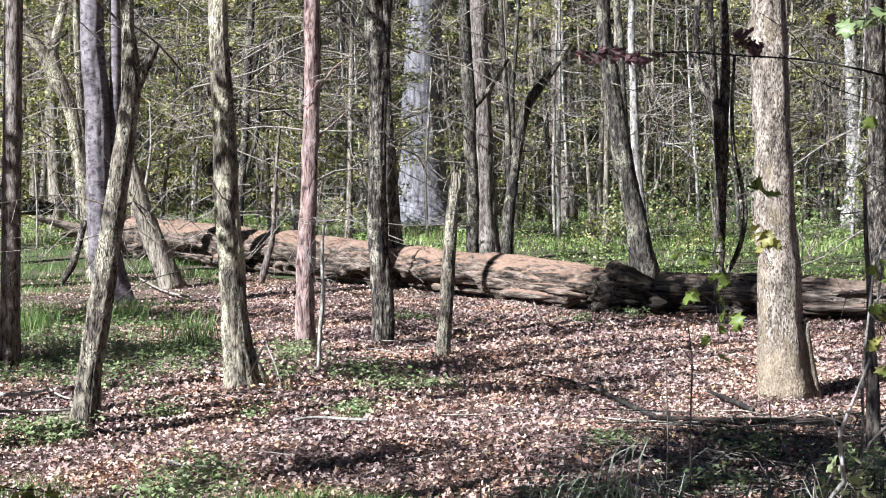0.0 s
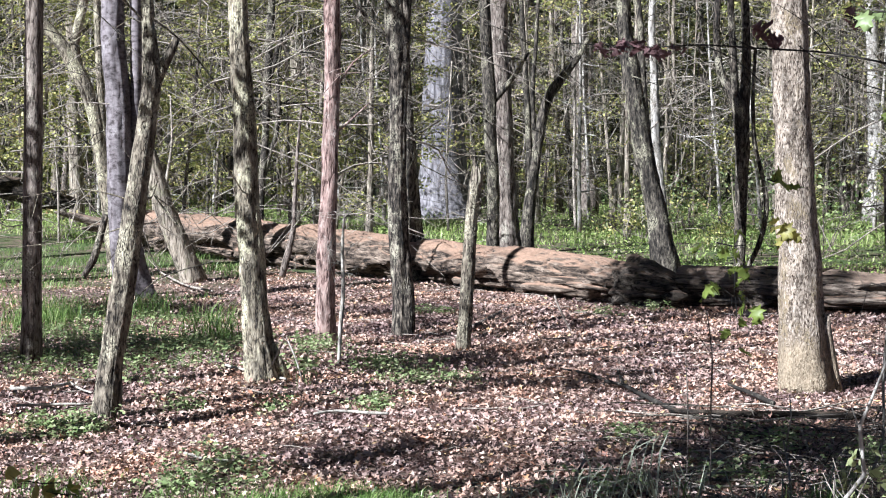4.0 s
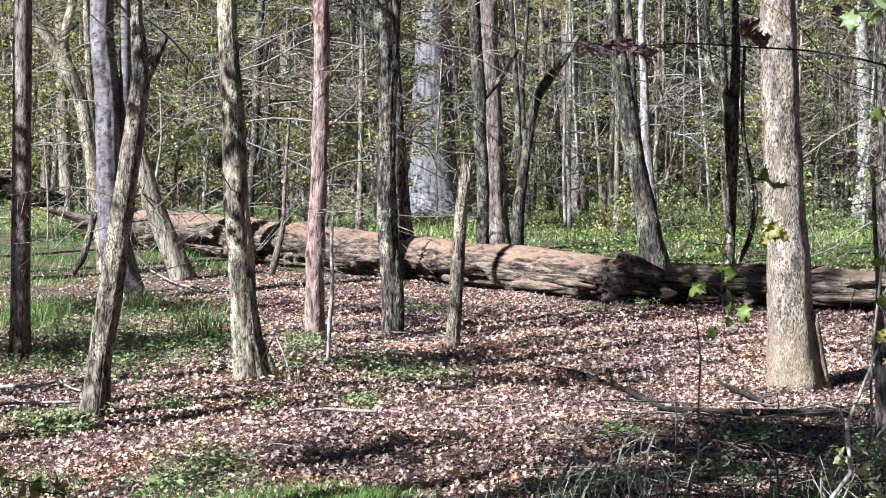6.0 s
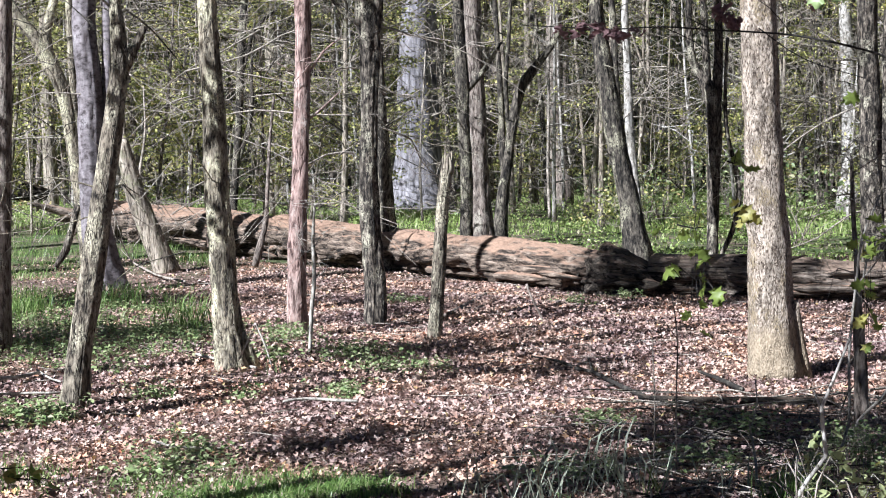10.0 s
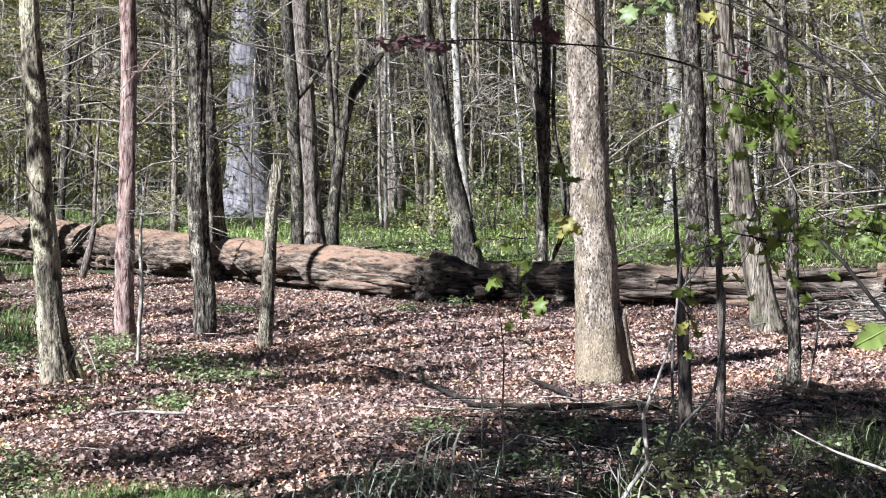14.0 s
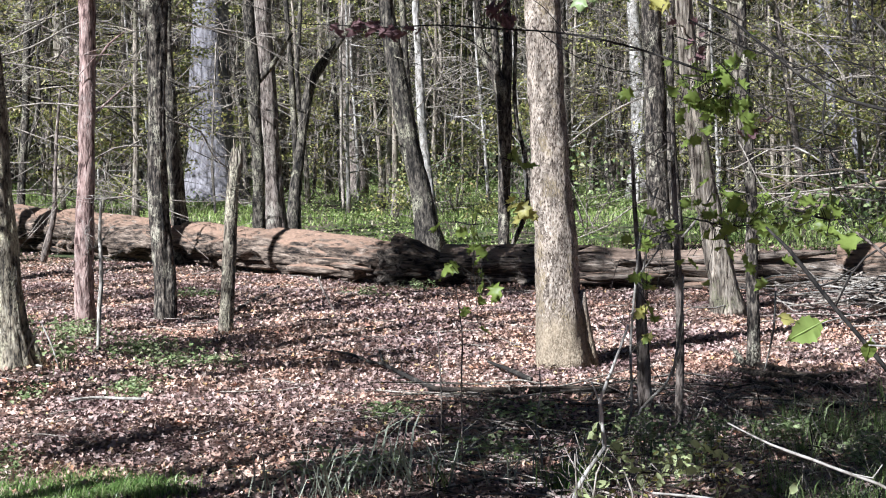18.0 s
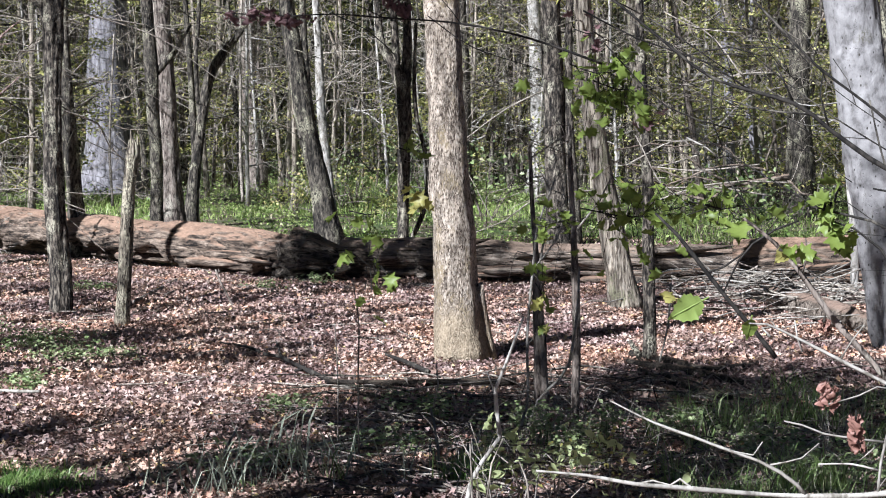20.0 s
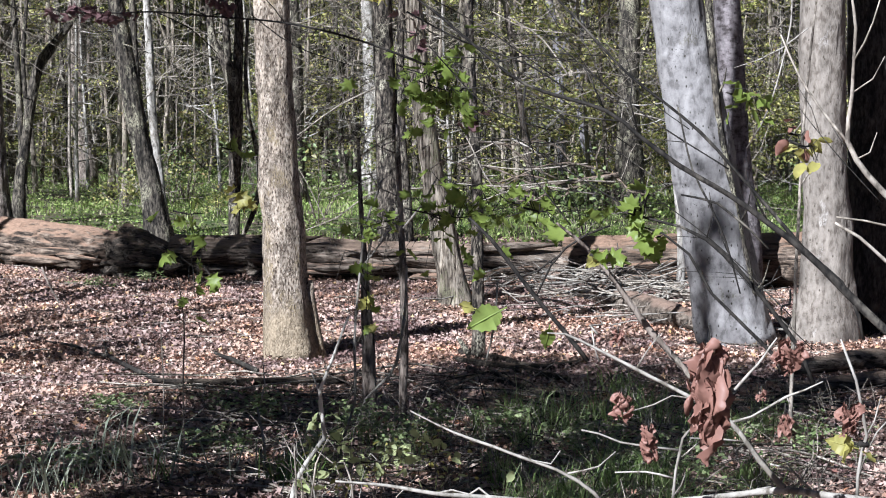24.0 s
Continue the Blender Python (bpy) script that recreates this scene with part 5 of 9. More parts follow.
shrub_models = [shrub(*(4 + 0.5 * q, 47 + q), 1.1 + 0.15 * q, 1.0 + 0.35 * q, 420, 200 + q, material=(herb_mat if q % 2 else canopy_mat), label=("green leafy shrub in grass" if q % 2 else "yellow-green leafy shrub in grass")) for q in range(5)]
rs = np.random.default_rng(77)
for q in range(70):
    r = rs.uniform(36, 80)
    a = math.radians(rs.uniform(-17, 32))
    if r < 62 and (a < math.radians(7) or rs.random() < 0.4):
        r += 28
    x, y = r * math.sin(a), r * math.cos(a)
    s = rs.uniform(0.6, 1.25)
    ob = copy_thing(shrub_models[q % 5], pose(x, y, float(ground_z(x, y)), 0, 0, rs.uniform(0, 360)))
    ob.scale = (s, s, s)


def understory_tree(x, y, h, rad, seed, leaves, material, leafmat, label, size=0.098, bare=0.25):
    """A thin woodland tree: bowed stem, level side limbs with twigs, and leaves strung in flat sprays."""
    rs = np.random.default_rng(seed)
    thing = new("woodland_tree")
    thing.location = (x, y, float(ground_z(x, y)) - 0.05)
    b = rs.normal(0, 0.35, 2)
    sp = [(0, 0, 0, rad * 1.25), (b[0] * 0.3, b[1] * 0.3, h * 0.2, rad), (b[0], b[1], h * 0.5, rad * 0.75), (b[0] * 1.3, b[1] * 1.4, h * 0.8, rad * 0.45), (b[0] * 1.2, b[1] * 2, h, rad * 0.15)]
    part("trunk", tube(sp, 8, 0.6, 0.06, 0.15, 0, seed), material, thing)
    line = smooth_line(sp, 0.25)
    limbs, cs = [], []
    for q in range(int(h * 2.6)):
        i = rs.integers(len(line) // 10, len(line))
        p0 = line[i, :3]
        a = rs.uniform(0, 6.3)
        ln = rs.uniform(0.7, 2.4) * (1.1 - 0.5 * i / len(line))
        e = p0 + np.array([math.cos(a) * ln, math.sin(a) * ln, rs.uniform(-0.2, 0.9)])
        m = (p0 + e) / 2 + rs.normal(0, 0.12, 3)
        r0 = min(0.022, line[i, 3] * 0.6)
        limbs.append(tube([(*p0, r0), (*m, r0 * 0.7), (*e, 0.004)], 4, 0.6, cap=False))
        for k in range(5):
            u = m + (e - m) * rs.uniform(0, 0.9)
            w = u + rs.normal(0, 0.4, 3) * (1, 1, 0.7)
            limbs.append(tube([(*u, 0.006), (*((u + w) / 2 + rs.normal(0, 0.09, 3)), 0.005), (*w, 0.003)], 3, 0.25, cap=False))
        if rs.random() > bare:
            n = max(4, int(2.2 * leaves / (h * 2.6)))
            c = p0 + (e - p0) * rs.uniform(0.25, 1.1, n)[:, None]
            cs.append(c + rs.normal(0, 1, (n, 3)) * (0.2, 0.2, 0.07))
    tagged(part("limb_work", merged(limbs), material, thing), kind="stuff")
    cs = np.vstack(cs)
    tagged(part("crown", scatter_leaves(cs, rs.uniform(0.6, 1.3, len(cs)) * size, seed=seed), leafmat, thing, "sparse yellow-green leaves"), kind="stuff")
    return tagged(thing, label, "tree", "woodland trees")


wood_models = []
for q, (h, rad, lv, mt, lab) in enumerate([
        (9, 0.06, 1250, bark_pale, "thin pale woodland tree with yellow-green leaves"), (11, 0.09, 1300, bark_brown, "slim brown woodland tree with yellowing leaves"),
        (7, 0.045, 1100, bark_white, "thin whitish sapling with level leafy sprays"), (12, 0.13, 1000, bark_pale, "pale woodland tree with sparse autumn leaves"),
        (8, 0.05, 1250, bark_brown, "thin brown sapling with sprays of small leaves"), (10, 0.08, 1300, bark_dark, "dark slim woodland tree with thin foliage"),
        (6, 0.035, 1000, bark_pale, "low bushy sapling with yellow-green leaves")]):
    wood_models.append(understory_tree(-9 + 4.1 * q, 66 + 2.3 * (q % 3), h, rad, 300 + q, lv, mt, canopy_mat, lab))
rs = np.random.default_rng(91)
wood_models.append(understory_tree(13, 50, 9, 0.05, 317, 260, bark_white, canopy_mat, "thin bare whitish tree with few leaves", bare=0.75))
wood_models.append(understory_tree(-4, 52, 10, 0.075, 318, 300, bark_pale, canopy_mat, "thin bare pale tree with few leaves", bare=0.75))
for q in range(240):
    r = math.sqrt(rs.uniform(46 ** 2, 98 ** 2))
    a = math.radians(rs.uniform(-18, 33))
    x, y = r * math.sin(a), r * math.cos(a)
    if (r < 64 and abs(math.degrees(a) + 0.5) < 1.4) or (y < 62 and abs(SUN_FROM.y * (x + 0.66) - SUN_FROM.x * (y - 62)) < 1.3) or (y < 60.6 and abs(SUN_FROM.y * (x - 13.04) - SUN_FROM.x * (y - 60.61)) < 0.7):
        continue
    copy_thing(wood_models[q % 9 if q % 3 else 7 + q % 2], pose(x, y, float(ground_z(x, y)) - 0.05, rs.normal(0, 2), rs.normal(0, 2), rs.uniform(0, 360)))
# leafy saplings thick at both edges of the clearing
for q in range(28):
    r = rs.uniform(48, 62)
    a = math.radians(rs.uniform(-14, -7.5) if q < 9 else (rs.uniform(-7, -3) if q < 14 else rs.uniform(16, 30)))
    x, y = r * math.sin(a), r * math.cos(a)
    if y < 62 and abs(SUN_FROM.y * (x + 0.66) - SUN_FROM.x * (y - 62)) < 1.3:
        continue
    copy_thing(wood_models[(0, 4, 6, 2)[q % 4]], pose(x, y, float(ground_z(x, y)) - 0.05, rs.normal(0, 2), rs.normal(0, 2), rs.uniform(0, 360)))
# unseen trees added to both sides of the clearing and behind the camera, to hold back sky light
for q in range(46):
    a = math.radians(rs.uniform(48, 330))
    r = rs.uniform(13, 45)
    x, y = r * math.sin(a), r * math.cos(a)
    if x < -6 and y > -6:
        continue
    copy_thing(wood_models[q % 7], pose(x, y, float(ground_z(x, y)) - 0.05, 0, 0, rs.uniform(0, 360)))


def tall_tree(x, y, h, rad, seed, material, label):
    """A tall tree added to shade the woods: a long clean stem and a broad leafy crown above the view."""
    rs = np.random.default_rng(seed)
    thing = new("forest_tree")
    thing.location = (x, y, float(ground_z(x, y)) - 0.05)
    b = rs.normal(0, 0.5, 2)
    sp = [(0, 0, 0, rad * 1.2), (b[0] * 0.3, b[1] * 0.3, h * 0.25, rad), (b[0], b[1], h * 0.6, rad * 0.75), (b[0], b[1], h, rad * 0.25)]
    trunk = part("trunk", tube(sp, 10, 0.5, 0.06, 0.25, 4, seed, 0.05), material, thing)
    boughs, cs = [], []
    for q in range(34):
        a = rs.uniform(0, 6.3)
        z0 = h * rs.uniform(0.76, 0.98)
        d = rs.uniform(0.8, 4.2)
        e = np.array([b[0] + math.cos(a) * d, b[1] + math.sin(a) * d, z0 + rs.uniform(0, 1.0)])
        boughs.append(tube([(b[0], b[1], z0 - 0.6, 0.05), (*((e + (b[0], b[1], z0 - 0.6)) / 2 + rs.normal(0, 0.2, 3)), 0.03), (*e, 0.01)], 4, 0.7, cap=False))
        for k in range(3):
            c = e + rs.normal(0, 0.45, 3)
            cs.append(c + rs.normal(0, 0.5, (20, 3)) * (1, 1, 0.5))
    wood = tagged(part("crown_wood", merged(boughs), material, thing), kind="stuff")
    cs = np.vstack(cs)
    tagged(part("crown", scatter_leaves(cs, rs.uniform(0.6, 1.3, len(cs)) * 0.24, seed=seed), canopy_mat, wood, "full yellow-green crown above the view, added for shade"), kind="stuff")
    return tagged(thing, label, "tree", "forest trees")


tall_models = [tall_tree(-24 + 9 * q, 68 + 5 * q, 15, (0.10, 0.15, 0.12)[q], 340 + q, mt, lab) for q, (mt, lab) in enumerate([
    (bark_brown, "tall brown tree added so its high crown shades the woods"), (bark_dark, "tall dark tree added so its high crown shades the woods"),
    (bark_pale, "tall pale tree added so its high crown shades the woods")])]
# high crowns added above the view to shade the woods behind the clearing; these stems stand clear of it (x, y, half
# width)
SUNLIT = [(-0.8, 24.1, 0.5), (-2.0, 19.1, 0.5), (-3.0, 16.8, 0.5), (3.1, 30.8, 0.45), (3.3, 18.7, 0.45), (-1.6, 22.5, 0.95), (0.1, 22.3, 0.35), (8.1, 19.1, 0.6), (9.2, 18.8, 0.5), (-0.5, 62.0, 6.5), (-5.2, 29.7, 3.5), (-6.7, 35.4, 0.4), (0.8, 36.0, 0.4)]
rs = np.random.default_rng(95)
for q in range(70):
    a = rs.uniform(-14, 31)
    near = 44 if a > 13 else (54 if a > 2 else 70)
    r = math.sqrt(rs.uniform(near ** 2, 95 ** 2))
    for h in (15, 18, 21, 24, 27, 30):
        off = 0.87 * h / math.tan(SUN_ELEV)
        x, y = r * math.sin(radians(a)) + SUN_FROM.x * off, r * math.cos(radians(a)) + SUN_FROM.y * off
        rr, az = math.hypot(x, y), math.degrees(math.atan2(x, y))
        if any(abs(SUN_FROM.y * (x - a2) - SUN_FROM.x * (y - b2)) < w2 for a2, b2, w2 in SUNLIT):
            continue
        if az < -15 or (rr > 60 and abs(az + 0.5) > 2):
            ob = copy_thing(tall_models[q % 3], pose(x, y, float(ground_z(x, y)) - 0.05, 0, 0, rs.uniform(0, 360)))
            ob.scale = (h / 15, h / 15, h / 15)
            break


def side_tree(x, y, r, h, seed):
    """A bare-stemmed tree with a thin high crown, added out of view to cast a trunk shadow."""
    rs = np.random.default_rng(seed)
    thing = new("side_tree")
    thing.location = (x, y, float(ground_z(x, y)) - 0.05)
    lean = rs.normal(0, 0.25, 2)
    sp = [(0, 0, 0, r * 1.1), (lean[0] * 0.3, lean[1] * 0.3, h * 0.3, r), (lean[0], lean[1], h, r * 0.75), (lean[0] * 1.4, lean[1] * 1.4, h * 1.6, r * 0.3)]
    part("trunk", tube(sp, 16, 0.3, 0.05, 0.2, 4, seed, 0.05), bark_brown, thing)
    wood, lv = crown_of(np.array(sp[-1][:3]), 2.0, 420, seed)
    tagged(part("crown_wood", merged(wood), bark_brown, thing), kind="stuff")
    tagged(part("crown", lv, canopy_mat, thing), kind="stuff")
    return tagged(thing, "unseen brown tree added to cast its trunk shadow", "tree")


def shade_tree(x, y, h, reach, n, seed, trunk=0.16):
    """A full-crowned tree added beside the clearing, only so that its unseen crown shades what is in view."""
    rs = np.random.default_rng(seed)
    thing = new("leafy_tree")
    thing.location = (x, y, float(ground_z(x, y)) - 0.05)
    part("trunk", tube([(0, 0, 0, trunk), (0.1, 0, h * 0.4, trunk * 0.8), (0, 0.1, h, trunk * 0.3)], 12, 0.5, 0.05, 0.2, 4, seed), bark_brown, thing)
    limbs, cs = [], []
    for q in range(14):
        a = rs.uniform(0, 6.3)
        z0 = h * rs.uniform(0.80, 0.95)
        e = np.array([math.cos(a) * reach * rs.uniform(0.4, 1), math.sin(a) * reach * rs.uniform(0.4, 1), z0 + rs.uniform(0, 0.5)])
        limbs.append(tube([(0, 0, z0 - 0.4, 0.05), (*(e * (0.5, 0.5, 1)), 0.03), (*e, 0.01)], 5, 0.5))
        for k in range(3):
            c = e * (rs.uniform(0.4, 1.05), rs.uniform(0.4, 1.05), 1) + rs.normal(0, 0.3, 3)
            cs.append(c + rs.normal(0, 0.42, (n // 42, 3)) * (1, 1, 0.5))
    tagged(part("limb_work", merged(limbs), bark_brown, thing), kind="stuff")
    cs = np.vstack(cs)
    tagged(part("crown", scatter_leaves(cs, rs.uniform(0.7, 1.3, len(cs)) * 0.16, seed=seed), canopy_mat, thing), kind="stuff")
    return tagged(thing, "leafy tree added for the shade of its unseen crown", "tree")


# added shade casters, each set up-sun of the spot it darkens
shade_tree(-6.23, 8.66, 9.0, 1.2, 1100, 500)
shade_tree(-5.21, 8.49, 9.5, 1.6, 850, 501)
shade_tree(-4.30, 8.71, 10.0, 1.8, 1050, 502)
shade_tree(-4.36, 7.21, 8.0, 1.5, 430, 503)
shade_tree(-6.25, 7.76, 8.2, 0.9, 190, 504)
shade_tree(-6.86, 6.61, 8.0, 0.9, 330, 505)
shade_tree(-5.56, 6.56, 7.8, 0.9, 210, 506)
shade_tree(-4.27, 4.99, 7.5, 1.2, 280, 507)
shade_tree(-3.16, 4.81, 8.0, 1.3, 380, 508)
shade_tree(-3.24, 6.84, 8.5, 1.8, 700, 509)
shade_tree(-3.00, 6.81, 10.0, 1.6, 900, 510)
shade_tree(-3.27, 7.76, 11.0, 1.3, 700, 511)
shade_tree(-2.07, 7.36, 11.0, 1.3, 600, 512)
shade_tree(-4.80, 9.10, 13.6, 0.8, 170, 989, 0.07)

# unseen trunks added for shadow bands on the ground and the log
side_tree(-5.13, 14.63, 0.10, 8.0, 900)
side_tree(-4.98, 16.10, 0.08, 8.0, 901)
side_tree(-7.3, 16.1, 0.12, 8.0, 902)
side_tree(-9.16, 32.63, 0.26, 10.0, 903)
side_tree(-9.40, 35.00, 0.20, 10.0, 904)
side_tree(-11.29, 39.22, 0.22, 10.0, 905)
shade_tree(-7.41, 15.61, 7.4, 0.6, 430, 951, 0.07)
shade_tree(-6.74, 13.23, 8.0, 0.4, 400, 952, 0.07)
shade_tree(-7.89, 8.95, 7.5, 0.3, 500, 953, 0.07)
shade_tree(-13.12, 20.97, 9.0, 1.0, 1200, 954, 0.07)
shade_tree(-12.53, 15.34, 8.5, 0.8, 1000, 955, 0.07)
shade_tree(-9.07, 19.04, 13.0, 0.8, 620, 980, 0.11)
shade_tree(-8.05, 19.35, 13.0, 0.8, 620, 981, 0.11)
shade_tree(-9.70, 17.70, 5.9, 1.6, 520, 985, 0.06)
shade_tree(-8.10, 21.50, 7.5, 1.8, 420, 986, 0.06)
shade_tree(-7.89, 18.20, 13.5, 1.3, 900, 987, 0.09)
shade_tree(-6.48, 25.27, 17.0, 2.6, 2200, 982, 0.11)
shade_tree(-4.70, 20.6, 17.0, 2.2, 1600, 983, 0.11)
shade_tree(-15.80, 35.60, 24.0, 2.6, 1800, 984, 0.11)


# ---- far woods ----
def far_woods():
    rs = np.random.default_rng(21)
    pieces = []
    for k in range(330):
        r = rs.uniform(70, 160)
        a = math.radians(rs.uniform(-19, 34))
        x, y = r * math.sin(a), r * math.cos(a)
        rad = rs.choice([0.05, 0.07, 0.09, 0.13, 0.24]) * rs.uniform(0.8, 1.3)
        dx, dy = rs.normal(0, 0.5, 2)
        hh = rs.uniform(9, 17)
        pieces.append(tube([(x, y, -0.1, rad * 1.2), (x + dx * 0.2, y, hh * 0.2, rad), (x + dx * 0.8 + rs.normal(0, 0.15), y + dy, hh * 0.5, rad * 0.8), (x + dx * 1.5, y + dy, hh, rad * 0.4)], 6, 1.2))
    ob = part("far_trunks", merged(pieces), bark_brown)
    tagged(ob, "many thin trunks deep in the woods", "woods", kind="stuff")
    cs, sz = [], []
    for k in range(4600):
        r = math.sqrt(rs.uniform(72 ** 2, 155 ** 2))
        a = math.radians(rs.uniform(-19, 34))
        zc = rs.uniform(0.5, 13)
        n = 44
        c = np.array([r * math.sin(a), r * math.cos(a), zc])
        cs.append(c + rs.normal(0, 1, (n, 3)) * (0.85, 0.85, 0.2))
        sz.append(np.full(n, 0.09 + 0.0014 * r) * rs.uniform(0.6, 1.3, n))
    # roof of leaf clusters added overhead to keep the sun off the far woods
    for k in range(1900):
        r = math.sqrt(rs.uniform(80 ** 2, 168 ** 2))
        a = math.radians(rs.uniform(-40, 38))
        c = np.array([r * math.sin(a), r * math.cos(a), rs.uniform(11.5, 17)])
        cs.append(c + rs.normal(0, 1, (22, 3)) * (1.6, 1.6, 0.5))
        sz.append(rs.uniform(0.5, 0.9, 22))
    # nearer piece of that added roof, above the view, for shade only
    for k in range(900):
        a = math.radians(rs.uniform(-20, 42))
        r = rs.uniform(54 if a > 0.16 else 68, 84)
        c = np.array([r * math.sin(a), r * math.cos(a), rs.uniform(10.5, 15)])
        cs.append(c + rs.normal(0, 1, (24, 3)) * (1.3, 1.3, 0.4))
        sz.append(rs.uniform(0.3, 0.6, 24))
    ob = part("far_foliage", scatter_leaves(np.vstack(cs), np.concatenate(sz), seed=22), deep_shade_mat)
    tagged(ob, "yellow-green autumn foliage deep in the woods, shade put into its colour", "woods", kind="stuff")


far_woods()


def twig_tangle():
    """Bare thin branches and vines that cross everywhere among the trunks beyond the log."""
    rs = np.random.default_rng(51)
    pale, dark = [], []
    for k in range(3000):
        r = rs.uniform(33, 72)
        a = math.radians(rs.uniform(-18, 33))
        high = rs.random() < 0.5
        z = rs.uniform(3.0, 8.5) if high else rs.uniform(0.3, 5.5)
        p = np.array([r * math.sin(a), r * math.cos(a), z])
        d = rs.normal(0, 1, 3) * (1, 1, 0.7)
        d *= rs.uniform(0.35, 1.5) / np.linalg.norm(d)
        w = (0.003 + 0.00007 * r) * rs.choice([0.7, 1.0, 1.5])
        sag = rs.normal(0, 0.22, (2, 3))
        (pale if rs.random() < (0.75 if high else 0.5) else dark).append(tube([(*(p - d), w), (*(p - d * 0.3 + sag[0]), w), (*(p + d * 0.4 + sag[1]), w * 0.8), (*(p + d + rs.normal(0, 0.25, 3)), w * 0.35)], 3, 0.3, cap=False))
    tagged(part("twig_tangle", merged(pale), twig_grey), "tangle of bare pale twigs among the trunks", "twigs", kind="stuff")
    tagged(part("dark_tangle", merged(dark), bark_brown), "tangle of bare brown twigs and vines among the trunks", "twigs", kind="stuff")


twig_tangle()


def bare_boughs():
    """Long bare drooping branches with side twigs, pale where the sun takes them, among the trunks beyond the log."""
    rs = np.random.default_rng(151)
    pale, dark = [], []
    for k in range(660):
        r = rs.uniform(31, 66) if k < 520 else rs.uniform(28, 44)
        a = math.radians(rs.uniform(-16, 31) if k < 520 else rs.uniform(-14, 0))
        top = 2.4 + 0.085 * r
        p = np.array([r * math.sin(a), r * math.cos(a), top * rs.uniform(0.45, 1.0) if rs.random() < 0.8 else rs.uniform(0.6, 2.5)])
        b = rs.uniform(0, 6.3)
        d = np.array([math.cos(b), 0.5 * math.sin(b), rs.uniform(-0.45, 0.45)])
        ln = rs.uniform(1.0, 3.6)
        w = (0.005 + 0.00009 * r) * rs.choice([0.8, 1.1, 1.7])
        pts = [p + d * ln * u + np.array([0, 0, -0.25 * ln * u * u]) + rs.normal(0, 0.11, 3) * (u > 0) for u in (0, 0.3, 0.6, 1.0)]
        bag = pale if rs.random() < 0.72 else dark
        bag.append(tube([(*q, w * f) for q, f in zip(pts, (1.2, 1.0, 0.7, 0.3))], 4, 0.25, cap=False))
        for z2 in range(6):
            i = rs.integers(0, 3)
            u0 = pts[i] + (pts[i + 1] - pts[i]) * rs.random()
            e = u0 + d * rs.uniform(0.1, 0.6) + rs.normal(0, 0.32, 3)
            bag.append(tube([(*u0, w * 0.55), (*((u0 + e) / 2 + rs.normal(0, 0.07, 3)), w * 0.45), (*e, w * 0.2)], 3, 0.25, cap=False))
    tagged(part("bare_boughs", merged(pale), twig_grey), "long bare pale drooping branches among the trunks", "branches", kind="stuff")
    tagged(part("dark_boughs", merged(dark), bark_dark_shaded), "long bare dark drooping branches among the trunks", "branches", kind="stuff")


bare_boughs()


def thin_stems():
    """Crooked thin stems that stand close together where the woods begin."""
    rs = np.random.default_rng(161)
    bags = ([], [], [])
    for k in range(420):
        r = math.sqrt(rs.uniform(58 ** 2, 100 ** 2))
        a = math.radians(rs.uniform(-18, 33))
        x, y = r * math.sin(a), r * math.cos(a)
        if (r < 64 and abs(math.degrees(a) + 0.5) < 1.3) or (y < 62 and abs(SUN_FROM.y * (x + 0.66) - SUN_FROM.x * (y - 62)) < 1.2):
            continue
        rad = rs.choice([0.022, 0.03, 0.045, 0.07]) * rs.uniform(0.8, 1.3)
        h = rs.uniform(5, 10)
        lean = rs.normal(0, 0.09, 2) * h
        kink = rs.normal(0, 0.16, (3, 2))
        pts = [(x, y, -0.1, rad * 1.25)]
        for q, u in enumerate((0.2, 0.45, 0.7)):
            pts.append((x + lean[0] * u + kink[q, 0], y + lean[1] * u + kink[q, 1], h * u, rad * (1.05 - 0.5 * u)))
        pts.append((x + lean[0], y + lean[1], h, rad * 0.35))
        bag = bags[rs.choice(3, p=(0.4, 0.3, 0.3))]
        bag.append(tube(pts, 6, 0.5, 0.05, seed=k, cap=False))
        if rs.random() < 0.5:
            i = rs.integers(1, 3)
            e = np.array(pts[i][:3]) + (rs.normal(0, 0.6), rs.normal(0, 0.4), rs.uniform(1.0, 2.5))
            m = (np.array(pts[i][:3]) + e) / 2 + rs.normal(0, 0.12, 3)
            bag.append(tube([(*pts[i][:3], rad * 0.7), (*m, rad * 0.55), (*e, rad * 0.25)], 5, 0.5, cap=False))
    for bag, mt, lab in zip(bags, (bark_pale, bark_dark, bark_dark_shaded), ("pale", "brown", "dark")):
        tagged(part("thin_stems", merged(bag), mt), "many crooked thin %s stems where the woods begin" % lab, "woods", kind="stuff")


thin_stems()


def ground_twigs():
    """Small dry twigs strewn over the leaves."""
    rs = np.random.default_rng(61)
    x, y = sector(520, 11, 32, -15, 30, 62)
    pieces = []
    for a, b in zip(x, y):
        d = rs.uniform(0, 6.3)
        ln = rs.uniform(0.1, 0.4)
        g = float(ground_z(a, b)) + 0.035
        dx, dy = math.cos(d) * ln, math.sin(d) * ln
        r = rs.uniform(0.003, 0.007)
        pieces.append(tube([(a - dx, b - dy, g, r), (a + rs.normal(0, 0.03), b + rs.normal(0, 0.03), g + 0.02, r), (a + dx, b + dy, g + rs.uniform(0, 0.06), r * 0.5)], 4, 0.2, cap=False))
    ob = part("strewn_twigs", merged(pieces), twig_grey)
    tagged(ob, "small dry twigs strewn over the fallen leaves", "twigs", kind="stuff")


ground_twigs()


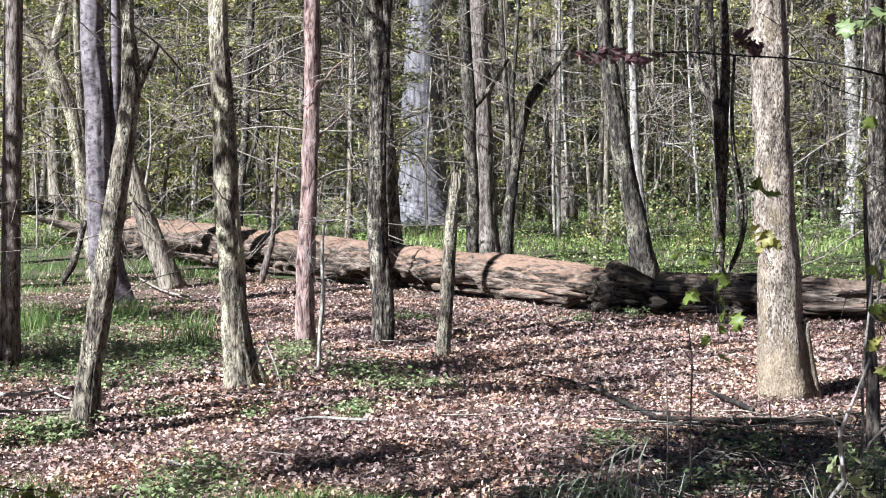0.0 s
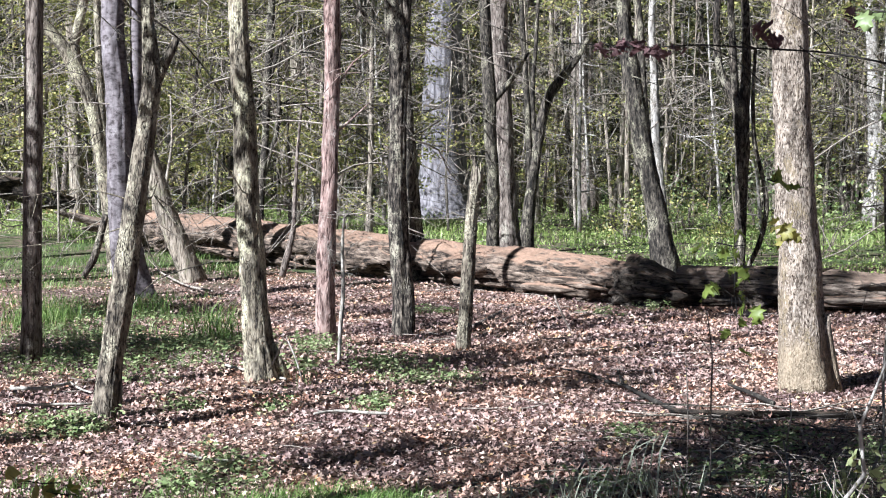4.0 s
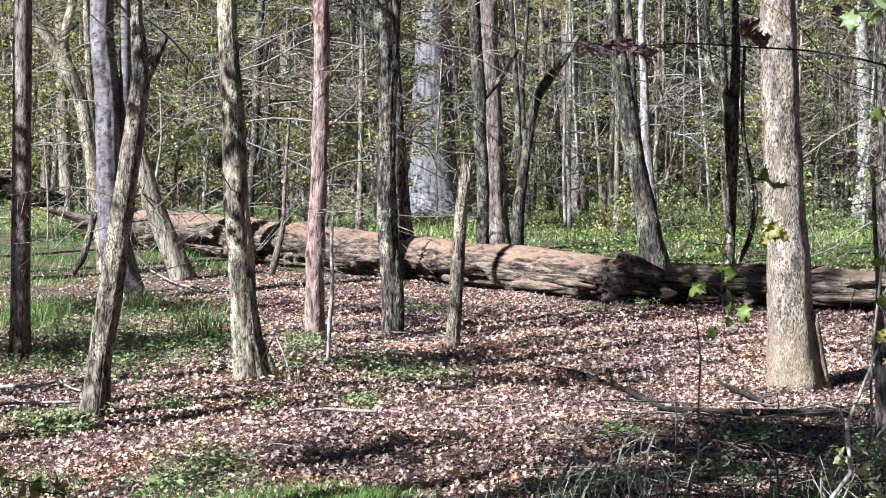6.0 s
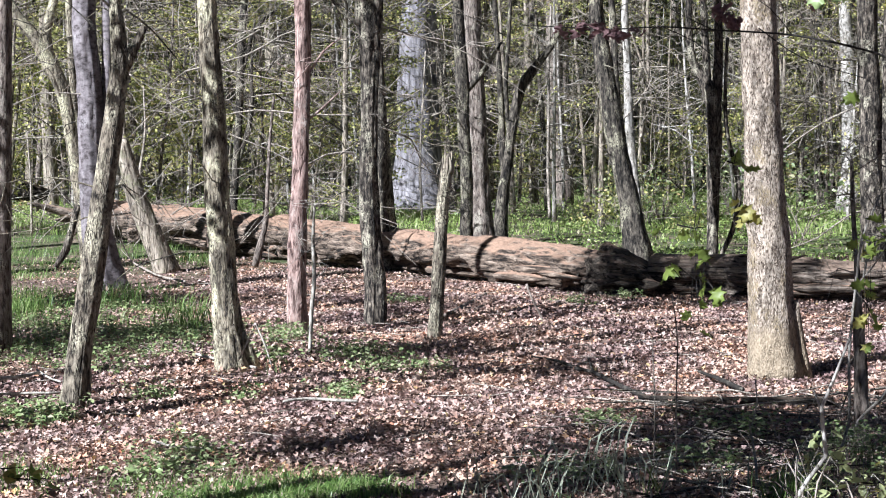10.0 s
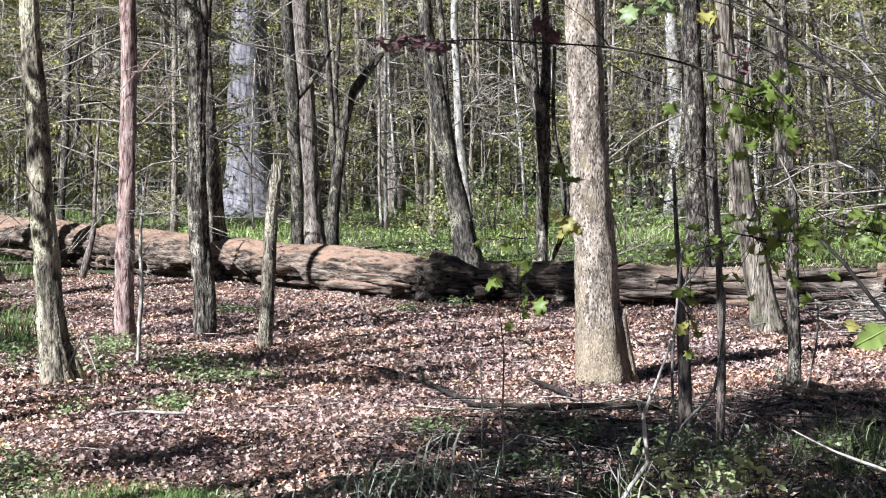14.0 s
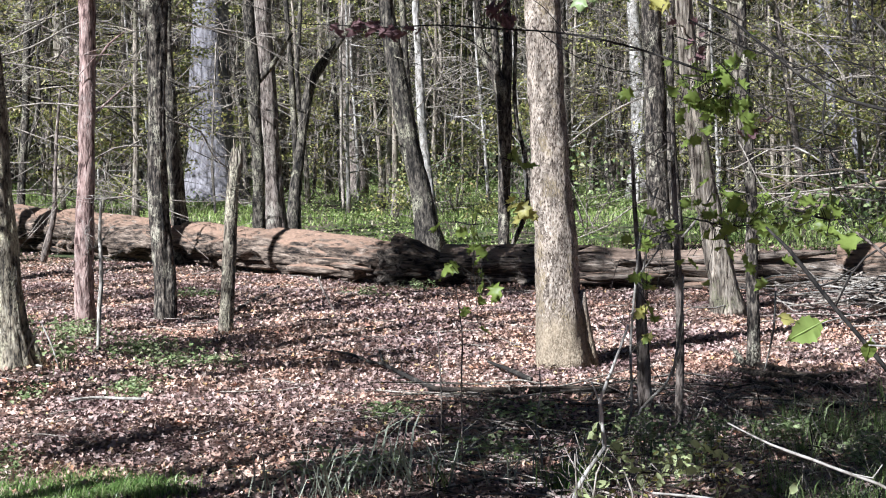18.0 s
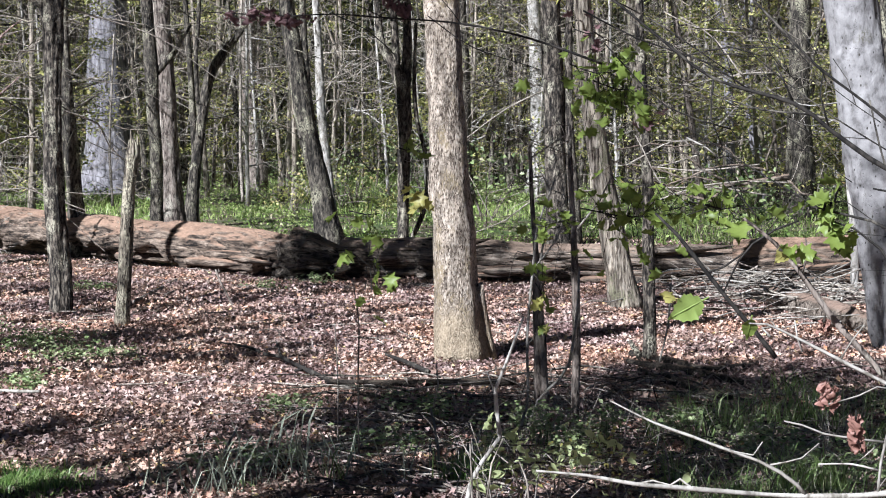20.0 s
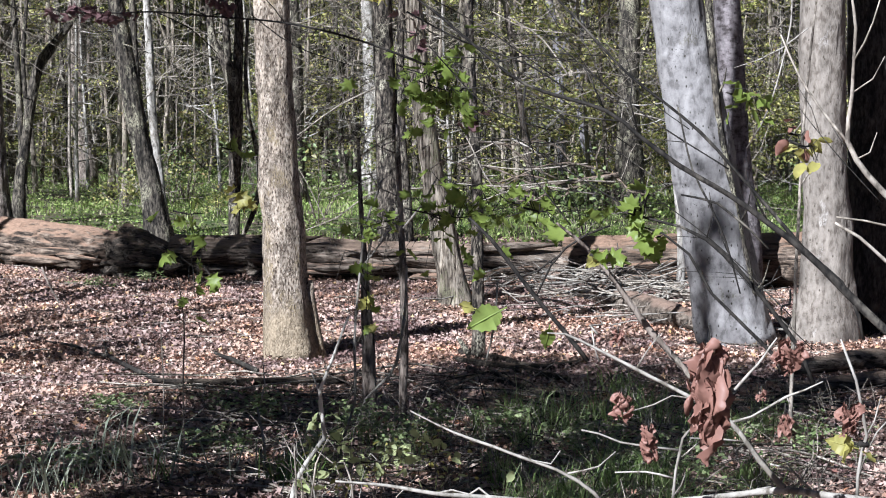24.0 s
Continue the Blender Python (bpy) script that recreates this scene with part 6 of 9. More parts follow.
def thicket_stalks():
    """Thin dead stalks, runners and arching stems that stand and cross in the shaded thicket."""
    rs = np.random.default_rng(64)
    bags = ([], [], [])
    x, y = sector(330, 9.4, 16, 10, 27, 65)
    for a, b in zip(x, y):
        h = rs.uniform(0.08, 0.5)
        d = rs.uniform(0, 6.3)
        ln = rs.uniform(0.1, 0.7)
        g = float(ground_z(a, b)) - 0.02
        dx, dy = math.cos(d) * ln, math.sin(d) * ln
        r = rs.uniform(0.002, 0.006)
        k = rs.normal(0, 0.05, (2, 2))
        tip = h * (rs.uniform(0.5, 1.1) if rs.random() < 0.6 else rs.uniform(0.0, 0.4))
        bag = bags[rs.choice(3, p=(0.55, 0.3, 0.15))]
        bag.append(tube([(a, b, g, r), (a + dx * 0.3 + k[0, 0], b + dy * 0.3 + k[0, 1], g + h * 0.55, r), (a + dx * 0.65 + k[1, 0], b + dy * 0.65 + k[1, 1], g + h * 0.85, r * 0.8), (a + dx, b + dy, g + tip, r * 0.4)], 4, 0.1, cap=False))
        for z2 in range(rs.integers(0, 4)):
            u = rs.uniform(0.3, 0.8)
            p0 = np.array([a + dx * u, b + dy * u, g + h * (0.55 + 0.3 * u)])
            e = p0 + rs.normal(0, 0.12, 3)
            bag.append(tube([(*p0, r * 0.6), (*((p0 + e) / 2 + rs.normal(0, 0.02, 3)), r * 0.5), (*e, r * 0.25)], 3, 0.1, cap=False))
    # fallen sticks lying criss-cross under the stalks
    x, y = sector(300, 11, 17.5, 6, 27, 66)
    for a, b in zip(x, y):
        d, ln, g, r = rs.uniform(0, 6.3), rs.uniform(0.2, 0.8), float(ground_z(a, b)) + 0.03, rs.uniform(0.004, 0.011)
        dx, dy = math.cos(d) * ln, math.sin(d) * ln
        bags[rs.choice(3)].append(tube([(a - dx, b - dy, g, r), (a + rs.normal(0, 0.05), b + rs.normal(0, 0.05), g + rs.uniform(0.0, 0.08), r), (a + dx, b + dy, g + rs.uniform(0, 0.12), r * 0.5)], 4, 0.15, cap=False))
    tagged(part("dead_stalks", merged(bags[0]), twig_grey), "thin pale dead stalks in the shaded thicket", "stalks", kind="stuff")
    tagged(part("brown_stalks", merged(bags[1]), bark_brown), "thin brown stalks in the shaded thicket", "stalks", kind="stuff")
    tagged(part("dark_stalks", merged(bags[2]), bark_dark_shaded), "thin dark stalks in the shaded thicket", "stalks", kind="stuff")


thicket_stalks()


def backdrop():
    """A wall of distant forest all round, far behind everything; its near-black colours hold the shade."""
    m, n, l, b = nodes_of("distant_forest_shade", 1.0)
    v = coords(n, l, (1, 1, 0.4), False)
    # deep shade between far trees is put into these colours
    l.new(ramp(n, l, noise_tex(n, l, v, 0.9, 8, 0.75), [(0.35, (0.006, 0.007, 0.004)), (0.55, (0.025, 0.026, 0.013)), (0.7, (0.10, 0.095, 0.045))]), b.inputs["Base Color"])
    an = np.linspace(0, 2 * np.pi, 180, endpoint=False)
    rs = np.random.default_rng(4)
    rows = []
    for q, zz in enumerate((-1, 6, 13, 19)):
        r = 175 + 4 * rs.random(180)
        rows.append(np.stack([r * np.cos(an), r * np.sin(an), np.full(180, zz) + (rs.random(180) * 5 if q == 3 else 0)], 1))
    f = [(q * 180 + j, q * 180 + (j + 1) % 180, (q + 1) * 180 + (j + 1) % 180, (q + 1) * 180 + j) for q in range(3) for j in range(180)]
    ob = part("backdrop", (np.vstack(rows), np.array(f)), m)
    tagged(ob, "wall of distant forest with its shade put into the colour", "forest", kind="structure")


backdrop()


# ---- fallen branches and sticks ----
def stick(name, pts, material, label, twigs=(), sides=8, step=0.1, category="branch", ridge=0.05):
    """A fallen or hanging branch along rows of (x, y, z, r), with its side twigs as parts."""
    x, y, z = pts[0][:3]
    thing = new(name)
    thing.location = (x, y, z)
    off = np.array([x, y, z, 0])
    part("shaft", tube(np.array(pts) - off, sides, step, ridge, seed=len(pts), rough=0.13), material, thing)
    for tw in twigs:
        part("twig", tube(np.array(tw) - off, 6, step, ridge, rough=0.13), material, thing)
    return tagged(thing, label, category)


stick("fallen_branch", [(1.036, 20.130, 0.043, 0.0090), (1.298, 19.634, 0.048, 0.0146), (1.450, 18.920, 0.051, 0.0169), (1.573, 18.714, 0.051, 0.0167), (1.748, 17.577, 0.056, 0.0209), (1.886, 16.874, 0.059, 0.0226)], twig_dark, "dark crooked fallen branch on sunlit leaves", twigs=[[(1.581, 18.825, 0.048, 0.0140), (1.634, 20.221, 0.043, 0.0090)], [(1.743, 17.761, 0.048, 0.0132), (1.628, 17.683, 0.046, 0.0105)], [(1.695, 17.873, 0.046, 0.0106), (1.759, 18.855, 0.040, 0.0056)]])
stick("fallen_pole", [(1.830, 16.812, 0.059, 0.0225), (2.537, 16.501, 0.067, 0.0296), (3.036, 16.490, 0.070, 0.0322), (3.488, 16.473, 0.070, 0.0323)], log_dark, "dark straight fallen stem in the shade")
stick("fallen_branch", [(2.627, 18.757, 0.048, 0.0140), (2.746, 18.001, 0.056, 0.0215), (2.831, 17.301, 0.059, 0.0233)], twig_dark, "short dark fallen branch by a scaly tree", twigs=[[(2.758, 18.083, 0.046, 0.0108), (2.727, 18.462, 0.043, 0.0083)]])
stick("pale_stick", [(-1.291, 16.447, 0.075, 0.0119), (-1.105, 16.614, 0.076, 0.0140), (-0.853, 16.514, 0.076, 0.0139), (-0.644, 16.460, 0.075, 0.0119)], twig_bleached, "pale dry stick on fallen leaves")
stick("pale_stick", [(-4.338, 18.124, 0.076, 0.0157), (-4.013, 18.119, 0.078, 0.0178), (-3.853, 18.521, 0.076, 0.0159)], twig_bleached, "pale dry stick on fallen leaves", twigs=[[(-3.921, 18.767, 0.073, 0.0115), (-3.663, 18.121, 0.073, 0.0111), (-3.501, 17.848, 0.071, 0.0088)]])
stick("pale_stick", [(-4.003, 16.926, 0.075, 0.0126), (-3.667, 17.007, 0.075, 0.0126), (-3.348, 17.062, 0.073, 0.0104)], twig_bleached, "pale dry stick on fallen leaves")
stick("pale_stick", [(-5.743, 35.548, 0.071, 0.0173), (-4.671, 31.830, 0.073, 0.0193), (-4.004, 30.360, 0.075, 0.0220)], twig_grey, "pale branch lying below a leaning stump")
stick("pale_stick", [(-2.540, 20.149, 0.073, 0.0121), (-2.242, 19.638, 0.075, 0.0142), (-1.764, 18.893, 0.075, 0.0136)], twig_bleached, "pale dry stick at the foot of a mossy tree")
stick("broken_shoot", [(-1.892, 18.503, 0.203, 0.0066), (-1.794, 18.513, 0.413, 0.0099), (-1.728, 18.520, 0.534, 0.0099), (-1.646, 18.527, 0.357, 0.0099), (-1.564, 18.534, 0.090, 0.0083)], twig_bleached, "bent pale broken shoot by a mossy tree")
stick("pale_stick", [(-2.108, 14.325, 0.075, 0.0104), (-1.896, 14.020, 0.075, 0.0101), (-1.703, 13.983, 0.073, 0.0085)], twig_bleached, "pale dry stick on fallen leaves")
stick("fallen_stick", [(0.120, 24.673, 0.054, 0.0256), (0.441, 26.306, 0.056, 0.0312), (0.737, 28.065, 0.051, 0.0250)], bark_brown, "thin fallen stick before the log")
stick("fallen_stick", [(0.546, 25.710, 0.048, 0.0191), (0.848, 26.827, 0.051, 0.0239), (1.189, 27.334, 0.048, 0.0203)], bark_brown, "thin fallen stick before the log")
stick("bent_seedling", [(1.437, 23.957, -0.089, 0.0142), (1.329, 23.963, 0.125, 0.0142), (1.221, 23.969, 0.338, 0.0142), (1.149, 23.972, 0.516, 0.0107)], bark_brown, "thin bent bare seedling")
stick("small_log", [(7.548, 16.254, 0.094, 0.0581), (7.946, 16.256, 0.115, 0.0800), (8.444, 16.451, 0.120, 0.0872), (9.167, 16.704, 0.126, 0.0954)], log_grey, "grey fallen trunk beside a massive tree", sides=14)
stick("small_log", [(7.022, 14.902, 0.099, 0.0582), (7.467, 15.014, 0.110, 0.0691), (7.885, 15.106, 0.115, 0.0753), (8.518, 15.274, 0.115, 0.0772)], log_grey, "second grey fallen trunk lying on leaves", sides=14)
stick("half_buried_log", [(8.275, 23.864, 0.115, 0.1120), (8.128, 22.125, 0.147, 0.1462), (8.116, 20.735, 0.147, 0.1381), (8.201, 19.900, 0.115, 0.0953)], log_tan, "pale half-buried log among heaped sticks", sides=14)
stick("rotting_branch", [(4.841, 17.736, 0.059, 0.0244), (5.021, 17.163, 0.072, 0.0370), (5.276, 16.723, 0.070, 0.0337), (5.464, 16.123, 0.062, 0.0251)], log_dark, "dark rotting branch in the thicket shade", twigs=[[(4.935, 16.851, 0.062, 0.0259), (4.913, 15.682, 0.067, 0.0291), (5.068, 15.207, 0.062, 0.0237)], [(4.781, 17.086, 0.062, 0.0262), (4.829, 16.099, 0.062, 0.0248)]], sides=12)
stick("rotting_branch", [(5.022, 18.309, 0.062, 0.0281), (5.191, 17.506, 0.075, 0.0405), (5.403, 16.951, 0.072, 0.0368), (5.974, 17.220, 0.067, 0.0323)], log_dark, "dark rotting branch in the thicket shade", sides=12)
stick("dark_far_log", [(-12.136, 48.505, 1.431, 0.2964), (-11.321, 48.701, 1.213, 0.2964), (-10.635, 48.856, 1.038, 0.2520), (-10.011, 48.988, 0.890, 0.1482)], log_dark, "dark fallen trunk behind the root end of the log", sides=14)
stick("bare_shoot", [(-6.085, 30.397, 0.308, 0.0368), (-5.927, 30.428, 0.577, 0.0643), (-5.820, 30.449, 0.939, 0.0551), (-5.730, 30.466, 1.300, 0.0459)], bark_dark, "dark bare stem leaning in grass")
stick("bent_shoot", [(-2.950, 30.859, 0.285, 0.0643), (-2.877, 30.866, 0.560, 0.0551), (-2.767, 30.876, 1.019, 0.0414), (-2.730, 30.880, 1.660, 0.0322), (-2.693, 30.883, 2.300, 0.0276), (-2.619, 30.889, 3.030, 0.0184)], bark_brown, "thin bent bare stem before the log")
stick("pale_shoot", [(-8.337, 39.121, 0.404, 0.0249), (-8.340, 39.121, 1.449, 0.0207), (-8.399, 39.108, 2.491, 0.0166)], twig_grey, "thin pale stem in grass")
stick("pale_shoot", [(-6.452, 41.501, 0.844, 0.0305), (-6.485, 41.496, 1.521, 0.0305), (-6.360, 41.516, 2.503, 0.0261), (-6.379, 41.513, 3.484, 0.0174)], twig_grey, "thin pale stem behind the log")
stick("pale_shoot", [(-0.337, 41.999, 0.531, 0.0305), (-0.390, 41.998, 1.776, 0.0261), (-0.331, 41.999, 3.018, 0.0218), (-0.259, 41.999, 4.256, 0.0174)], twig_grey, "thin pale stem behind the log")
stick("pale_shoot", [(2.638, 44.923, 0.476, 0.0420), (2.592, 44.925, 1.608, 0.0373), (2.611, 44.924, 2.804, 0.0373), (2.604, 44.925, 3.997, 0.0327), (2.662, 44.921, 5.450, 0.0280)], twig_grey, "thin pale stem in green grass")
rs = np.random.default_rng(171)
for q in range(170):
    x, y = 8.15 + rs.normal(0, 0.75), 22.9 + rs.normal(0, 1.5)
    a, ln, g = rs.uniform(0, 6.3), rs.uniform(0.25, 0.9), float(ground_z(x, y))
    d = np.array([math.cos(a), 0.7 * math.sin(a), 0.0]) * ln
    h = rs.uniform(0.05, 0.36) * math.exp(-((x - 8.15) ** 2 + 0.3 * (y - 22.9) ** 2))
    c = np.array([x, y, g + 0.07 + h])
    r = rs.uniform(0.006, 0.014)
    lift = np.array([0, 0, rs.uniform(-0.16, 0.16)])
    c[2] += abs(lift[2])
    stick("heaped_stick", [(*(c - d - lift), r), (*(c - d * 0.2 + rs.normal(0, 0.05, 3) * (1, 1, 0.2)), r), (*(c + d * 0.5 + rs.normal(0, 0.07, 3) * (1, 1, 0.3)), r * 0.8), (*(c + d + lift), r * 0.35)], (twig_pale, twig_grey, twig_pale, bark_brown)[q % 4], "thin dry stick in a heap before the broken log", sides=5, step=0.2)
stick("pale_branch", [(0.733, 2.553, 1.893, 0.0015), (0.801, 2.539, 1.887, 0.0023), (0.866, 2.524, 1.876, 0.0031), (0.928, 2.508, 1.872, 0.0035), (1.040, 2.475, 1.865, 0.0035), (1.135, 2.442, 1.866, 0.0039), (1.210, 2.413, 1.875, 0.0042), (1.270, 2.389, 1.885, 0.0046), (1.320, 2.367, 1.892, 0.0050), (1.359, 2.348, 1.888, 0.0054), (1.413, 2.322, 1.883, 0.0058), (1.485, 2.284, 1.873, 0.0062)], twig_pale, "bare pale branch reaching out over the thicket", twigs=[[(0.868, 2.524, 1.876, 0.0015), (0.890, 2.518, 1.881, 0.0015), (0.913, 2.512, 1.875, 0.0015), (0.926, 2.509, 1.884, 0.0019), (0.940, 2.505, 1.873, 0.0015), (0.951, 2.502, 1.864, 0.0008)], [(0.833, 2.532, 1.991, 0.0008), (0.890, 2.518, 1.962, 0.0019), (0.942, 2.504, 1.943, 0.0023), (0.986, 2.492, 1.926, 0.0023), (1.028, 2.479, 1.911, 0.0023), (1.054, 2.470, 1.897, 0.0027), (1.077, 2.463, 1.880, 0.0027), (1.088, 2.459, 1.867, 0.0031)], [(0.987, 2.491, 1.925, 0.0012), (1.021, 2.481, 1.919, 0.0012), (1.033, 2.477, 1.938, 0.0008)], [(1.043, 2.474, 1.906, 0.0015), (1.083, 2.460, 1.917, 0.0012), (1.105, 2.453, 1.938, 0.0008)], [(1.014, 2.483, 2.100, 0.0008), (1.037, 2.476, 2.099, 0.0015), (1.089, 2.459, 2.074, 0.0023), (1.145, 2.438, 2.044, 0.0027), (1.203, 2.416, 2.013, 0.0031), (1.250, 2.397, 1.982, 0.0035), (1.285, 2.382, 1.932, 0.0039), (1.309, 2.371, 1.902, 0.0042), (1.320, 2.367, 1.892, 0.0042)], [(1.131, 2.444, 2.054, 0.0015), (1.143, 2.439, 2.077, 0.0012), (1.159, 2.433, 2.101, 0.0008)], [(1.114, 2.450, 1.991, 0.0008), (1.153, 2.436, 2.004, 0.0012), (1.176, 2.427, 2.017, 0.0012), (1.203, 2.416, 2.013, 0.0015)], [(1.060, 2.468, 1.967, 0.0008), (1.083, 2.461, 1.962, 0.0015), (1.111, 2.451, 1.951, 0.0015), (1.149, 2.437, 1.946, 0.0015), (1.185, 2.423, 1.942, 0.0019)], [(1.178, 2.426, 1.861, 0.0023), (1.182, 2.425, 1.912, 0.0023), (1.187, 2.423, 1.942, 0.0023), (1.190, 2.421, 1.959, 0.0019), (1.209, 2.414, 1.984, 0.0012)], [(1.104, 2.453, 1.909, 0.0008), (1.143, 2.439, 1.911, 0.0015), (1.161, 2.433, 1.908, 0.0015), (1.179, 2.426, 1.903, 0.0019)], [(1.250, 2.397, 1.982, 0.0019), (1.275, 2.386, 1.991, 0.0019), (1.318, 2.368, 2.020, 0.0019), (1.340, 2.357, 2.030, 0.0015), (1.361, 2.347, 2.042, 0.0008)], [(1.318, 2.368, 2.020, 0.0012), (1.322, 2.366, 2.010, 0.0008)], [(1.254, 2.395, 2.027, 0.0023), (1.268, 2.390, 2.045, 0.0023), (1.283, 2.383, 2.064, 0.0019), (1.296, 2.377, 2.086, 0.0015), (1.305, 2.373, 2.100, 0.0008)], [(1.199, 2.418, 1.959, 0.0008), (1.237, 2.402, 1.959, 0.0015), (1.265, 2.391, 1.957, 0.0012)], [(1.299, 2.376, 1.927, 0.0012), (1.318, 2.367, 1.923, 0.0012), (1.330, 2.362, 1.915, 0.0008)], [(1.314, 2.369, 1.937, 0.0008), (1.332, 2.361, 1.913, 0.0015), (1.353, 2.351, 1.889, 0.0019)], [(1.082, 2.461, 2.062, 0.0012), (1.076, 2.463, 2.081, 0.0012), (1.072, 2.464, 2.105, 0.0008)], [(1.178, 2.426, 1.877, 0.0012), (1.189, 2.422, 1.893, 0.0012), (1.194, 2.420, 1.909, 0.0004)], [(1.325, 2.364, 1.894, 0.0015), (1.337, 2.358, 1.905, 0.0012), (1.345, 2.355, 1.923, 0.0004)], [(1.256, 2.394, 1.883, 0.0015), (1.284, 2.383, 1.892, 0.0012), (1.301, 2.375, 1.896, 0.0012)]], step=0.02)
stick("pale_twig", [(1.390, 2.356, 2.098, 0.0008), (1.396, 2.352, 2.079, 0.0019), (1.409, 2.346, 2.043, 0.0023), (1.417, 2.342, 2.002, 0.0023), (1.423, 2.339, 1.968, 0.0023), (1.417, 2.342, 1.941, 0.0023), (1.414, 2.344, 1.914, 0.0023), (1.413, 2.344, 1.875, 0.0027)], twig_pale, "bare pale upright twig over the thicket", twigs=[[(1.415, 2.343, 1.914, 0.0016), (1.424, 2.339, 1.946, 0.0012), (1.435, 2.333, 1.973, 0.0012), (1.453, 2.324, 1.997, 0.0008)], [(1.423, 2.339, 1.968, 0.0012), (1.432, 2.335, 1.988, 0.0012), (1.439, 2.331, 2.023, 0.0008)]], step=0.02)
stick("climbing_vine", [(8.386, 18.704, -0.053, 0.0423), (8.322, 18.732, 0.548, 0.0393), (8.180, 18.793, 1.266, 0.0363), (8.049, 18.847, 1.982, 0.0363), (7.952, 18.887, 2.637, 0.0333), (7.887, 18.914, 3.290, 0.0333), (7.833, 18.935, 4.000, 0.0302)], bark_dark_shaded, "dark shaggy vine climbing the edge of a great smooth tree", twigs=[[(8.180, 18.793, 1.266, 0.0151), (8.264, 18.757, 1.447, 0.0121), (8.304, 18.740, 1.687, 0.0060)], [(8.049, 18.847, 1.982, 0.0151), (7.970, 18.880, 2.131, 0.0121), (7.924, 18.899, 2.309, 0.0060)], [(7.952, 18.887, 2.637, 0.0151), (8.016, 18.861, 2.756, 0.0121), (8.046, 18.849, 2.935, 0.0060)], [(8.322, 18.732, 0.548, 0.0181), (8.429, 18.686, 0.671, 0.0121), (8.489, 18.659, 0.912, 0.0060)], [(8.251, 18.762, 0.907, 0.0151), (8.151, 18.805, 1.025, 0.0121), (8.094, 18.829, 1.204, 0.0060)]], step=0.05, ridge=0.3, category="vine")
stick("grey_branch", [(2.174, 3.954, 2.688, 0.0026), (2.186, 3.948, 2.599, 0.0039), (2.183, 3.949, 2.524, 0.0039), (2.181, 3.950, 2.448, 0.0046), (2.174, 3.953, 2.346, 0.0059), (2.215, 3.933, 2.270, 0.0065), (2.252, 3.914, 2.226, 0.0072), (2.332, 3.872, 2.158, 0.0085)], twig_grey, "pale forked branch before a massive tree", twigs=[[(2.036, 4.018, 2.585, 0.0020), (2.072, 4.002, 2.498, 0.0026), (2.117, 3.981, 2.422, 0.0033), (2.174, 3.953, 2.344, 0.0046)], [(2.182, 3.950, 2.524, 0.0026), (2.204, 3.939, 2.568, 0.0026), (2.219, 3.931, 2.612, 0.0020), (2.235, 3.923, 2.675, 0.0020)], [(2.181, 3.950, 2.454, 0.0020), (2.222, 3.930, 2.486, 0.0020), (2.244, 3.919, 2.536, 0.0013)], [(2.197, 3.942, 2.308, 0.0020), (2.219, 3.931, 2.321, 0.0020), (2.232, 3.925, 2.366, 0.0013)], [(2.153, 3.964, 2.161, 0.0026), (2.201, 3.940, 2.130, 0.0039), (2.255, 3.913, 2.077, 0.0046), (2.313, 3.883, 2.024, 0.0052)], [(2.155, 3.963, 2.174, 0.0020), (2.211, 3.935, 2.167, 0.0026), (2.267, 3.907, 2.154, 0.0026)]], step=0.04)
stick("pale_shoot", [(6.058, 12.735, 0.033, 0.0166), (6.062, 12.733, 0.639, 0.0145), (6.069, 12.730, 0.887, 0.0145), (6.073, 12.728, 1.298, 0.0125), (6.086, 12.723, 1.627, 0.0125), (6.092, 12.720, 1.913, 0.0104), (6.111, 12.711, 2.442, 0.0104), (6.146, 12.695, 2.928, 0.0083), (6.182, 12.678, 3.330, 0.0062)], twig_grey, "thin pale upright stem beside a massive tree", twigs=[[(6.092, 12.720, 1.913, 0.0062), (6.176, 12.681, 2.057, 0.0062), (6.217, 12.661, 2.199, 0.0042)], [(6.112, 12.710, 2.401, 0.0062), (6.009, 12.757, 2.238, 0.0042), (5.926, 12.795, 2.188, 0.0021)]], step=0.1)
stick("bare_twig", [(3.777, 8.277, 2.261, 0.0027), (3.831, 8.254, 2.358, 0.0040), (3.883, 8.231, 2.502, 0.0040), (3.920, 8.215, 2.659, 0.0040), (3.952, 8.200, 2.841, 0.0040), (3.954, 8.199, 2.997, 0.0027)], twig_pale, "thin pale arching twig", twigs=[[(3.719, 8.302, 2.633, 0.0013), (3.826, 8.256, 2.672, 0.0027), (3.919, 8.215, 2.724, 0.0040), (4.023, 8.168, 2.815, 0.0027)]], step=0.06)
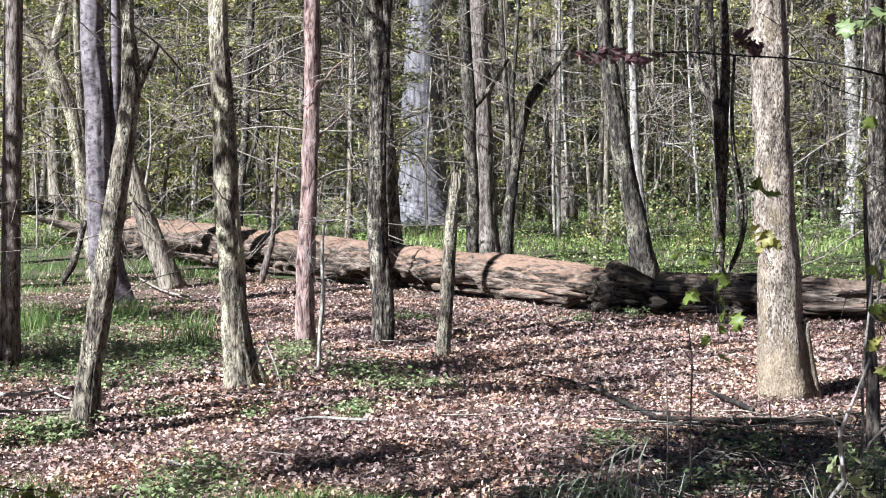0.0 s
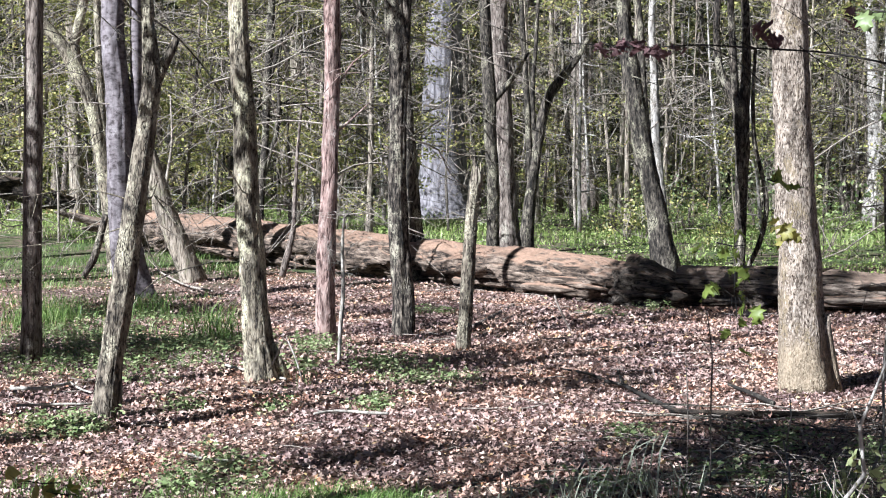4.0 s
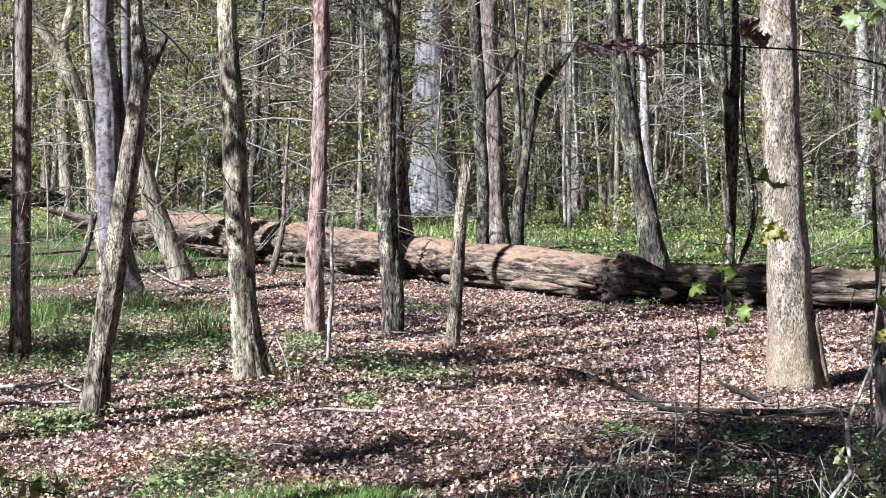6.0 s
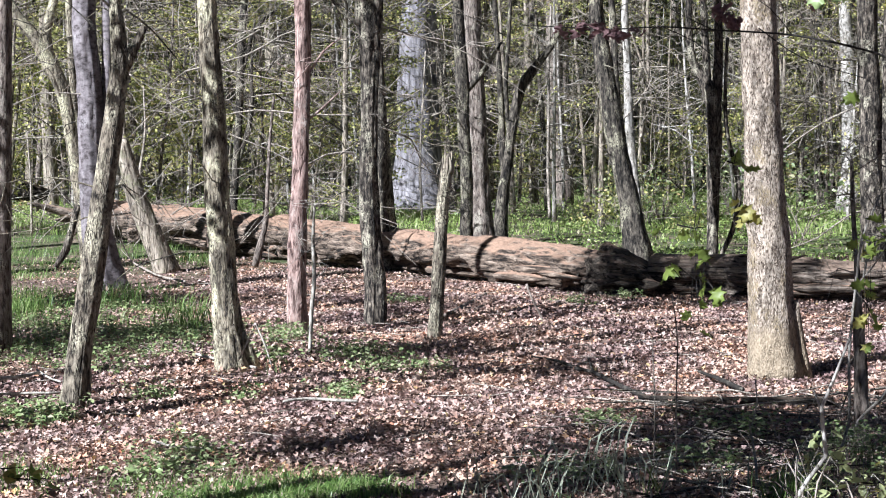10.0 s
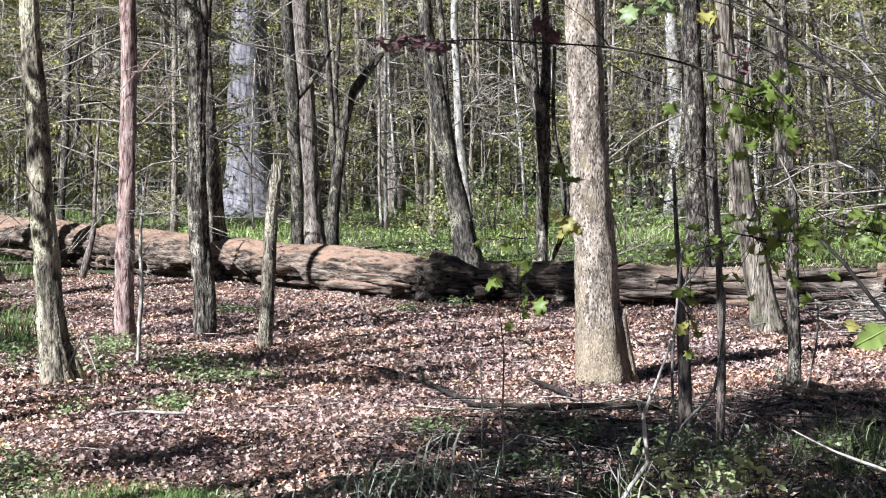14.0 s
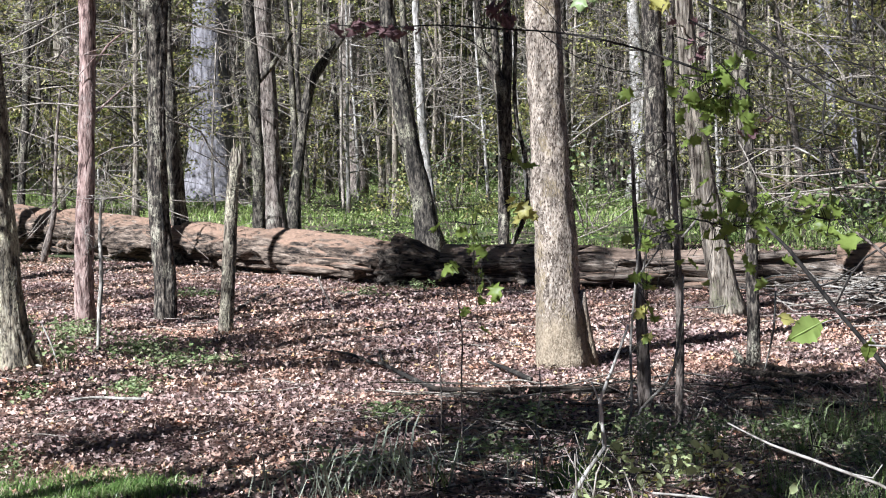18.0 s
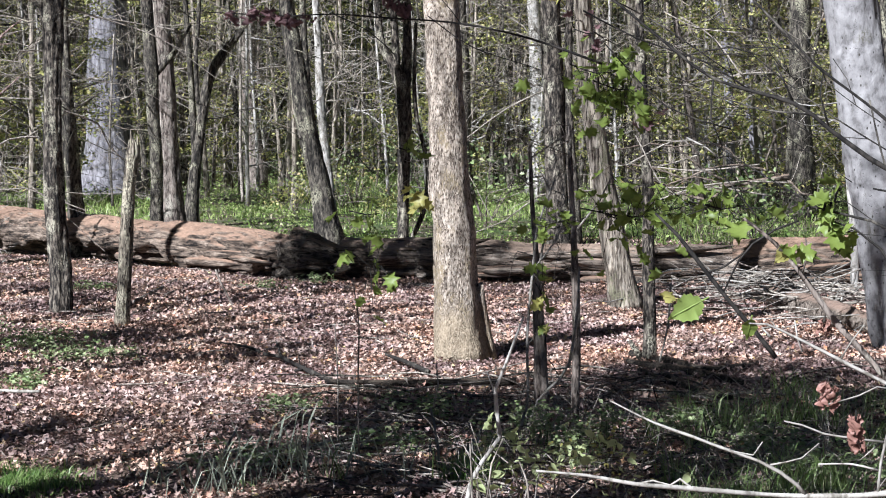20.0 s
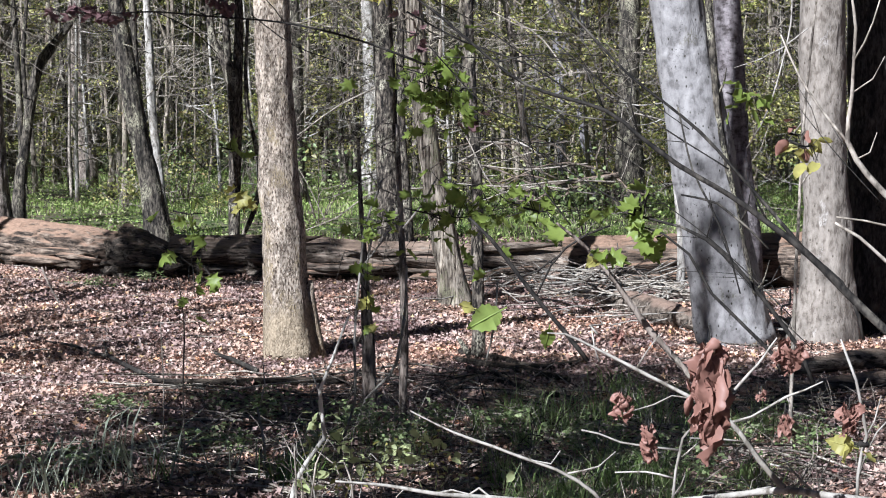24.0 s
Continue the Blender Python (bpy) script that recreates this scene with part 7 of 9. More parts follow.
stick("dark_branch", [(1.064, 4.119, 2.722, 0.0019), (1.209, 4.087, 2.650, 0.0025), (1.318, 4.060, 2.562, 0.0031), (1.438, 4.026, 2.467, 0.0037), (1.603, 3.974, 2.412, 0.0044), (1.674, 3.949, 2.357, 0.0050), (1.755, 3.918, 2.293, 0.0056), (1.858, 3.877, 2.229, 0.0062), (1.937, 3.843, 2.169, 0.0068), (2.015, 3.808, 2.103, 0.0075), (2.093, 3.771, 2.019, 0.0081), (2.167, 3.734, 1.941, 0.0087), (2.264, 3.682, 1.848, 0.0093)], twig_dark, "long bare dark branch slanting across the view", twigs=[[(1.471, 4.016, 2.688, 0.0019), (1.566, 3.986, 2.584, 0.0031), (1.649, 3.958, 2.492, 0.0031), (1.719, 3.932, 2.434, 0.0031), (1.800, 3.901, 2.364, 0.0037), (1.868, 3.873, 2.285, 0.0037), (1.948, 3.838, 2.188, 0.0044), (2.015, 3.808, 2.103, 0.0050)], [(1.753, 3.919, 2.419, 0.0019), (1.784, 3.907, 2.284, 0.0025), (1.819, 3.893, 2.210, 0.0025), (1.854, 3.879, 2.124, 0.0025), (1.884, 3.866, 2.013, 0.0019)], [(1.762, 3.916, 2.228, 0.0019), (1.836, 3.886, 2.210, 0.0031), (1.893, 3.862, 2.162, 0.0031), (1.938, 3.843, 2.113, 0.0025)], [(1.603, 3.974, 2.412, 0.0025), (1.579, 3.982, 2.467, 0.0019), (1.561, 3.988, 2.504, 0.0012)], [(1.674, 3.949, 2.357, 0.0025), (1.655, 3.955, 2.431, 0.0019), (1.661, 3.954, 2.480, 0.0012)], [(1.378, 4.044, 2.516, 0.0019), (1.473, 4.016, 2.535, 0.0019), (1.532, 3.997, 2.516, 0.0012)], [(1.438, 4.026, 2.467, 0.0025), (1.433, 4.028, 2.380, 0.0019), (1.457, 4.021, 2.318, 0.0012)], [(2.015, 3.808, 2.103, 0.0031), (2.082, 3.776, 2.043, 0.0037), (2.115, 3.760, 1.970, 0.0044), (2.125, 3.755, 1.921, 0.0037)], [(1.639, 3.961, 2.388, 0.0019), (1.533, 3.997, 2.399, 0.0019), (1.462, 4.019, 2.423, 0.0012)], [(1.937, 3.843, 2.169, 0.0025), (1.903, 3.858, 2.236, 0.0019), (1.889, 3.864, 2.285, 0.0012)]], step=0.04)
stick("dark_branch", [(1.398, 4.349, 2.158, 0.0033), (1.450, 4.335, 2.105, 0.0047), (1.515, 4.317, 2.018, 0.0053), (1.566, 4.301, 1.952, 0.0053), (1.618, 4.285, 1.888, 0.0060), (1.670, 4.268, 1.819, 0.0060)], twig_dark, "bare dark slanting branch", twigs=[[(1.553, 4.305, 1.972, 0.0020), (1.585, 4.295, 2.046, 0.0027), (1.616, 4.285, 2.087, 0.0027), (1.666, 4.269, 2.121, 0.0027), (1.716, 4.252, 2.141, 0.0020)], [(1.515, 4.317, 2.018, 0.0020), (1.553, 4.305, 2.032, 0.0027), (1.597, 4.291, 2.066, 0.0020)]], step=0.04)
stick("dark_branch", [(1.596, 4.292, 2.147, 0.0027), (1.667, 4.269, 2.087, 0.0047), (1.711, 4.254, 2.034, 0.0060), (1.756, 4.238, 1.968, 0.0067), (1.807, 4.220, 1.895, 0.0073), (1.870, 4.196, 1.823, 0.0073), (1.920, 4.176, 1.757, 0.0073)], bark_brown, "bare mottled slanting branch", twigs=[[(1.724, 4.249, 2.014, 0.0027), (1.736, 4.245, 2.061, 0.0020), (1.732, 4.247, 2.101, 0.0013)], [(1.756, 4.238, 1.968, 0.0020), (1.787, 4.227, 1.982, 0.0020), (1.805, 4.220, 2.009, 0.0013)]], step=0.04)
stick("dark_branch", [(1.662, 4.059, 2.188, 0.0013), (1.734, 4.033, 2.169, 0.0025), (1.799, 4.009, 2.152, 0.0032), (1.852, 3.988, 2.125, 0.0045), (1.911, 3.964, 2.068, 0.0051), (1.957, 3.944, 2.011, 0.0051), (1.998, 3.926, 1.955, 0.0051), (2.039, 3.907, 1.893, 0.0051), (2.074, 3.891, 1.806, 0.0051)], twig_dark, "bare dark branch crossing a great smooth tree", twigs=[[(1.698, 4.046, 2.159, 0.0013), (1.764, 4.022, 2.135, 0.0025), (1.817, 4.001, 2.091, 0.0032), (1.865, 3.982, 2.003, 0.0038), (1.912, 3.963, 1.953, 0.0038), (1.965, 3.940, 1.897, 0.0045), (2.028, 3.912, 1.829, 0.0045)], [(1.911, 3.964, 2.068, 0.0019), (1.893, 3.971, 2.105, 0.0019), (1.875, 3.978, 2.149, 0.0006)], [(1.957, 3.944, 2.011, 0.0019), (1.985, 3.931, 2.031, 0.0019), (2.002, 3.924, 2.069, 0.0006)], [(1.852, 3.988, 2.125, 0.0019), (1.865, 3.982, 2.181, 0.0019), (1.856, 3.986, 2.231, 0.0006)]], step=0.04)
stick("fallen_bough", [(12.830, 35.855, 1.272, 0.0560), (12.249, 36.054, 1.177, 0.0510), (11.663, 36.243, 1.093, 0.0420), (11.074, 36.424, 0.941, 0.0300)], log_grey, "dark fallen bough with pale arching twigs in the undergrowth", twigs=[[(12.249, 36.054, 1.199, 0.0282), (11.720, 36.225, 0.789, 0.0282), (11.074, 36.424, 0.851, 0.0282), (10.423, 36.611, 1.139, 0.0225), (9.659, 36.815, 1.527, 0.0169), (9.331, 36.897, 1.637, 0.0113)], [(12.460, 35.982, 1.246, 0.0282), (11.932, 36.158, 0.983, 0.0282), (11.288, 36.359, 1.033, 0.0225), (10.530, 36.581, 1.365, 0.0225), (9.877, 36.758, 1.495, 0.0169)], [(12.671, 35.910, 1.293, 0.0225), (12.033, 36.125, 1.489, 0.0225), (11.285, 36.360, 1.404, 0.0169), (10.641, 36.550, 1.028, 0.0169)], [(11.823, 36.193, 1.128, 0.0225), (11.285, 36.360, 1.370, 0.0225), (10.634, 36.552, 1.871, 0.0225), (9.983, 36.731, 1.867, 0.0169), (9.548, 36.843, 1.785, 0.0113)], [(12.143, 36.089, 1.176, 0.0225), (11.709, 36.229, 1.801, 0.0225), (11.387, 36.329, 1.933, 0.0169), (10.634, 36.552, 1.837, 0.0169)], [(11.717, 36.226, 1.104, 0.0225), (11.184, 36.391, 0.694, 0.0225), (10.751, 36.518, 0.781, 0.0169)], [(12.724, 35.892, 1.293, 0.0282), (13.044, 35.779, 0.938, 0.0282), (13.516, 35.606, 0.887, 0.0225)], [(11.663, 36.243, 1.093, 0.0225), (11.071, 36.425, 1.256, 0.0169), (10.315, 36.641, 1.025, 0.0169), (9.880, 36.758, 1.112, 0.0113)], [(12.460, 35.982, 1.246, 0.0225), (12.403, 36.002, 1.604, 0.0225), (12.557, 35.950, 2.054, 0.0169)]], step=0.25)
stick("dark_branch", [(1.287, 4.171, 2.600, 0.0004), (1.432, 4.132, 2.510, 0.0007), (1.555, 4.095, 2.428, 0.0009), (1.696, 4.047, 2.328, 0.0010)], twig_dark, "thin bare dark branch slanting over the thicket", twigs=[[(1.411, 4.138, 2.523, 0.0006), (1.357, 4.153, 2.528, 0.0005), (1.288, 4.171, 2.529, 0.0003)], [(1.514, 4.108, 2.456, 0.0006), (1.494, 4.114, 2.517, 0.0005), (1.464, 4.123, 2.563, 0.0003)], [(1.616, 4.075, 2.386, 0.0006), (1.596, 4.082, 2.447, 0.0005), (1.566, 4.091, 2.493, 0.0003)]], step=0.05, sides=6)
stick("dark_branch", [(1.678, 5.620, 2.561, 0.0006), (1.899, 5.559, 2.459, 0.0010), (2.085, 5.500, 2.348, 0.0013), (2.301, 5.423, 2.190, 0.0014)], twig_dark, "thin bare dark branch slanting over the thicket", twigs=[[(1.867, 5.568, 2.476, 0.0008), (1.795, 5.589, 2.483, 0.0006), (1.702, 5.614, 2.484, 0.0004)], [(2.023, 5.520, 2.388, 0.0008), (1.952, 5.543, 2.394, 0.0006), (1.860, 5.570, 2.395, 0.0004)], [(2.178, 5.468, 2.284, 0.0008), (2.107, 5.492, 2.290, 0.0006), (2.016, 5.522, 2.291, 0.0004)]], step=0.05, sides=6)
stick("dark_branch", [(2.255, 7.017, 2.841, 0.0012), (2.538, 6.930, 2.581, 0.0021), (2.776, 6.846, 2.389, 0.0027), (3.049, 6.739, 2.204, 0.0030)], twig_dark, "thin bare dark branch slanting over the thicket", twigs=[[(2.498, 6.943, 2.615, 0.0018), (2.408, 6.972, 2.623, 0.0013), (2.292, 7.006, 2.625, 0.0007)], [(2.697, 6.875, 2.449, 0.0018), (2.608, 6.906, 2.458, 0.0013), (2.494, 6.944, 2.459, 0.0007)], [(2.894, 6.802, 2.305, 0.0018), (2.806, 6.835, 2.313, 0.0013), (2.694, 6.876, 2.314, 0.0007)]], step=0.05, sides=6)
stick("dark_branch", [(1.562, 4.093, 2.633, 0.0005), (1.651, 4.063, 2.517, 0.0008), (1.726, 4.036, 2.438, 0.0010), (1.814, 4.003, 2.370, 0.0011)], twig_dark, "thin bare dark branch slanting over the thicket", twigs=[[(1.638, 4.067, 2.532, 0.0007), (1.585, 4.085, 2.537, 0.0005), (1.518, 4.107, 2.538, 0.0003)], [(1.701, 4.045, 2.462, 0.0007), (1.682, 4.052, 2.523, 0.0005), (1.653, 4.062, 2.569, 0.0003)], [(1.764, 4.022, 2.406, 0.0007), (1.744, 4.029, 2.466, 0.0005), (1.715, 4.040, 2.512, 0.0003)]], step=0.05, sides=6)
stick("dark_branch", [(1.729, 5.606, 2.425, 0.0009), (1.903, 5.557, 2.310, 0.0015), (2.051, 5.511, 2.213, 0.0020), (2.222, 5.452, 2.104, 0.0022)], twig_dark, "thin bare dark branch slanting over the thicket", twigs=[[(1.878, 5.565, 2.326, 0.0013), (1.806, 5.586, 2.332, 0.0010), (1.713, 5.611, 2.334, 0.0005)], [(2.002, 5.527, 2.245, 0.0013), (1.975, 5.535, 2.327, 0.0010), (1.935, 5.548, 2.390, 0.0005)], [(2.125, 5.486, 2.166, 0.0013), (2.053, 5.510, 2.172, 0.0010), (1.962, 5.539, 2.173, 0.0005)]], step=0.05, sides=6)
stick("dark_branch", [(2.631, 6.899, 2.200, 0.0010), (2.858, 6.816, 2.045, 0.0017), (3.050, 6.739, 1.881, 0.0022), (3.271, 6.643, 1.651, 0.0025)], twig_dark, "thin bare dark branch slanting over the thicket", twigs=[[(2.826, 6.828, 2.070, 0.0015), (2.737, 6.861, 2.078, 0.0011), (2.624, 6.901, 2.079, 0.0006)], [(2.986, 6.765, 1.939, 0.0015), (2.899, 6.800, 1.947, 0.0011), (2.787, 6.842, 1.947, 0.0006)], [(3.145, 6.698, 1.787, 0.0015), (3.059, 6.735, 1.794, 0.0011), (2.949, 6.780, 1.794, 0.0006)]], step=0.05, sides=6)
stick("dark_branch", [(1.501, 4.112, 2.658, 0.0004), (1.557, 4.094, 2.563, 0.0008), (1.604, 4.079, 2.499, 0.0010), (1.659, 4.060, 2.444, 0.0011)], twig_dark, "thin bare dark branch slanting over the thicket", twigs=[[(1.549, 4.097, 2.575, 0.0007), (1.496, 4.113, 2.580, 0.0005), (1.428, 4.134, 2.581, 0.0003)], [(1.589, 4.084, 2.519, 0.0007), (1.536, 4.101, 2.523, 0.0005), (1.468, 4.122, 2.524, 0.0003)], [(1.628, 4.071, 2.473, 0.0007), (1.608, 4.078, 2.533, 0.0005), (1.579, 4.087, 2.580, 0.0003)]], step=0.05, sides=6)
stick("dark_branch", [(2.512, 5.338, 2.649, 0.0007), (2.644, 5.280, 2.451, 0.0012), (2.754, 5.228, 2.301, 0.0016), (2.880, 5.166, 2.148, 0.0017)], twig_dark, "thin bare dark branch slanting over the thicket", twigs=[[(2.625, 5.288, 2.478, 0.0010), (2.558, 5.318, 2.484, 0.0008), (2.472, 5.355, 2.485, 0.0004)], [(2.717, 5.246, 2.348, 0.0010), (2.692, 5.258, 2.429, 0.0008), (2.655, 5.275, 2.491, 0.0004)], [(2.809, 5.202, 2.232, 0.0010), (2.783, 5.214, 2.312, 0.0008), (2.747, 5.232, 2.374, 0.0004)]], step=0.05, sides=6)
stick("dark_branch", [(2.974, 6.770, 1.946, 0.0009), (3.107, 6.715, 1.784, 0.0015), (3.220, 6.666, 1.657, 0.0020), (3.349, 6.606, 1.524, 0.0022)], twig_dark, "thin bare dark branch slanting over the thicket", twigs=[[(3.088, 6.723, 1.806, 0.0013), (3.002, 6.759, 1.813, 0.0010), (2.891, 6.803, 1.813, 0.0005)], [(3.182, 6.682, 1.698, 0.0013), (3.150, 6.696, 1.801, 0.0010), (3.102, 6.717, 1.879, 0.0005)], [(3.275, 6.640, 1.598, 0.0013), (3.243, 6.655, 1.701, 0.0010), (3.195, 6.676, 1.779, 0.0005)]], step=0.05, sides=6)
stick("dark_branch", [(1.394, 4.143, 2.341, 0.0007), (1.455, 4.126, 2.290, 0.0011), (1.506, 4.110, 2.233, 0.0015), (1.567, 4.091, 2.152, 0.0016)], twig_dark, "thin bare dark branch slanting over the thicket", twigs=[[(1.446, 4.128, 2.298, 0.0010), (1.392, 4.144, 2.303, 0.0007), (1.323, 4.162, 2.304, 0.0004)], [(1.489, 4.115, 2.253, 0.0010), (1.469, 4.122, 2.314, 0.0007), (1.440, 4.130, 2.361, 0.0004)], [(1.532, 4.102, 2.200, 0.0010), (1.512, 4.108, 2.261, 0.0007), (1.483, 4.117, 2.308, 0.0004)]], step=0.05, sides=6)
stick("red_leaf_branch", [(0.439, 8.489, 2.856, 0.0013), (0.638, 8.476, 2.846, 0.0025), (0.837, 8.459, 2.836, 0.0031), (1.058, 8.434, 2.845, 0.0031), (1.278, 8.403, 2.829, 0.0038), (1.614, 8.345, 2.803, 0.0044), (1.916, 8.281, 2.735, 0.0050), (2.220, 8.205, 2.624, 0.0057)], twig_dark, "thin bare branch carrying a few purple leaves", twigs=[[(1.058, 8.434, 2.845, 0.0025), (1.206, 8.414, 2.775, 0.0025), (1.328, 8.396, 2.664, 0.0019)], [(1.278, 8.403, 2.829, 0.0025), (1.094, 8.429, 2.924, 0.0019), (1.008, 8.440, 3.024, 0.0019)], [(1.614, 8.345, 2.803, 0.0025), (1.518, 8.363, 2.922, 0.0019), (1.373, 8.388, 3.021, 0.0013)], [(1.471, 8.372, 2.836, 0.0025), (1.663, 8.336, 2.700, 0.0025), (1.918, 8.281, 2.613, 0.0019)]], step=0.06)
stick("thicket_shoot", [(1.719, 9.282, 0.007, 0.0139), (1.825, 9.264, 0.590, 0.0125), (1.872, 9.256, 0.675, 0.0111), (1.963, 9.240, 0.802, 0.0111), (1.943, 9.243, 0.958, 0.0111), (1.940, 9.244, 1.043, 0.0098), (1.995, 9.233, 1.184, 0.0084), (2.077, 9.217, 1.409, 0.0056)], bark_white, "crooked pale stem in the shaded thicket", twigs=[[(1.941, 9.244, 1.015, 0.0056), (1.899, 9.251, 1.128, 0.0042)]])
stick("thicket_shoot", [(3.122, 14.209, -0.028, 0.0129), (3.206, 14.192, 0.234, 0.0129), (3.375, 14.156, 0.409, 0.0107), (3.480, 14.132, 0.627, 0.0086)], twig_pale, "thin arching stem in the shaded thicket")
stick("thicket_shoot", [(2.724, 12.739, 0.160, 0.0096), (2.818, 12.720, 0.433, 0.0096), (2.817, 12.720, 0.897, 0.0096), (2.854, 12.712, 1.360, 0.0096), (2.890, 12.704, 1.667, 0.0077), (3.001, 12.680, 1.974, 0.0058)], twig_pale, "thin upright stem in the thicket", twigs=[[(2.854, 12.712, 1.360, 0.0058), (3.002, 12.680, 1.553, 0.0058), (3.083, 12.661, 1.744, 0.0039)]])
stick("thin_shoot", [(1.561, 11.898, 0.274, 0.0053), (1.557, 11.899, 0.739, 0.0053), (1.564, 11.898, 1.095, 0.0043), (1.526, 11.903, 1.379, 0.0032)], bark_brown, "thin dark upright stem", twigs=[[(1.564, 11.898, 1.095, 0.0032), (1.458, 11.911, 1.236, 0.0021)]])
stick("thin_shoot", [(1.531, 12.910, 0.171, 0.0046), (1.535, 12.909, 0.597, 0.0046), (1.516, 12.911, 0.983, 0.0035)], bark_brown, "thin dark upright stem")
stick("dead_stalk", [(0.717, 12.479, 0.122, 0.0093), (0.753, 12.477, 0.243, 0.0093), (0.827, 12.473, 0.364, 0.0074)], twig_pale, "short pale dead stalk")
stick("bare_twig", [(2.147, 12.354, -0.079, 0.0093), (2.142, 12.355, 0.204, 0.0093), (2.092, 12.362, 0.486, 0.0056)], twig_pale, "bare thin twig in the thicket")
stick("bare_twig", [(2.111, 12.360, 0.486, 0.0056), (2.142, 12.355, 0.635, 0.0056), (2.129, 12.357, 0.785, 0.0033)], twig_pale, "bare thin twig in the thicket")
stick("bare_twig", [(3.769, 12.513, 1.269, 0.0077), (3.756, 12.516, 0.997, 0.0077), (3.698, 12.532, 0.724, 0.0046)], twig_pale, "bare thin twig in the thicket")
stick("bare_twig", [(3.097, 12.683, 0.681, 0.0096), (3.155, 12.670, 1.032, 0.0096), (3.169, 12.667, 1.381, 0.0058)], twig_pale, "bare thin twig in the thicket")
stick("bare_twig", [(2.942, 12.717, 1.651, 0.0077), (2.908, 12.724, 1.419, 0.0077), (2.830, 12.740, 1.186, 0.0046)], twig_pale, "bare thin twig in the thicket")
stick("bare_twig", [(3.020, 9.607, 2.286, 0.0044), (3.115, 9.579, 2.235, 0.0044), (3.177, 9.560, 2.184, 0.0027)], twig_pale, "bare thin twig in the thicket")
stick("bare_twig", [(2.469, 9.728, 1.812, 0.0059), (2.571, 9.703, 1.944, 0.0059), (2.638, 9.686, 2.076, 0.0036)], twig_pale, "bare thin twig in the thicket")
stick("trailing_vine", [(2.190, 9.422, 0.486, 0.0028), (2.188, 9.422, 0.651, 0.0028), (2.184, 9.423, 0.761, 0.0022), (2.188, 9.422, 0.699, 0.0011)], twig_pale, "thin pale vine trailing in the thicket", sides=5)
stick("trailing_vine", [(2.085, 9.098, 0.471, 0.0049), (2.070, 9.101, 0.608, 0.0049), (2.035, 9.108, 0.700, 0.0040), (1.993, 9.116, 0.699, 0.0020)], twig_grey, "thin pale vine trailing in the thicket", sides=5)
stick("trailing_vine", [(2.036, 9.970, 0.186, 0.0051), (2.060, 9.965, 0.468, 0.0051), (2.116, 9.955, 0.655, 0.0041), (2.214, 9.936, 0.615, 0.0020)], twig_grey, "thin pale vine trailing in the thicket", sides=5)
stick("trailing_vine", [(2.095, 9.425, 0.234, 0.0050), (2.136, 9.417, 0.505, 0.0050), (2.230, 9.397, 0.685, 0.0040), (2.297, 9.383, 0.615, 0.0020)], twig_pale, "thin pale vine trailing in the thicket", sides=5)
stick("trailing_vine", [(2.292, 9.268, 0.333, 0.0030), (2.335, 9.259, 0.487, 0.0030), (2.435, 9.235, 0.590, 0.0024), (2.463, 9.229, 0.531, 0.0012)], twig_grey, "thin pale vine trailing in the thicket", sides=5)
stick("trailing_vine", [(2.152, 9.755, 0.380, 0.0034), (2.177, 9.750, 0.496, 0.0034), (2.237, 9.738, 0.573, 0.0027), (2.272, 9.731, 0.591, 0.0014)], twig_grey, "thin pale vine trailing in the thicket", sides=5)
stick("trailing_vine", [(2.268, 9.753, 0.442, 0.0038), (2.247, 9.757, 0.569, 0.0038), (2.198, 9.767, 0.654, 0.0030), (2.113, 9.784, 0.712, 0.0015)], twig_pale, "thin pale vine trailing in the thicket", sides=5)
stick("trailing_vine", [(2.186, 9.464, 0.081, 0.0035), (2.224, 9.456, 0.360, 0.0035), (2.313, 9.437, 0.545, 0.0028), (2.338, 9.431, 0.569, 0.0014)], twig_grey, "thin pale vine trailing in the thicket", sides=5)
stick("trailing_vine", [(2.168, 9.818, 0.294, 0.0034), (2.204, 9.811, 0.469, 0.0034), (2.291, 9.793, 0.585, 0.0027), (2.349, 9.781, 0.488, 0.0014)], twig_grey, "thin pale vine trailing in the thicket", sides=5)
stick("trailing_vine", [(1.937, 9.210, 0.369, 0.0028), (1.888, 9.218, 0.608, 0.0028), (1.774, 9.238, 0.768, 0.0023), (1.697, 9.251, 0.748, 0.0011)], twig_pale, "thin pale vine trailing in the thicket", sides=5)
stick("trailing_vine", [(1.799, 9.102, 0.416, 0.0049), (1.795, 9.102, 0.646, 0.0049), (1.787, 9.103, 0.799, 0.0039), (1.813, 9.099, 0.691, 0.0020)], twig_grey, "thin pale vine trailing in the thicket", sides=5)
stick("trailing_vine", [(1.909, 9.363, 0.499, 0.0027), (1.893, 9.366, 0.677, 0.0027), (1.855, 9.372, 0.795, 0.0021), (1.833, 9.376, 0.863, 0.0011)], twig_grey, "thin pale vine trailing in the thicket", sides=5)
stick("trailing_vine", [(2.004, 9.715, 0.242, 0.0028), (1.979, 9.720, 0.425, 0.0028), (1.921, 9.730, 0.547, 0.0022), (1.871, 9.739, 0.506, 0.0011)], twig_pale, "thin pale vine trailing in the thicket", sides=5)
stick("trailing_vine", [(2.366, 9.802, 0.258, 0.0047), (2.327, 9.810, 0.413, 0.0047), (2.236, 9.829, 0.516, 0.0038), (2.206, 9.835, 0.499, 0.0019)], twig_grey, "thin pale vine trailing in the thicket", sides=5)
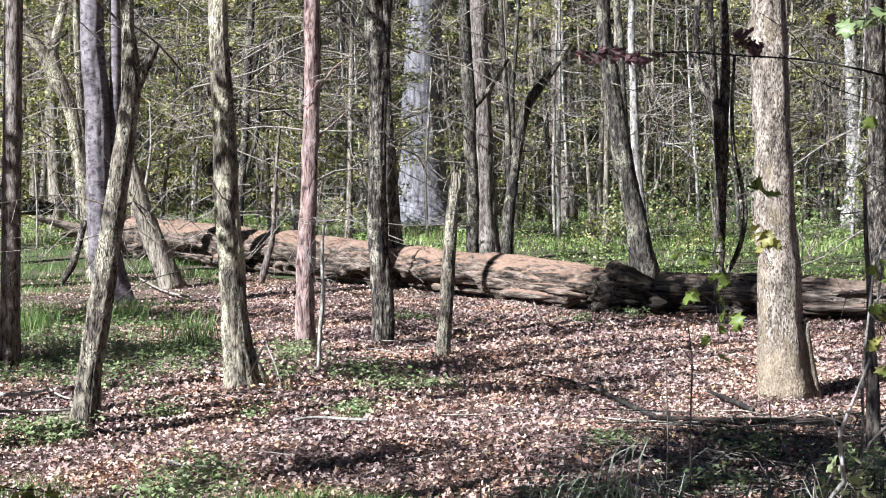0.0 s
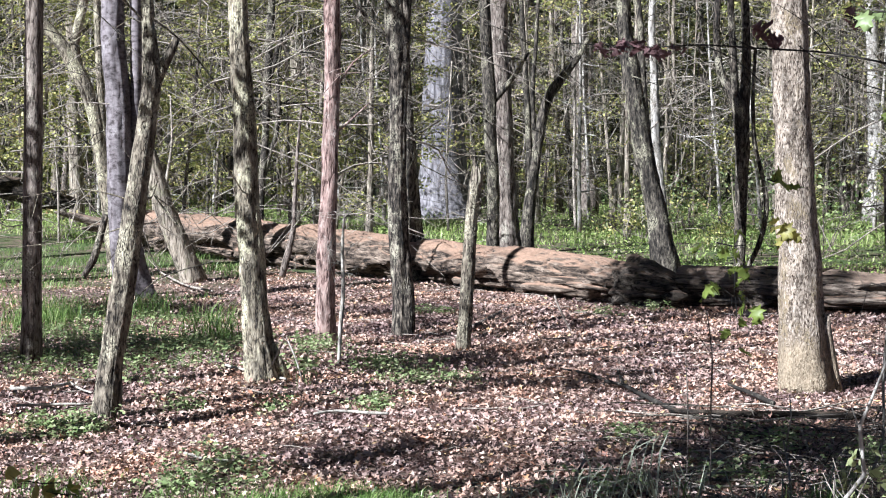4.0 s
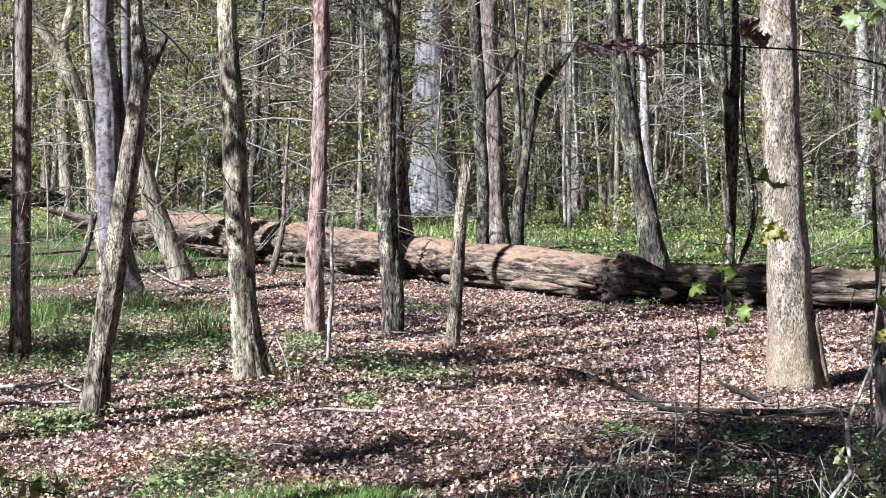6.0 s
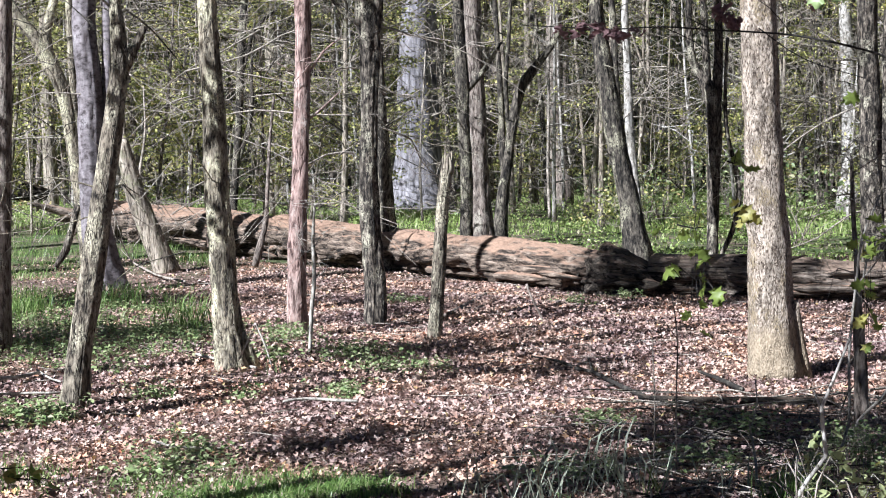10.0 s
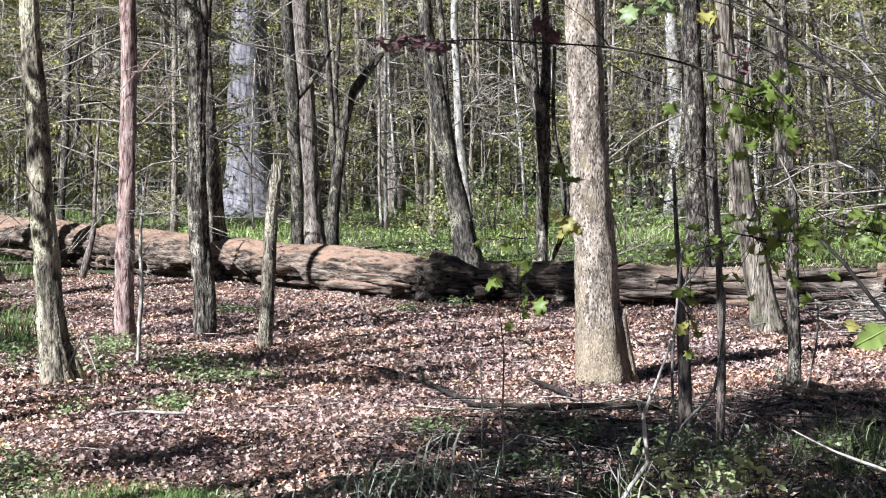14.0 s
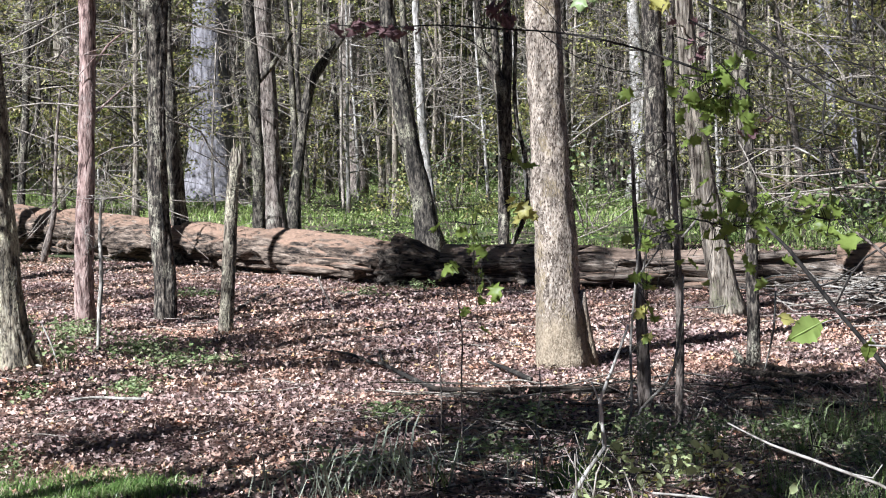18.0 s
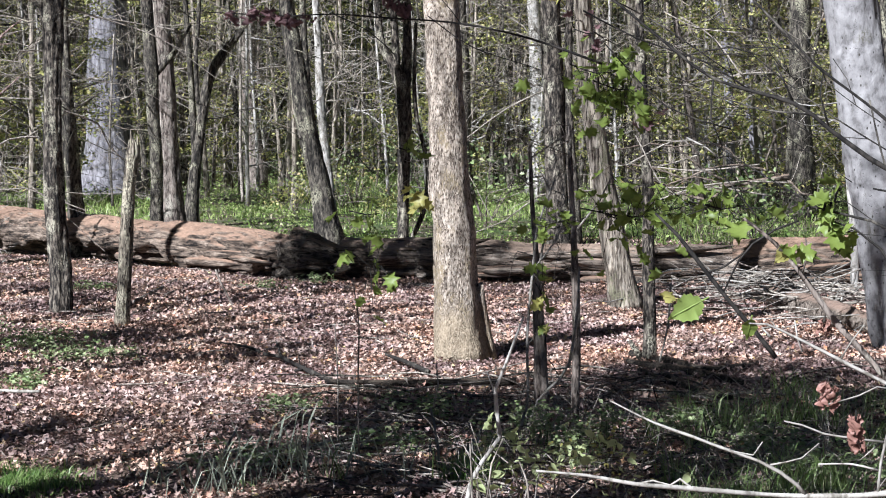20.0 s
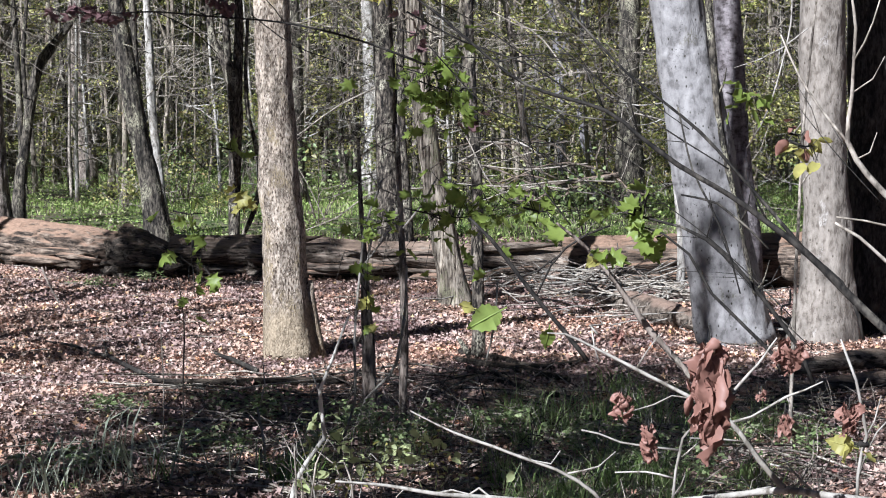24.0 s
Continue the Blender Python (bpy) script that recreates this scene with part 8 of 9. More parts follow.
stick("trailing_vine", [(2.114, 9.483, 0.482, 0.0042), (2.065, 9.492, 0.617, 0.0042), (1.949, 9.514, 0.707, 0.0034), (1.912, 9.521, 0.610, 0.0017)], twig_grey, "thin pale vine trailing in the thicket", sides=5)
stick("trailing_vine", [(2.113, 9.193, 0.206, 0.0035), (2.122, 9.191, 0.448, 0.0035), (2.146, 9.186, 0.609, 0.0028), (2.165, 9.182, 0.660, 0.0014)], twig_pale, "thin pale vine trailing in the thicket", sides=5)
stick("trailing_vine", [(2.175, 9.455, 0.207, 0.0035), (2.166, 9.457, 0.409, 0.0035), (2.143, 9.462, 0.543, 0.0028), (2.123, 9.466, 0.466, 0.0014)], twig_grey, "thin pale vine trailing in the thicket", sides=5)
stick("trailing_vine", [(2.410, 9.895, 0.377, 0.0038), (2.412, 9.894, 0.545, 0.0038), (2.417, 9.893, 0.657, 0.0031), (2.463, 9.883, 0.572, 0.0015)], twig_grey, "thin pale vine trailing in the thicket", sides=5)
stick("trailing_vine", [(2.231, 9.912, 0.332, 0.0040), (2.236, 9.911, 0.548, 0.0040), (2.248, 9.909, 0.691, 0.0032), (2.231, 9.912, 0.631, 0.0016)], twig_pale, "thin pale vine trailing in the thicket", sides=5)
stick("trailing_vine", [(1.850, 9.255, 0.390, 0.0048), (1.852, 9.255, 0.556, 0.0048), (1.855, 9.254, 0.666, 0.0038), (1.908, 9.245, 0.623, 0.0019)], twig_grey, "thin pale vine trailing in the thicket", sides=5)
stick("trailing_vine", [(2.393, 9.911, 0.347, 0.0036), (2.428, 9.904, 0.528, 0.0036), (2.509, 9.885, 0.649, 0.0028), (2.541, 9.878, 0.538, 0.0014)], twig_grey, "thin pale vine trailing in the thicket", sides=5)
stick("trailing_vine", [(1.958, 9.271, 0.471, 0.0031), (1.921, 9.278, 0.622, 0.0031), (1.835, 9.293, 0.723, 0.0025), (1.827, 9.294, 0.792, 0.0013)], twig_pale, "thin pale vine trailing in the thicket", sides=5)
stick("trailing_vine", [(1.862, 9.060, 0.518, 0.0045), (1.886, 9.056, 0.706, 0.0045), (1.941, 9.046, 0.831, 0.0036), (1.995, 9.035, 0.755, 0.0018)], twig_grey, "thin pale vine trailing in the thicket", sides=5)
stick("trailing_vine", [(1.908, 9.094, 0.440, 0.0037), (1.885, 9.098, 0.552, 0.0037), (1.832, 9.108, 0.628, 0.0029), (1.769, 9.119, 0.605, 0.0015)], twig_grey, "thin pale vine trailing in the thicket", sides=5)
stick("trailing_vine", [(1.994, 9.688, 0.293, 0.0031), (2.036, 9.681, 0.426, 0.0031), (2.134, 9.662, 0.514, 0.0025), (2.262, 9.636, 0.463, 0.0012)], twig_pale, "thin pale vine trailing in the thicket", sides=5)
stick("trailing_vine", [(1.843, 9.108, 0.450, 0.0029), (1.812, 9.113, 0.678, 0.0029), (1.738, 9.126, 0.830, 0.0023), (1.720, 9.129, 0.743, 0.0012)], twig_grey, "thin pale vine trailing in the thicket", sides=5)
stick("bare_twig", [(2.370, 8.745, 2.148, 0.0024), (2.601, 8.686, 2.283, 0.0024), (2.832, 8.620, 2.253, 0.0024), (3.009, 8.564, 2.286, 0.0024)], twig_grey, "bare thin arching twig")
stick("bare_twig", [(5.201, 19.376, 1.701, 0.0071), (5.773, 19.220, 1.675, 0.0071), (6.338, 19.049, 1.739, 0.0071), (6.841, 18.880, 1.732, 0.0071)], twig_grey, "bare thin arching twig")
stick("bare_twig", [(5.371, 19.331, 1.909, 0.0071), (5.942, 19.171, 1.854, 0.0071), (6.560, 18.976, 1.919, 0.0071)], twig_grey, "bare thin arching twig")
stick("bare_twig", [(5.431, 19.315, 1.495, 0.0071), (6.000, 19.154, 1.677, 0.0071), (6.676, 18.937, 1.595, 0.0071)], twig_grey, "bare thin arching twig")
stick("bare_twig", [(4.761, 17.395, 1.974, 0.0064), (5.157, 17.285, 2.182, 0.0064), (5.500, 17.181, 2.155, 0.0064), (5.732, 17.107, 2.181, 0.0064)], twig_grey, "bare thin arching twig")
stick("bare_twig", [(4.810, 17.382, 2.236, 0.0064), (5.110, 17.298, 1.711, 0.0064), (5.502, 17.181, 1.765, 0.0064)], twig_grey, "bare thin arching twig")
stick("bare_twig", [(4.655, 15.380, 3.233, 0.0057), (4.927, 15.299, 3.047, 0.0057), (5.155, 15.227, 2.719, 0.0057)], twig_grey, "bare thin arching twig")
stick("bare_twig", [(4.518, 15.418, 3.279, 0.0043), (4.791, 15.340, 3.140, 0.0043), (5.151, 15.229, 3.094, 0.0043)], twig_grey, "bare thin arching twig")
stick("bare_twig", [(2.031, 7.772, 2.831, 0.0036), (2.254, 7.714, 2.712, 0.0036), (2.516, 7.637, 2.617, 0.0036), (2.688, 7.581, 2.500, 0.0036)], twig_dark, "bare thin arching twig")
stick("bare_twig", [(2.053, 7.766, 2.924, 0.0028), (2.320, 7.695, 2.781, 0.0028), (2.619, 7.604, 2.569, 0.0028)], twig_dark, "bare thin arching twig")
stick("bare_twig", [(2.121, 7.749, 2.691, 0.0028), (2.365, 7.682, 2.433, 0.0028), (2.621, 7.603, 2.339, 0.0028)], twig_dark, "bare thin arching twig")


# ---- leaves close to the camera ----
LOBED = [(0, 0), (0.10, 0.10), (0.34, 0.08), (0.22, 0.26), (0.46, 0.46), (0.24, 0.50), (0.22, 0.78), (0.10, 0.72), (0, 1.0)]
TOOTHED = [(0, 0), (0.16, 0.03), (0.22, 0.15), (0.30, 0.16), (0.31, 0.30), (0.37, 0.33), (0.33, 0.46), (0.35, 0.54), (0.26, 0.62), (0.25, 0.73), (0.15, 0.78), (0.10, 0.90), (0, 1.08)]
OVAL = [(0, 0), (0.16, 0.10), (0.27, 0.28), (0.30, 0.46), (0.25, 0.66), (0.13, 0.86), (0, 1.0)]


def blade_leaf(outline, cup, rs):
    """A broad leaf with its midrib lower than its edge; both halves from one outline."""
    o = np.array(outline)
    n = len(o)
    rib = np.stack([0 * o[:, 0], o[:, 1], -0.04 * np.sin(o[:, 1] * 3.1)], 1)
    r = np.stack([o[:, 0], o[:, 1], cup * o[:, 0] + 0.05 * rs.normal(size=n)], 1)
    l = np.stack([-o[:, 0] * rs.uniform(0.85, 1.1), o[:, 1], cup * o[:, 0] + 0.05 * rs.normal(size=n)], 1)
    v = np.vstack([rib, r, l])
    f = []
    for i in range(n - 1):
        f += [(i, n + i, n + i + 1), (i, n + i + 1, i + 1), (i, i + 1, 2 * n + i + 1), (i, 2 * n + i + 1, 2 * n + i)]
    return v, np.array(f)


def leaf_spray(name, x, y, z, spread, n, size, seed, material, label, outline=LOBED, cup=0.3, hang=0.6, stem=twig_dark, stem_r=0.004):
    """A leafy shoot: a twig with n broad leaves held on short stalks."""
    rs = np.random.default_rng(seed)
    thing = new(name)
    thing.location = (x, y, z)
    tips = rs.normal(0, 1, (n, 3)) * spread
    stalk = [tube([(-spread[0] * 1.2, 0, 0.4 * spread[2], stem_r), (0, 0, 0, stem_r * 0.8), (spread[0], 0.02, 0.1 * spread[2], stem_r * 0.4)], 5, 0.05)]
    for p in tips:
        stalk.append(tube([(p[0] * 0.5, 0, 0, stem_r * 0.45), (*(p * 0.9), stem_r * 0.3)], 4, 0.1, cap=False))
    twig = tagged(part("twig", merged(stalk), stem, thing), kind="stuff")
    for p in tips:
        v, f = blade_leaf(outline, cup, rs)
        m = Matrix.LocRotScale(p, Euler((rs.normal(-hang, 0.5), rs.normal(0, 0.6), rs.uniform(0, 6.3))), [size * rs.uniform(0.7, 1.2)] * 3)
        v = v @ np.array(m.to_3x3()).T + np.array(p)
        part("leaf", (v, f), material, twig)
    return tagged(thing, label, "leaves")


def single_leaf(x, y, z, size, turn, tilt, material, label):
    """One broad oval leaf on a short stalk, hanging face-on. turn: degrees from upright; tilt: how far it leans back."""
    rs = np.random.default_rng(int(x * 1000) % 97)
    thing = new("hanging_leaf")
    thing.location = (x, y, z)
    thing.rotation_euler = (radians(90) + tilt, radians(-turn), 0)
    thing.scale = (1.12 if tilt > -1 else 0.6, 1, 1)
    v, f = blade_leaf(TOOTHED, 0.16, rs)
    blade = part("blade", (v * size, f), material, thing)
    part("midrib", tube([(0, -0.2 * size, 0.0, 0.0005), (0, 0.1 * size, -0.001, 0.0004), (0, 0.95 * size, -0.001, 0.0002)], 5, 0.01), material, blade)
    return tagged(thing, label, "leaf")


leaf_spray("leafy_shoot", 2.560, 9.728, 2.622, (0.113, 0.068, 0.113), 26, 0.100, 600, green_leaf, "green maple leaves on a slim sapling", LOBED, hang=0.6)
leaf_spray("leafy_shoot", 2.719, 9.689, 2.476, (0.089, 0.053, 0.074), 14, 0.100, 601, green_leaf, "green maple leaves on a slim sapling", LOBED, hang=0.6)
leaf_spray("leafy_shoot", 2.516, 9.738, 2.827, (0.059, 0.036, 0.059), 8, 0.070, 602, purple_leaf, "dark reddish leaves on a thin twig", LOBED, hang=0.6)
leaf_spray("leafy_shoot", 2.848, 9.655, 2.374, (0.047, 0.028, 0.030), 8, 0.070, 603, purple_leaf, "withered reddish leaves on a thin twig", LOBED, hang=0.6)
leaf_spray("leafy_shoot", 2.526, 8.706, 2.069, (0.091, 0.054, 0.107), 14, 0.085, 604, green_leaf, "yellow-green lobed leaves in the thicket", LOBED, hang=0.6)
leaf_spray("leafy_shoot", 2.436, 8.729, 1.908, (0.080, 0.048, 0.107), 12, 0.085, 605, green_leaf, "yellow-green lobed leaves in the thicket", LOBED, hang=0.6)
leaf_spray("leafy_shoot", 2.333, 9.779, 1.808, (0.059, 0.036, 0.059), 6, 0.085, 606, green_leaf, "yellow-green lobed leaves in the thicket", LOBED, hang=0.6)
leaf_spray("leafy_shoot", 2.291, 9.788, 1.465, (0.030, 0.018, 0.148), 7, 0.100, 607, green_leaf, "yellow-green lobed leaves up a slim sapling", LOBED, hang=0.6)
leaf_spray("leafy_shoot", 1.996, 5.738, 2.099, (0.050, 0.030, 0.036), 9, 0.085, 608, green_leaf, "green lobed leaves on a twig", LOBED, hang=0.6)
leaf_spray("leafy_shoot", 1.710, 4.042, 2.191, (0.033, 0.020, 0.028), 10, 0.060, 609, green_leaf, "bright green lobed leaves on a twig", LOBED, hang=0.6)
leaf_spray("leafy_shoot", 1.735, 4.033, 2.128, (0.018, 0.011, 0.015), 4, 0.060, 610, green_leaf, "bright green lobed leaves on a twig", LOBED, hang=0.6)
leaf_spray("leafy_shoot", 1.628, 4.071, 2.082, (0.018, 0.011, 0.013), 3, 0.060, 611, green_leaf, "yellow-green leaves on a twig", LOBED, hang=0.6)
leaf_spray("leafy_shoot", 3.377, 7.361, 2.478, (0.071, 0.043, 0.062), 14, 0.080, 612, green_leaf, "green oval leaves between two great trees", OVAL, hang=0.6)
leaf_spray("leafy_shoot", 2.762, 5.446, 2.310, (0.046, 0.028, 0.046), 10, 0.060, 613, yellow_leaf, "yellow and brown leaves by a massive tree", OVAL, hang=0.6)
leaf_spray("leafy_shoot", 2.734, 5.458, 2.345, (0.021, 0.013, 0.021), 5, 0.060, 614, brown_leaf, "withered brown leaves by a massive tree", OVAL, hang=0.6)
leaf_spray("leafy_shoot", 1.325, 2.142, 1.991, (0.010, 0.006, 0.007), 2, 0.030, 615, yellow_leaf, "bright yellow-green leaves on a near twig", OVAL, hang=0.6)
leaf_spray("leafy_shoot", 1.234, 8.643, 1.716, (0.057, 0.034, 0.129), 12, 0.090, 616, green_leaf, "dull green lobed leaves hanging from a twig", LOBED, hang=1.2)
leaf_spray("leafy_shoot", 1.227, 8.644, 1.947, (0.062, 0.037, 0.041), 6, 0.090, 617, green_leaf, "yellow-green lobed leaves on a twig", LOBED, hang=0.6)
leaf_spray("leafy_shoot", 1.488, 8.611, 2.011, (0.026, 0.015, 0.041), 5, 0.100, 618, yellow_leaf, "yellow leaves on a thin branch", LOBED, hang=0.6)
leaf_spray("leafy_shoot", 1.405, 8.622, 2.241, (0.026, 0.015, 0.026), 3, 0.100, 619, green_leaf, "green leaf on a thin branch", LOBED, hang=0.6)
leaf_spray("leafy_shoot", 1.296, 5.858, 2.809, (0.032, 0.019, 0.018), 5, 0.090, 622, herb_mat, "dark green leaves at the edge of the clearing", LOBED, hang=0.6)
leaf_spray("leafy_shoot", 1.695, 8.329, 2.957, (0.030, 0.018, 0.025), 6, 0.050, 623, purple_leaf, "purple withered leaves on a bare branch", LOBED, hang=0.6)
leaf_spray("leafy_shoot", 1.941, 9.244, 0.887, (0.084, 0.050, 0.033), 6, 0.070, 624, pale_leaf, "pale yellow leaves on a crooked stem", OVAL, hang=0.6)
leaf_spray("leafy_shoot", 2.079, 9.217, 0.760, (0.111, 0.067, 0.039), 10, 0.070, 625, pale_leaf, "pale yellow leaves low in the thicket", OVAL, hang=0.6)
leaf_spray("leafy_shoot", 2.245, 9.387, 0.638, (0.142, 0.085, 0.063), 24, 0.075, 626, pale_leaf, "light green leaves low in the thicket", OVAL, hang=0.6)
leaf_spray("leafy_shoot", 2.539, 9.319, 0.669, (0.114, 0.068, 0.068), 18, 0.070, 627, pale_leaf, "light green leaves low in the thicket", OVAL, hang=0.6)
leaf_spray("leafy_shoot", 1.900, 9.251, 0.575, (0.045, 0.027, 0.056), 8, 0.085, 628, pale_leaf, "light green upright leaves in the thicket", OVAL, hang=-0.4)
leaf_spray("leafy_shoot", 2.922, 12.701, 1.253, (0.054, 0.032, 0.193), 10, 0.110, 629, yellow_leaf, "yellow-green lobed leaves up a slim sapling", LOBED, hang=0.6)
leaf_spray("leafy_shoot", 2.465, 8.698, 1.923, (0.187, 0.112, 0.107), 26, 0.085, 630, green_leaf, "green lobed leaves hanging over the log", LOBED, hang=0.6)
leaf_spray("leafy_shoot", 2.355, 9.754, 1.842, (0.077, 0.046, 0.071), 8, 0.085, 631, green_leaf, "green lobed leaves in the thicket", LOBED, hang=0.6)
leaf_spray("leafy_shoot", 2.886, 8.575, 1.975, (0.133, 0.080, 0.053), 14, 0.100, 632, green_leaf, "green lobed leaves over the thicket", LOBED, hang=0.6)
leaf_spray("leafy_shoot", 2.675, 9.672, 2.535, (0.119, 0.071, 0.119), 20, 0.100, 633, green_leaf, "green maple leaves on a slim sapling", LOBED, hang=0.6)
leaf_spray("leafy_shoot", 1.715, 6.819, 2.858, (0.029, 0.017, 0.025), 4, 0.100, 634, yellow_leaf, "yellow-green leaf on a thin twig", LOBED, hang=0.6)
leaf_spray("leafy_shoot", 1.714, 7.842, 2.929, (0.043, 0.026, 0.033), 5, 0.090, 635, herb_mat, "dark green leaves on a thin twig", LOBED, hang=0.6)
leaf_spray("leafy_shoot", -1.950, 8.786, 0.827, (0.080, 0.048, 0.037), 8, 0.090, 636, yellow_leaf, "yellow-green leaves near the ground", OVAL, hang=0.6)
leaf_spray("leafy_shoot", -1.840, 8.792, 0.772, (0.080, 0.048, 0.048), 8, 0.090, 637, green_leaf, "yellow-green leaves near the ground", OVAL, hang=0.6)
leaf_spray("leafy_shoot", -1.728, 8.816, 0.720, (0.027, 0.016, 0.021), 4, 0.080, 638, brown_leaf, "withered brown leaves near the ground", OVAL, hang=0.6)
leaf_spray("leafy_shoot", 2.605, 9.466, 0.617, (0.075, 0.045, 0.052), 14, 0.040, 639, yellow_leaf, "light green leaves on trailing vines", OVAL, hang=0.3, stem_r=0.0015)
leaf_spray("leafy_shoot", 2.100, 10.317, 0.526, (0.081, 0.048, 0.056), 14, 0.040, 640, pale_leaf, "light green leaves on trailing vines", OVAL, hang=0.3, stem_r=0.0015)
leaf_spray("leafy_shoot", 2.046, 9.299, 0.770, (0.073, 0.044, 0.051), 14, 0.040, 641, pale_leaf, "light green leaves on trailing vines", OVAL, hang=0.3, stem_r=0.0015)
leaf_spray("leafy_shoot", 2.101, 10.229, 0.552, (0.080, 0.048, 0.055), 14, 0.040, 642, yellow_leaf, "light green leaves on trailing vines", OVAL, hang=0.3, stem_r=0.0015)
leaf_spray("leafy_shoot", 2.066, 10.265, 0.592, (0.080, 0.048, 0.056), 14, 0.040, 643, pale_leaf, "light green leaves on trailing vines", OVAL, hang=0.3, stem_r=0.0015)
leaf_spray("leafy_shoot", 2.592, 9.301, 0.530, (0.074, 0.044, 0.051), 14, 0.040, 644, pale_leaf, "light green leaves on trailing vines", OVAL, hang=0.3, stem_r=0.0015)
leaf_spray("leafy_shoot", 2.180, 9.688, 0.481, (0.076, 0.046, 0.053), 14, 0.040, 645, yellow_leaf, "light green leaves on trailing vines", OVAL, hang=0.3, stem_r=0.0015)
leaf_spray("leafy_shoot", 2.318, 9.090, 0.750, (0.072, 0.043, 0.050), 14, 0.040, 646, pale_leaf, "light green leaves on trailing vines", OVAL, hang=0.3, stem_r=0.0015)
leaf_spray("leafy_shoot", 2.243, 10.039, 0.469, (0.079, 0.047, 0.055), 14, 0.040, 647, pale_leaf, "light green leaves on trailing vines", OVAL, hang=0.3, stem_r=0.0015)
leaf_spray("leafy_shoot", 2.355, 9.717, 0.601, (0.077, 0.046, 0.053), 14, 0.040, 648, yellow_leaf, "light green leaves on trailing vines", OVAL, hang=0.3, stem_r=0.0015)
leaf_spray("leafy_shoot", 2.331, 10.084, 0.518, (0.079, 0.048, 0.055), 14, 0.040, 649, pale_leaf, "light green leaves on trailing vines", OVAL, hang=0.3, stem_r=0.0015)
leaf_spray("leafy_shoot", 2.163, 10.239, 0.479, (0.080, 0.048, 0.056), 14, 0.040, 650, pale_leaf, "light green leaves on trailing vines", OVAL, hang=0.3, stem_r=0.0015)
leaf_spray("leafy_shoot", 2.685, 10.165, 0.592, (0.081, 0.048, 0.056), 14, 0.040, 651, yellow_leaf, "light green leaves on trailing vines", OVAL, hang=0.3, stem_r=0.0015)
leaf_spray("leafy_shoot", 2.482, 9.352, 0.737, (0.074, 0.044, 0.051), 14, 0.040, 652, pale_leaf, "light green leaves on trailing vines", OVAL, hang=0.3, stem_r=0.0015)
single_leaf(0.939, 2.453, 2.135, 0.050, 122, -0.35, near_leaf, "large bright green oval leaf on a near twig")
single_leaf(0.904, 2.463, 2.138, 0.042, 92, -1.35, yellow_leaf, "yellowed oval leaf seen edge-on on a near twig")
single_leaf(1.017, 2.482, 2.106, 0.030, 175, -0.30, green_leaf, "small green leaf on a near twig")
single_leaf(1.634, 4.069, 2.091, 0.050, 140, -0.50, yellow_leaf, "yellow-green leaf on a dark twig")
single_leaf(1.310, 2.150, 1.988, 0.034, 75, -0.50, yellow_leaf, "bright yellow-green leaf on a near twig")


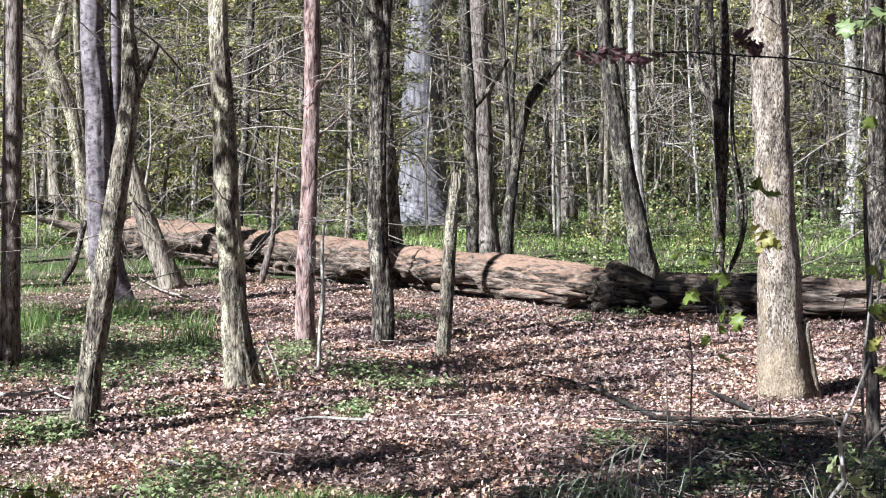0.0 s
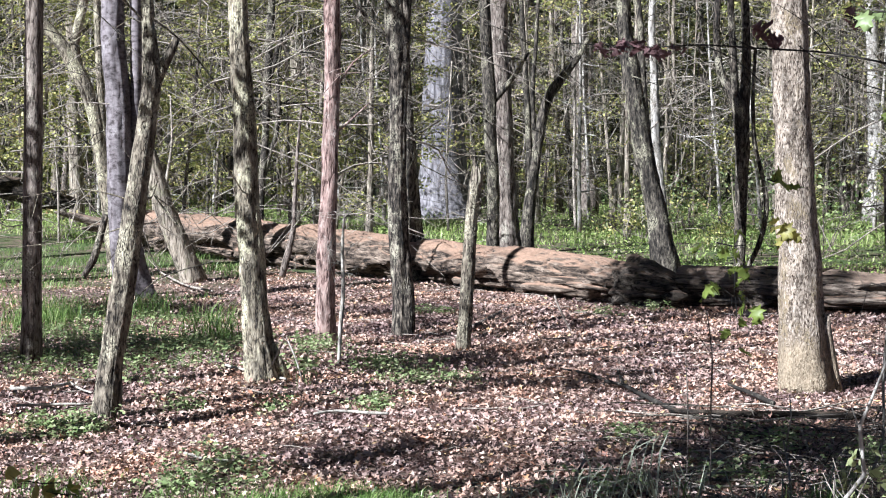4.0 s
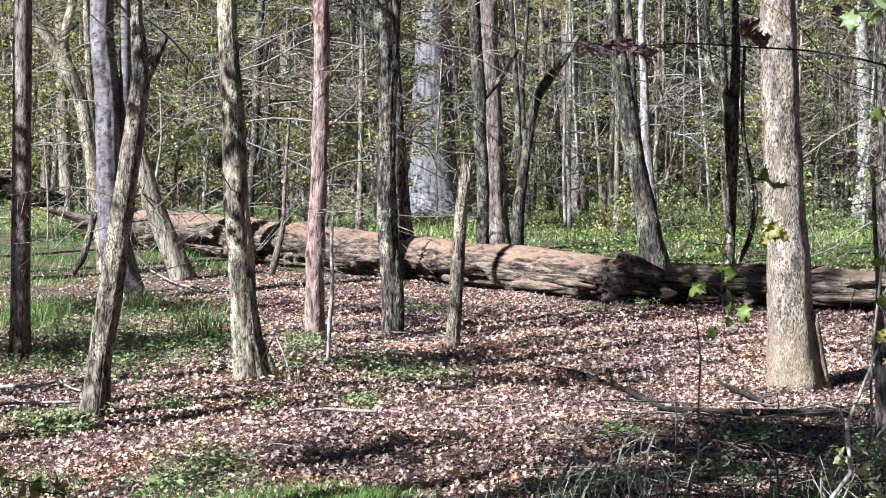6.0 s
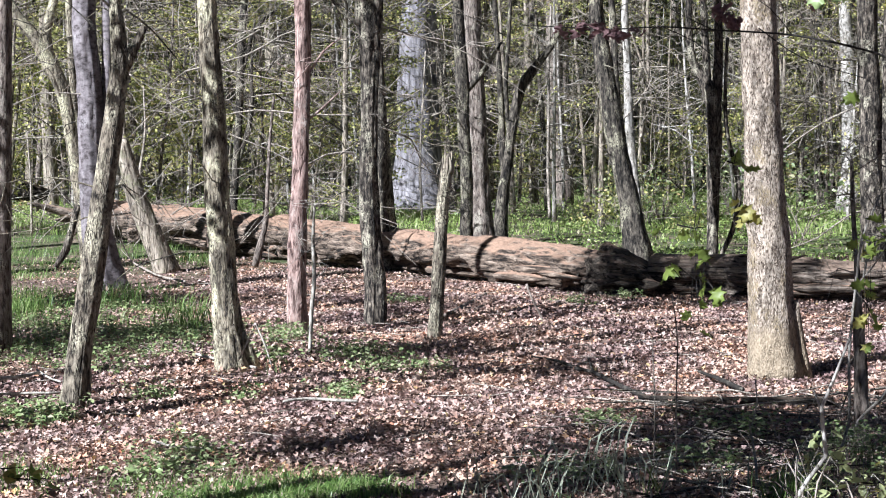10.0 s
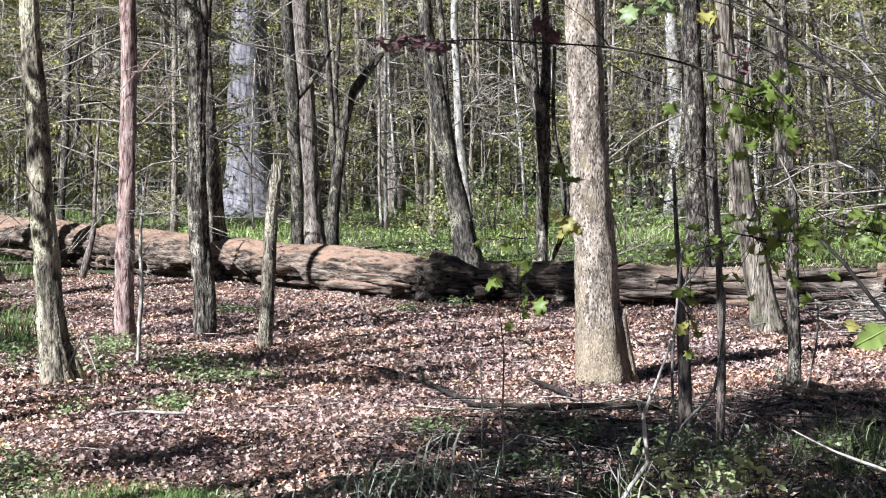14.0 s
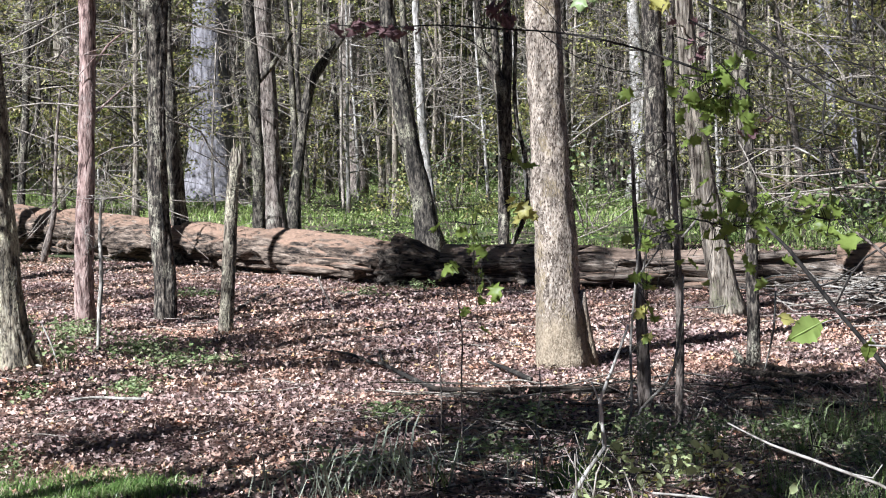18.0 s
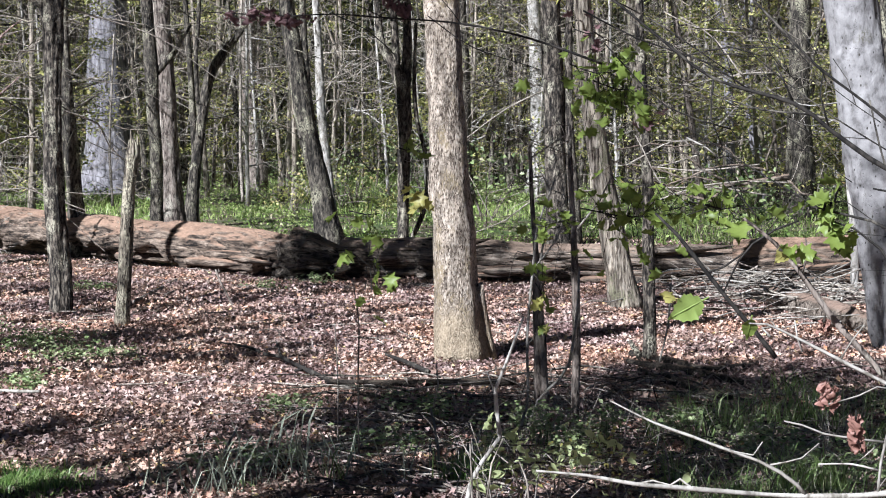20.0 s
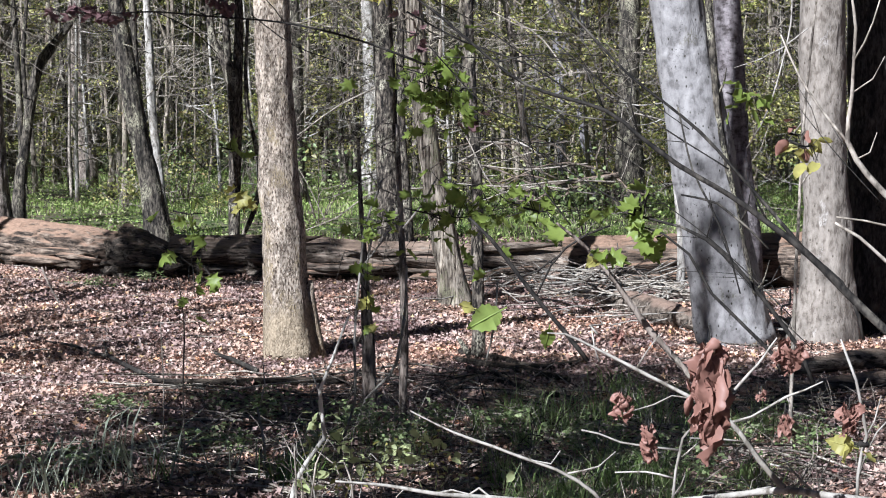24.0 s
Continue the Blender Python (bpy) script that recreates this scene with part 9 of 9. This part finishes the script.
def dead_leaf(x, y, z, w, h, n, seed, label, material=brown_leaf):
    """Withered leaves that hang crumpled from one twig."""
    rs = np.random.default_rng(seed)
    thing = new("withered_leaves")
    thing.location = (x, y, z)
    for q in range(n * 3):
        k, w2 = 15, 9
        u = np.linspace(0, 1, k)[:, None]
        s = np.linspace(-1, 1, w2)[None]
        a = rs.uniform(0, 6.3)
        wid = w * rs.uniform(0.14, 0.32) * np.sin(np.pi * np.clip(u * 0.94 + 0.05, 0, 1)) ** 0.8
        ph = rs.uniform(0, 6.3, 4)
        roll = rs.uniform(0.8, 2.2) * np.sin(2.5 * u + ph[3]) + 1.2
        cx = wid * np.sin(s * roll) / np.maximum(np.abs(roll), 0.6)
        cy = wid * (1 - np.cos(s * roll)) * 0.6 + 0.09 * w * np.sin(7 * u + ph[2] + 2.2 * s) + 0.035 * w * rs.normal(size=(k, w2)) - 0.03 * w * (np.abs(s) < 0.1)
        cz = -u * h * rs.uniform(0.28, 0.58) + 0.04 * h * np.sin(3 * s + 5 * u + ph[0])
        sx, sy, sz = rs.normal(0, 0.15 * w), rs.normal(0, 0.12 * w), -h * rs.uniform(0, 0.46)
        swing = 0.16 * w * np.sin(3 * u + ph[1])
        v = np.stack([cx * math.cos(a) - cy * math.sin(a) + sx + swing, cx * math.sin(a) + cy * math.cos(a) + sy, cz + sz], 2).reshape(-1, 3)
        i = (np.arange(k - 1)[:, None] * w2 + np.arange(w2 - 1)[None]).ravel()
        part("leaf", (v, np.stack([i, i + 1, i + w2 + 1, i + w2], 1)), material, thing)
    part("stalk", tube([(0, 0, 0.12 * h, 0.0010), (0, 0, -0.2 * h, 0.0010)], 5, 0.05), twig_dark, thing)
    return tagged(thing, label, "leaves", "withered leaves")


dead_leaf(1.145, 2.220, 2.118, 0.068, 0.153, 9, 700, "large cluster of crumpled red-brown withered leaves on a pale twig")
dead_leaf(1.044, 2.259, 2.050, 0.027, 0.045, 3, 701, "small withered brown leaf on a twig")
dead_leaf(1.076, 2.247, 2.009, 0.031, 0.053, 4, 702, "withered brown leaves on a twig")
dead_leaf(1.235, 2.181, 2.124, 0.043, 0.057, 6, 703, "withered orange-brown leaves on a twig")
dead_leaf(1.232, 2.182, 2.035, 0.021, 0.050, 3, 704, "small withered leaves on a twig")
dead_leaf(1.205, 2.195, 2.059, 0.016, 0.021, 2, 705, "small withered leaf on a twig")
dead_leaf(1.039, 2.261, 2.129, 0.018, 0.027, 3, 706, "small orange withered leaf on a twig")
dead_leaf(1.303, 2.149, 2.045, 0.032, 0.050, 4, 707, "withered brown leaves on a twig")
for q, (x, z, w, h) in enumerate([(0.63, 2.86, 0.09, 0.07), (0.70, 2.88, 0.12, 0.08), (0.78, 2.875, 0.13, 0.10), (0.86, 2.85, 0.12, 0.08), (0.94, 2.85, 0.07, 0.05)]):
    dead_leaf(x, 8.468 - 0.02 * q, z, w, h, 2, 720 + q, "purple-brown withered leaves on a bare branch", purple_leaf)
dead_leaf(1.325, 8.394, 2.96, 0.10, 0.13, 3, 730, "purple-brown withered leaves by a scaly tree", purple_leaf)
dead_leaf(1.36, 8.394, 2.90, 0.07, 0.10, 2, 731, "purple-brown withered leaves by a scaly tree", purple_leaf)
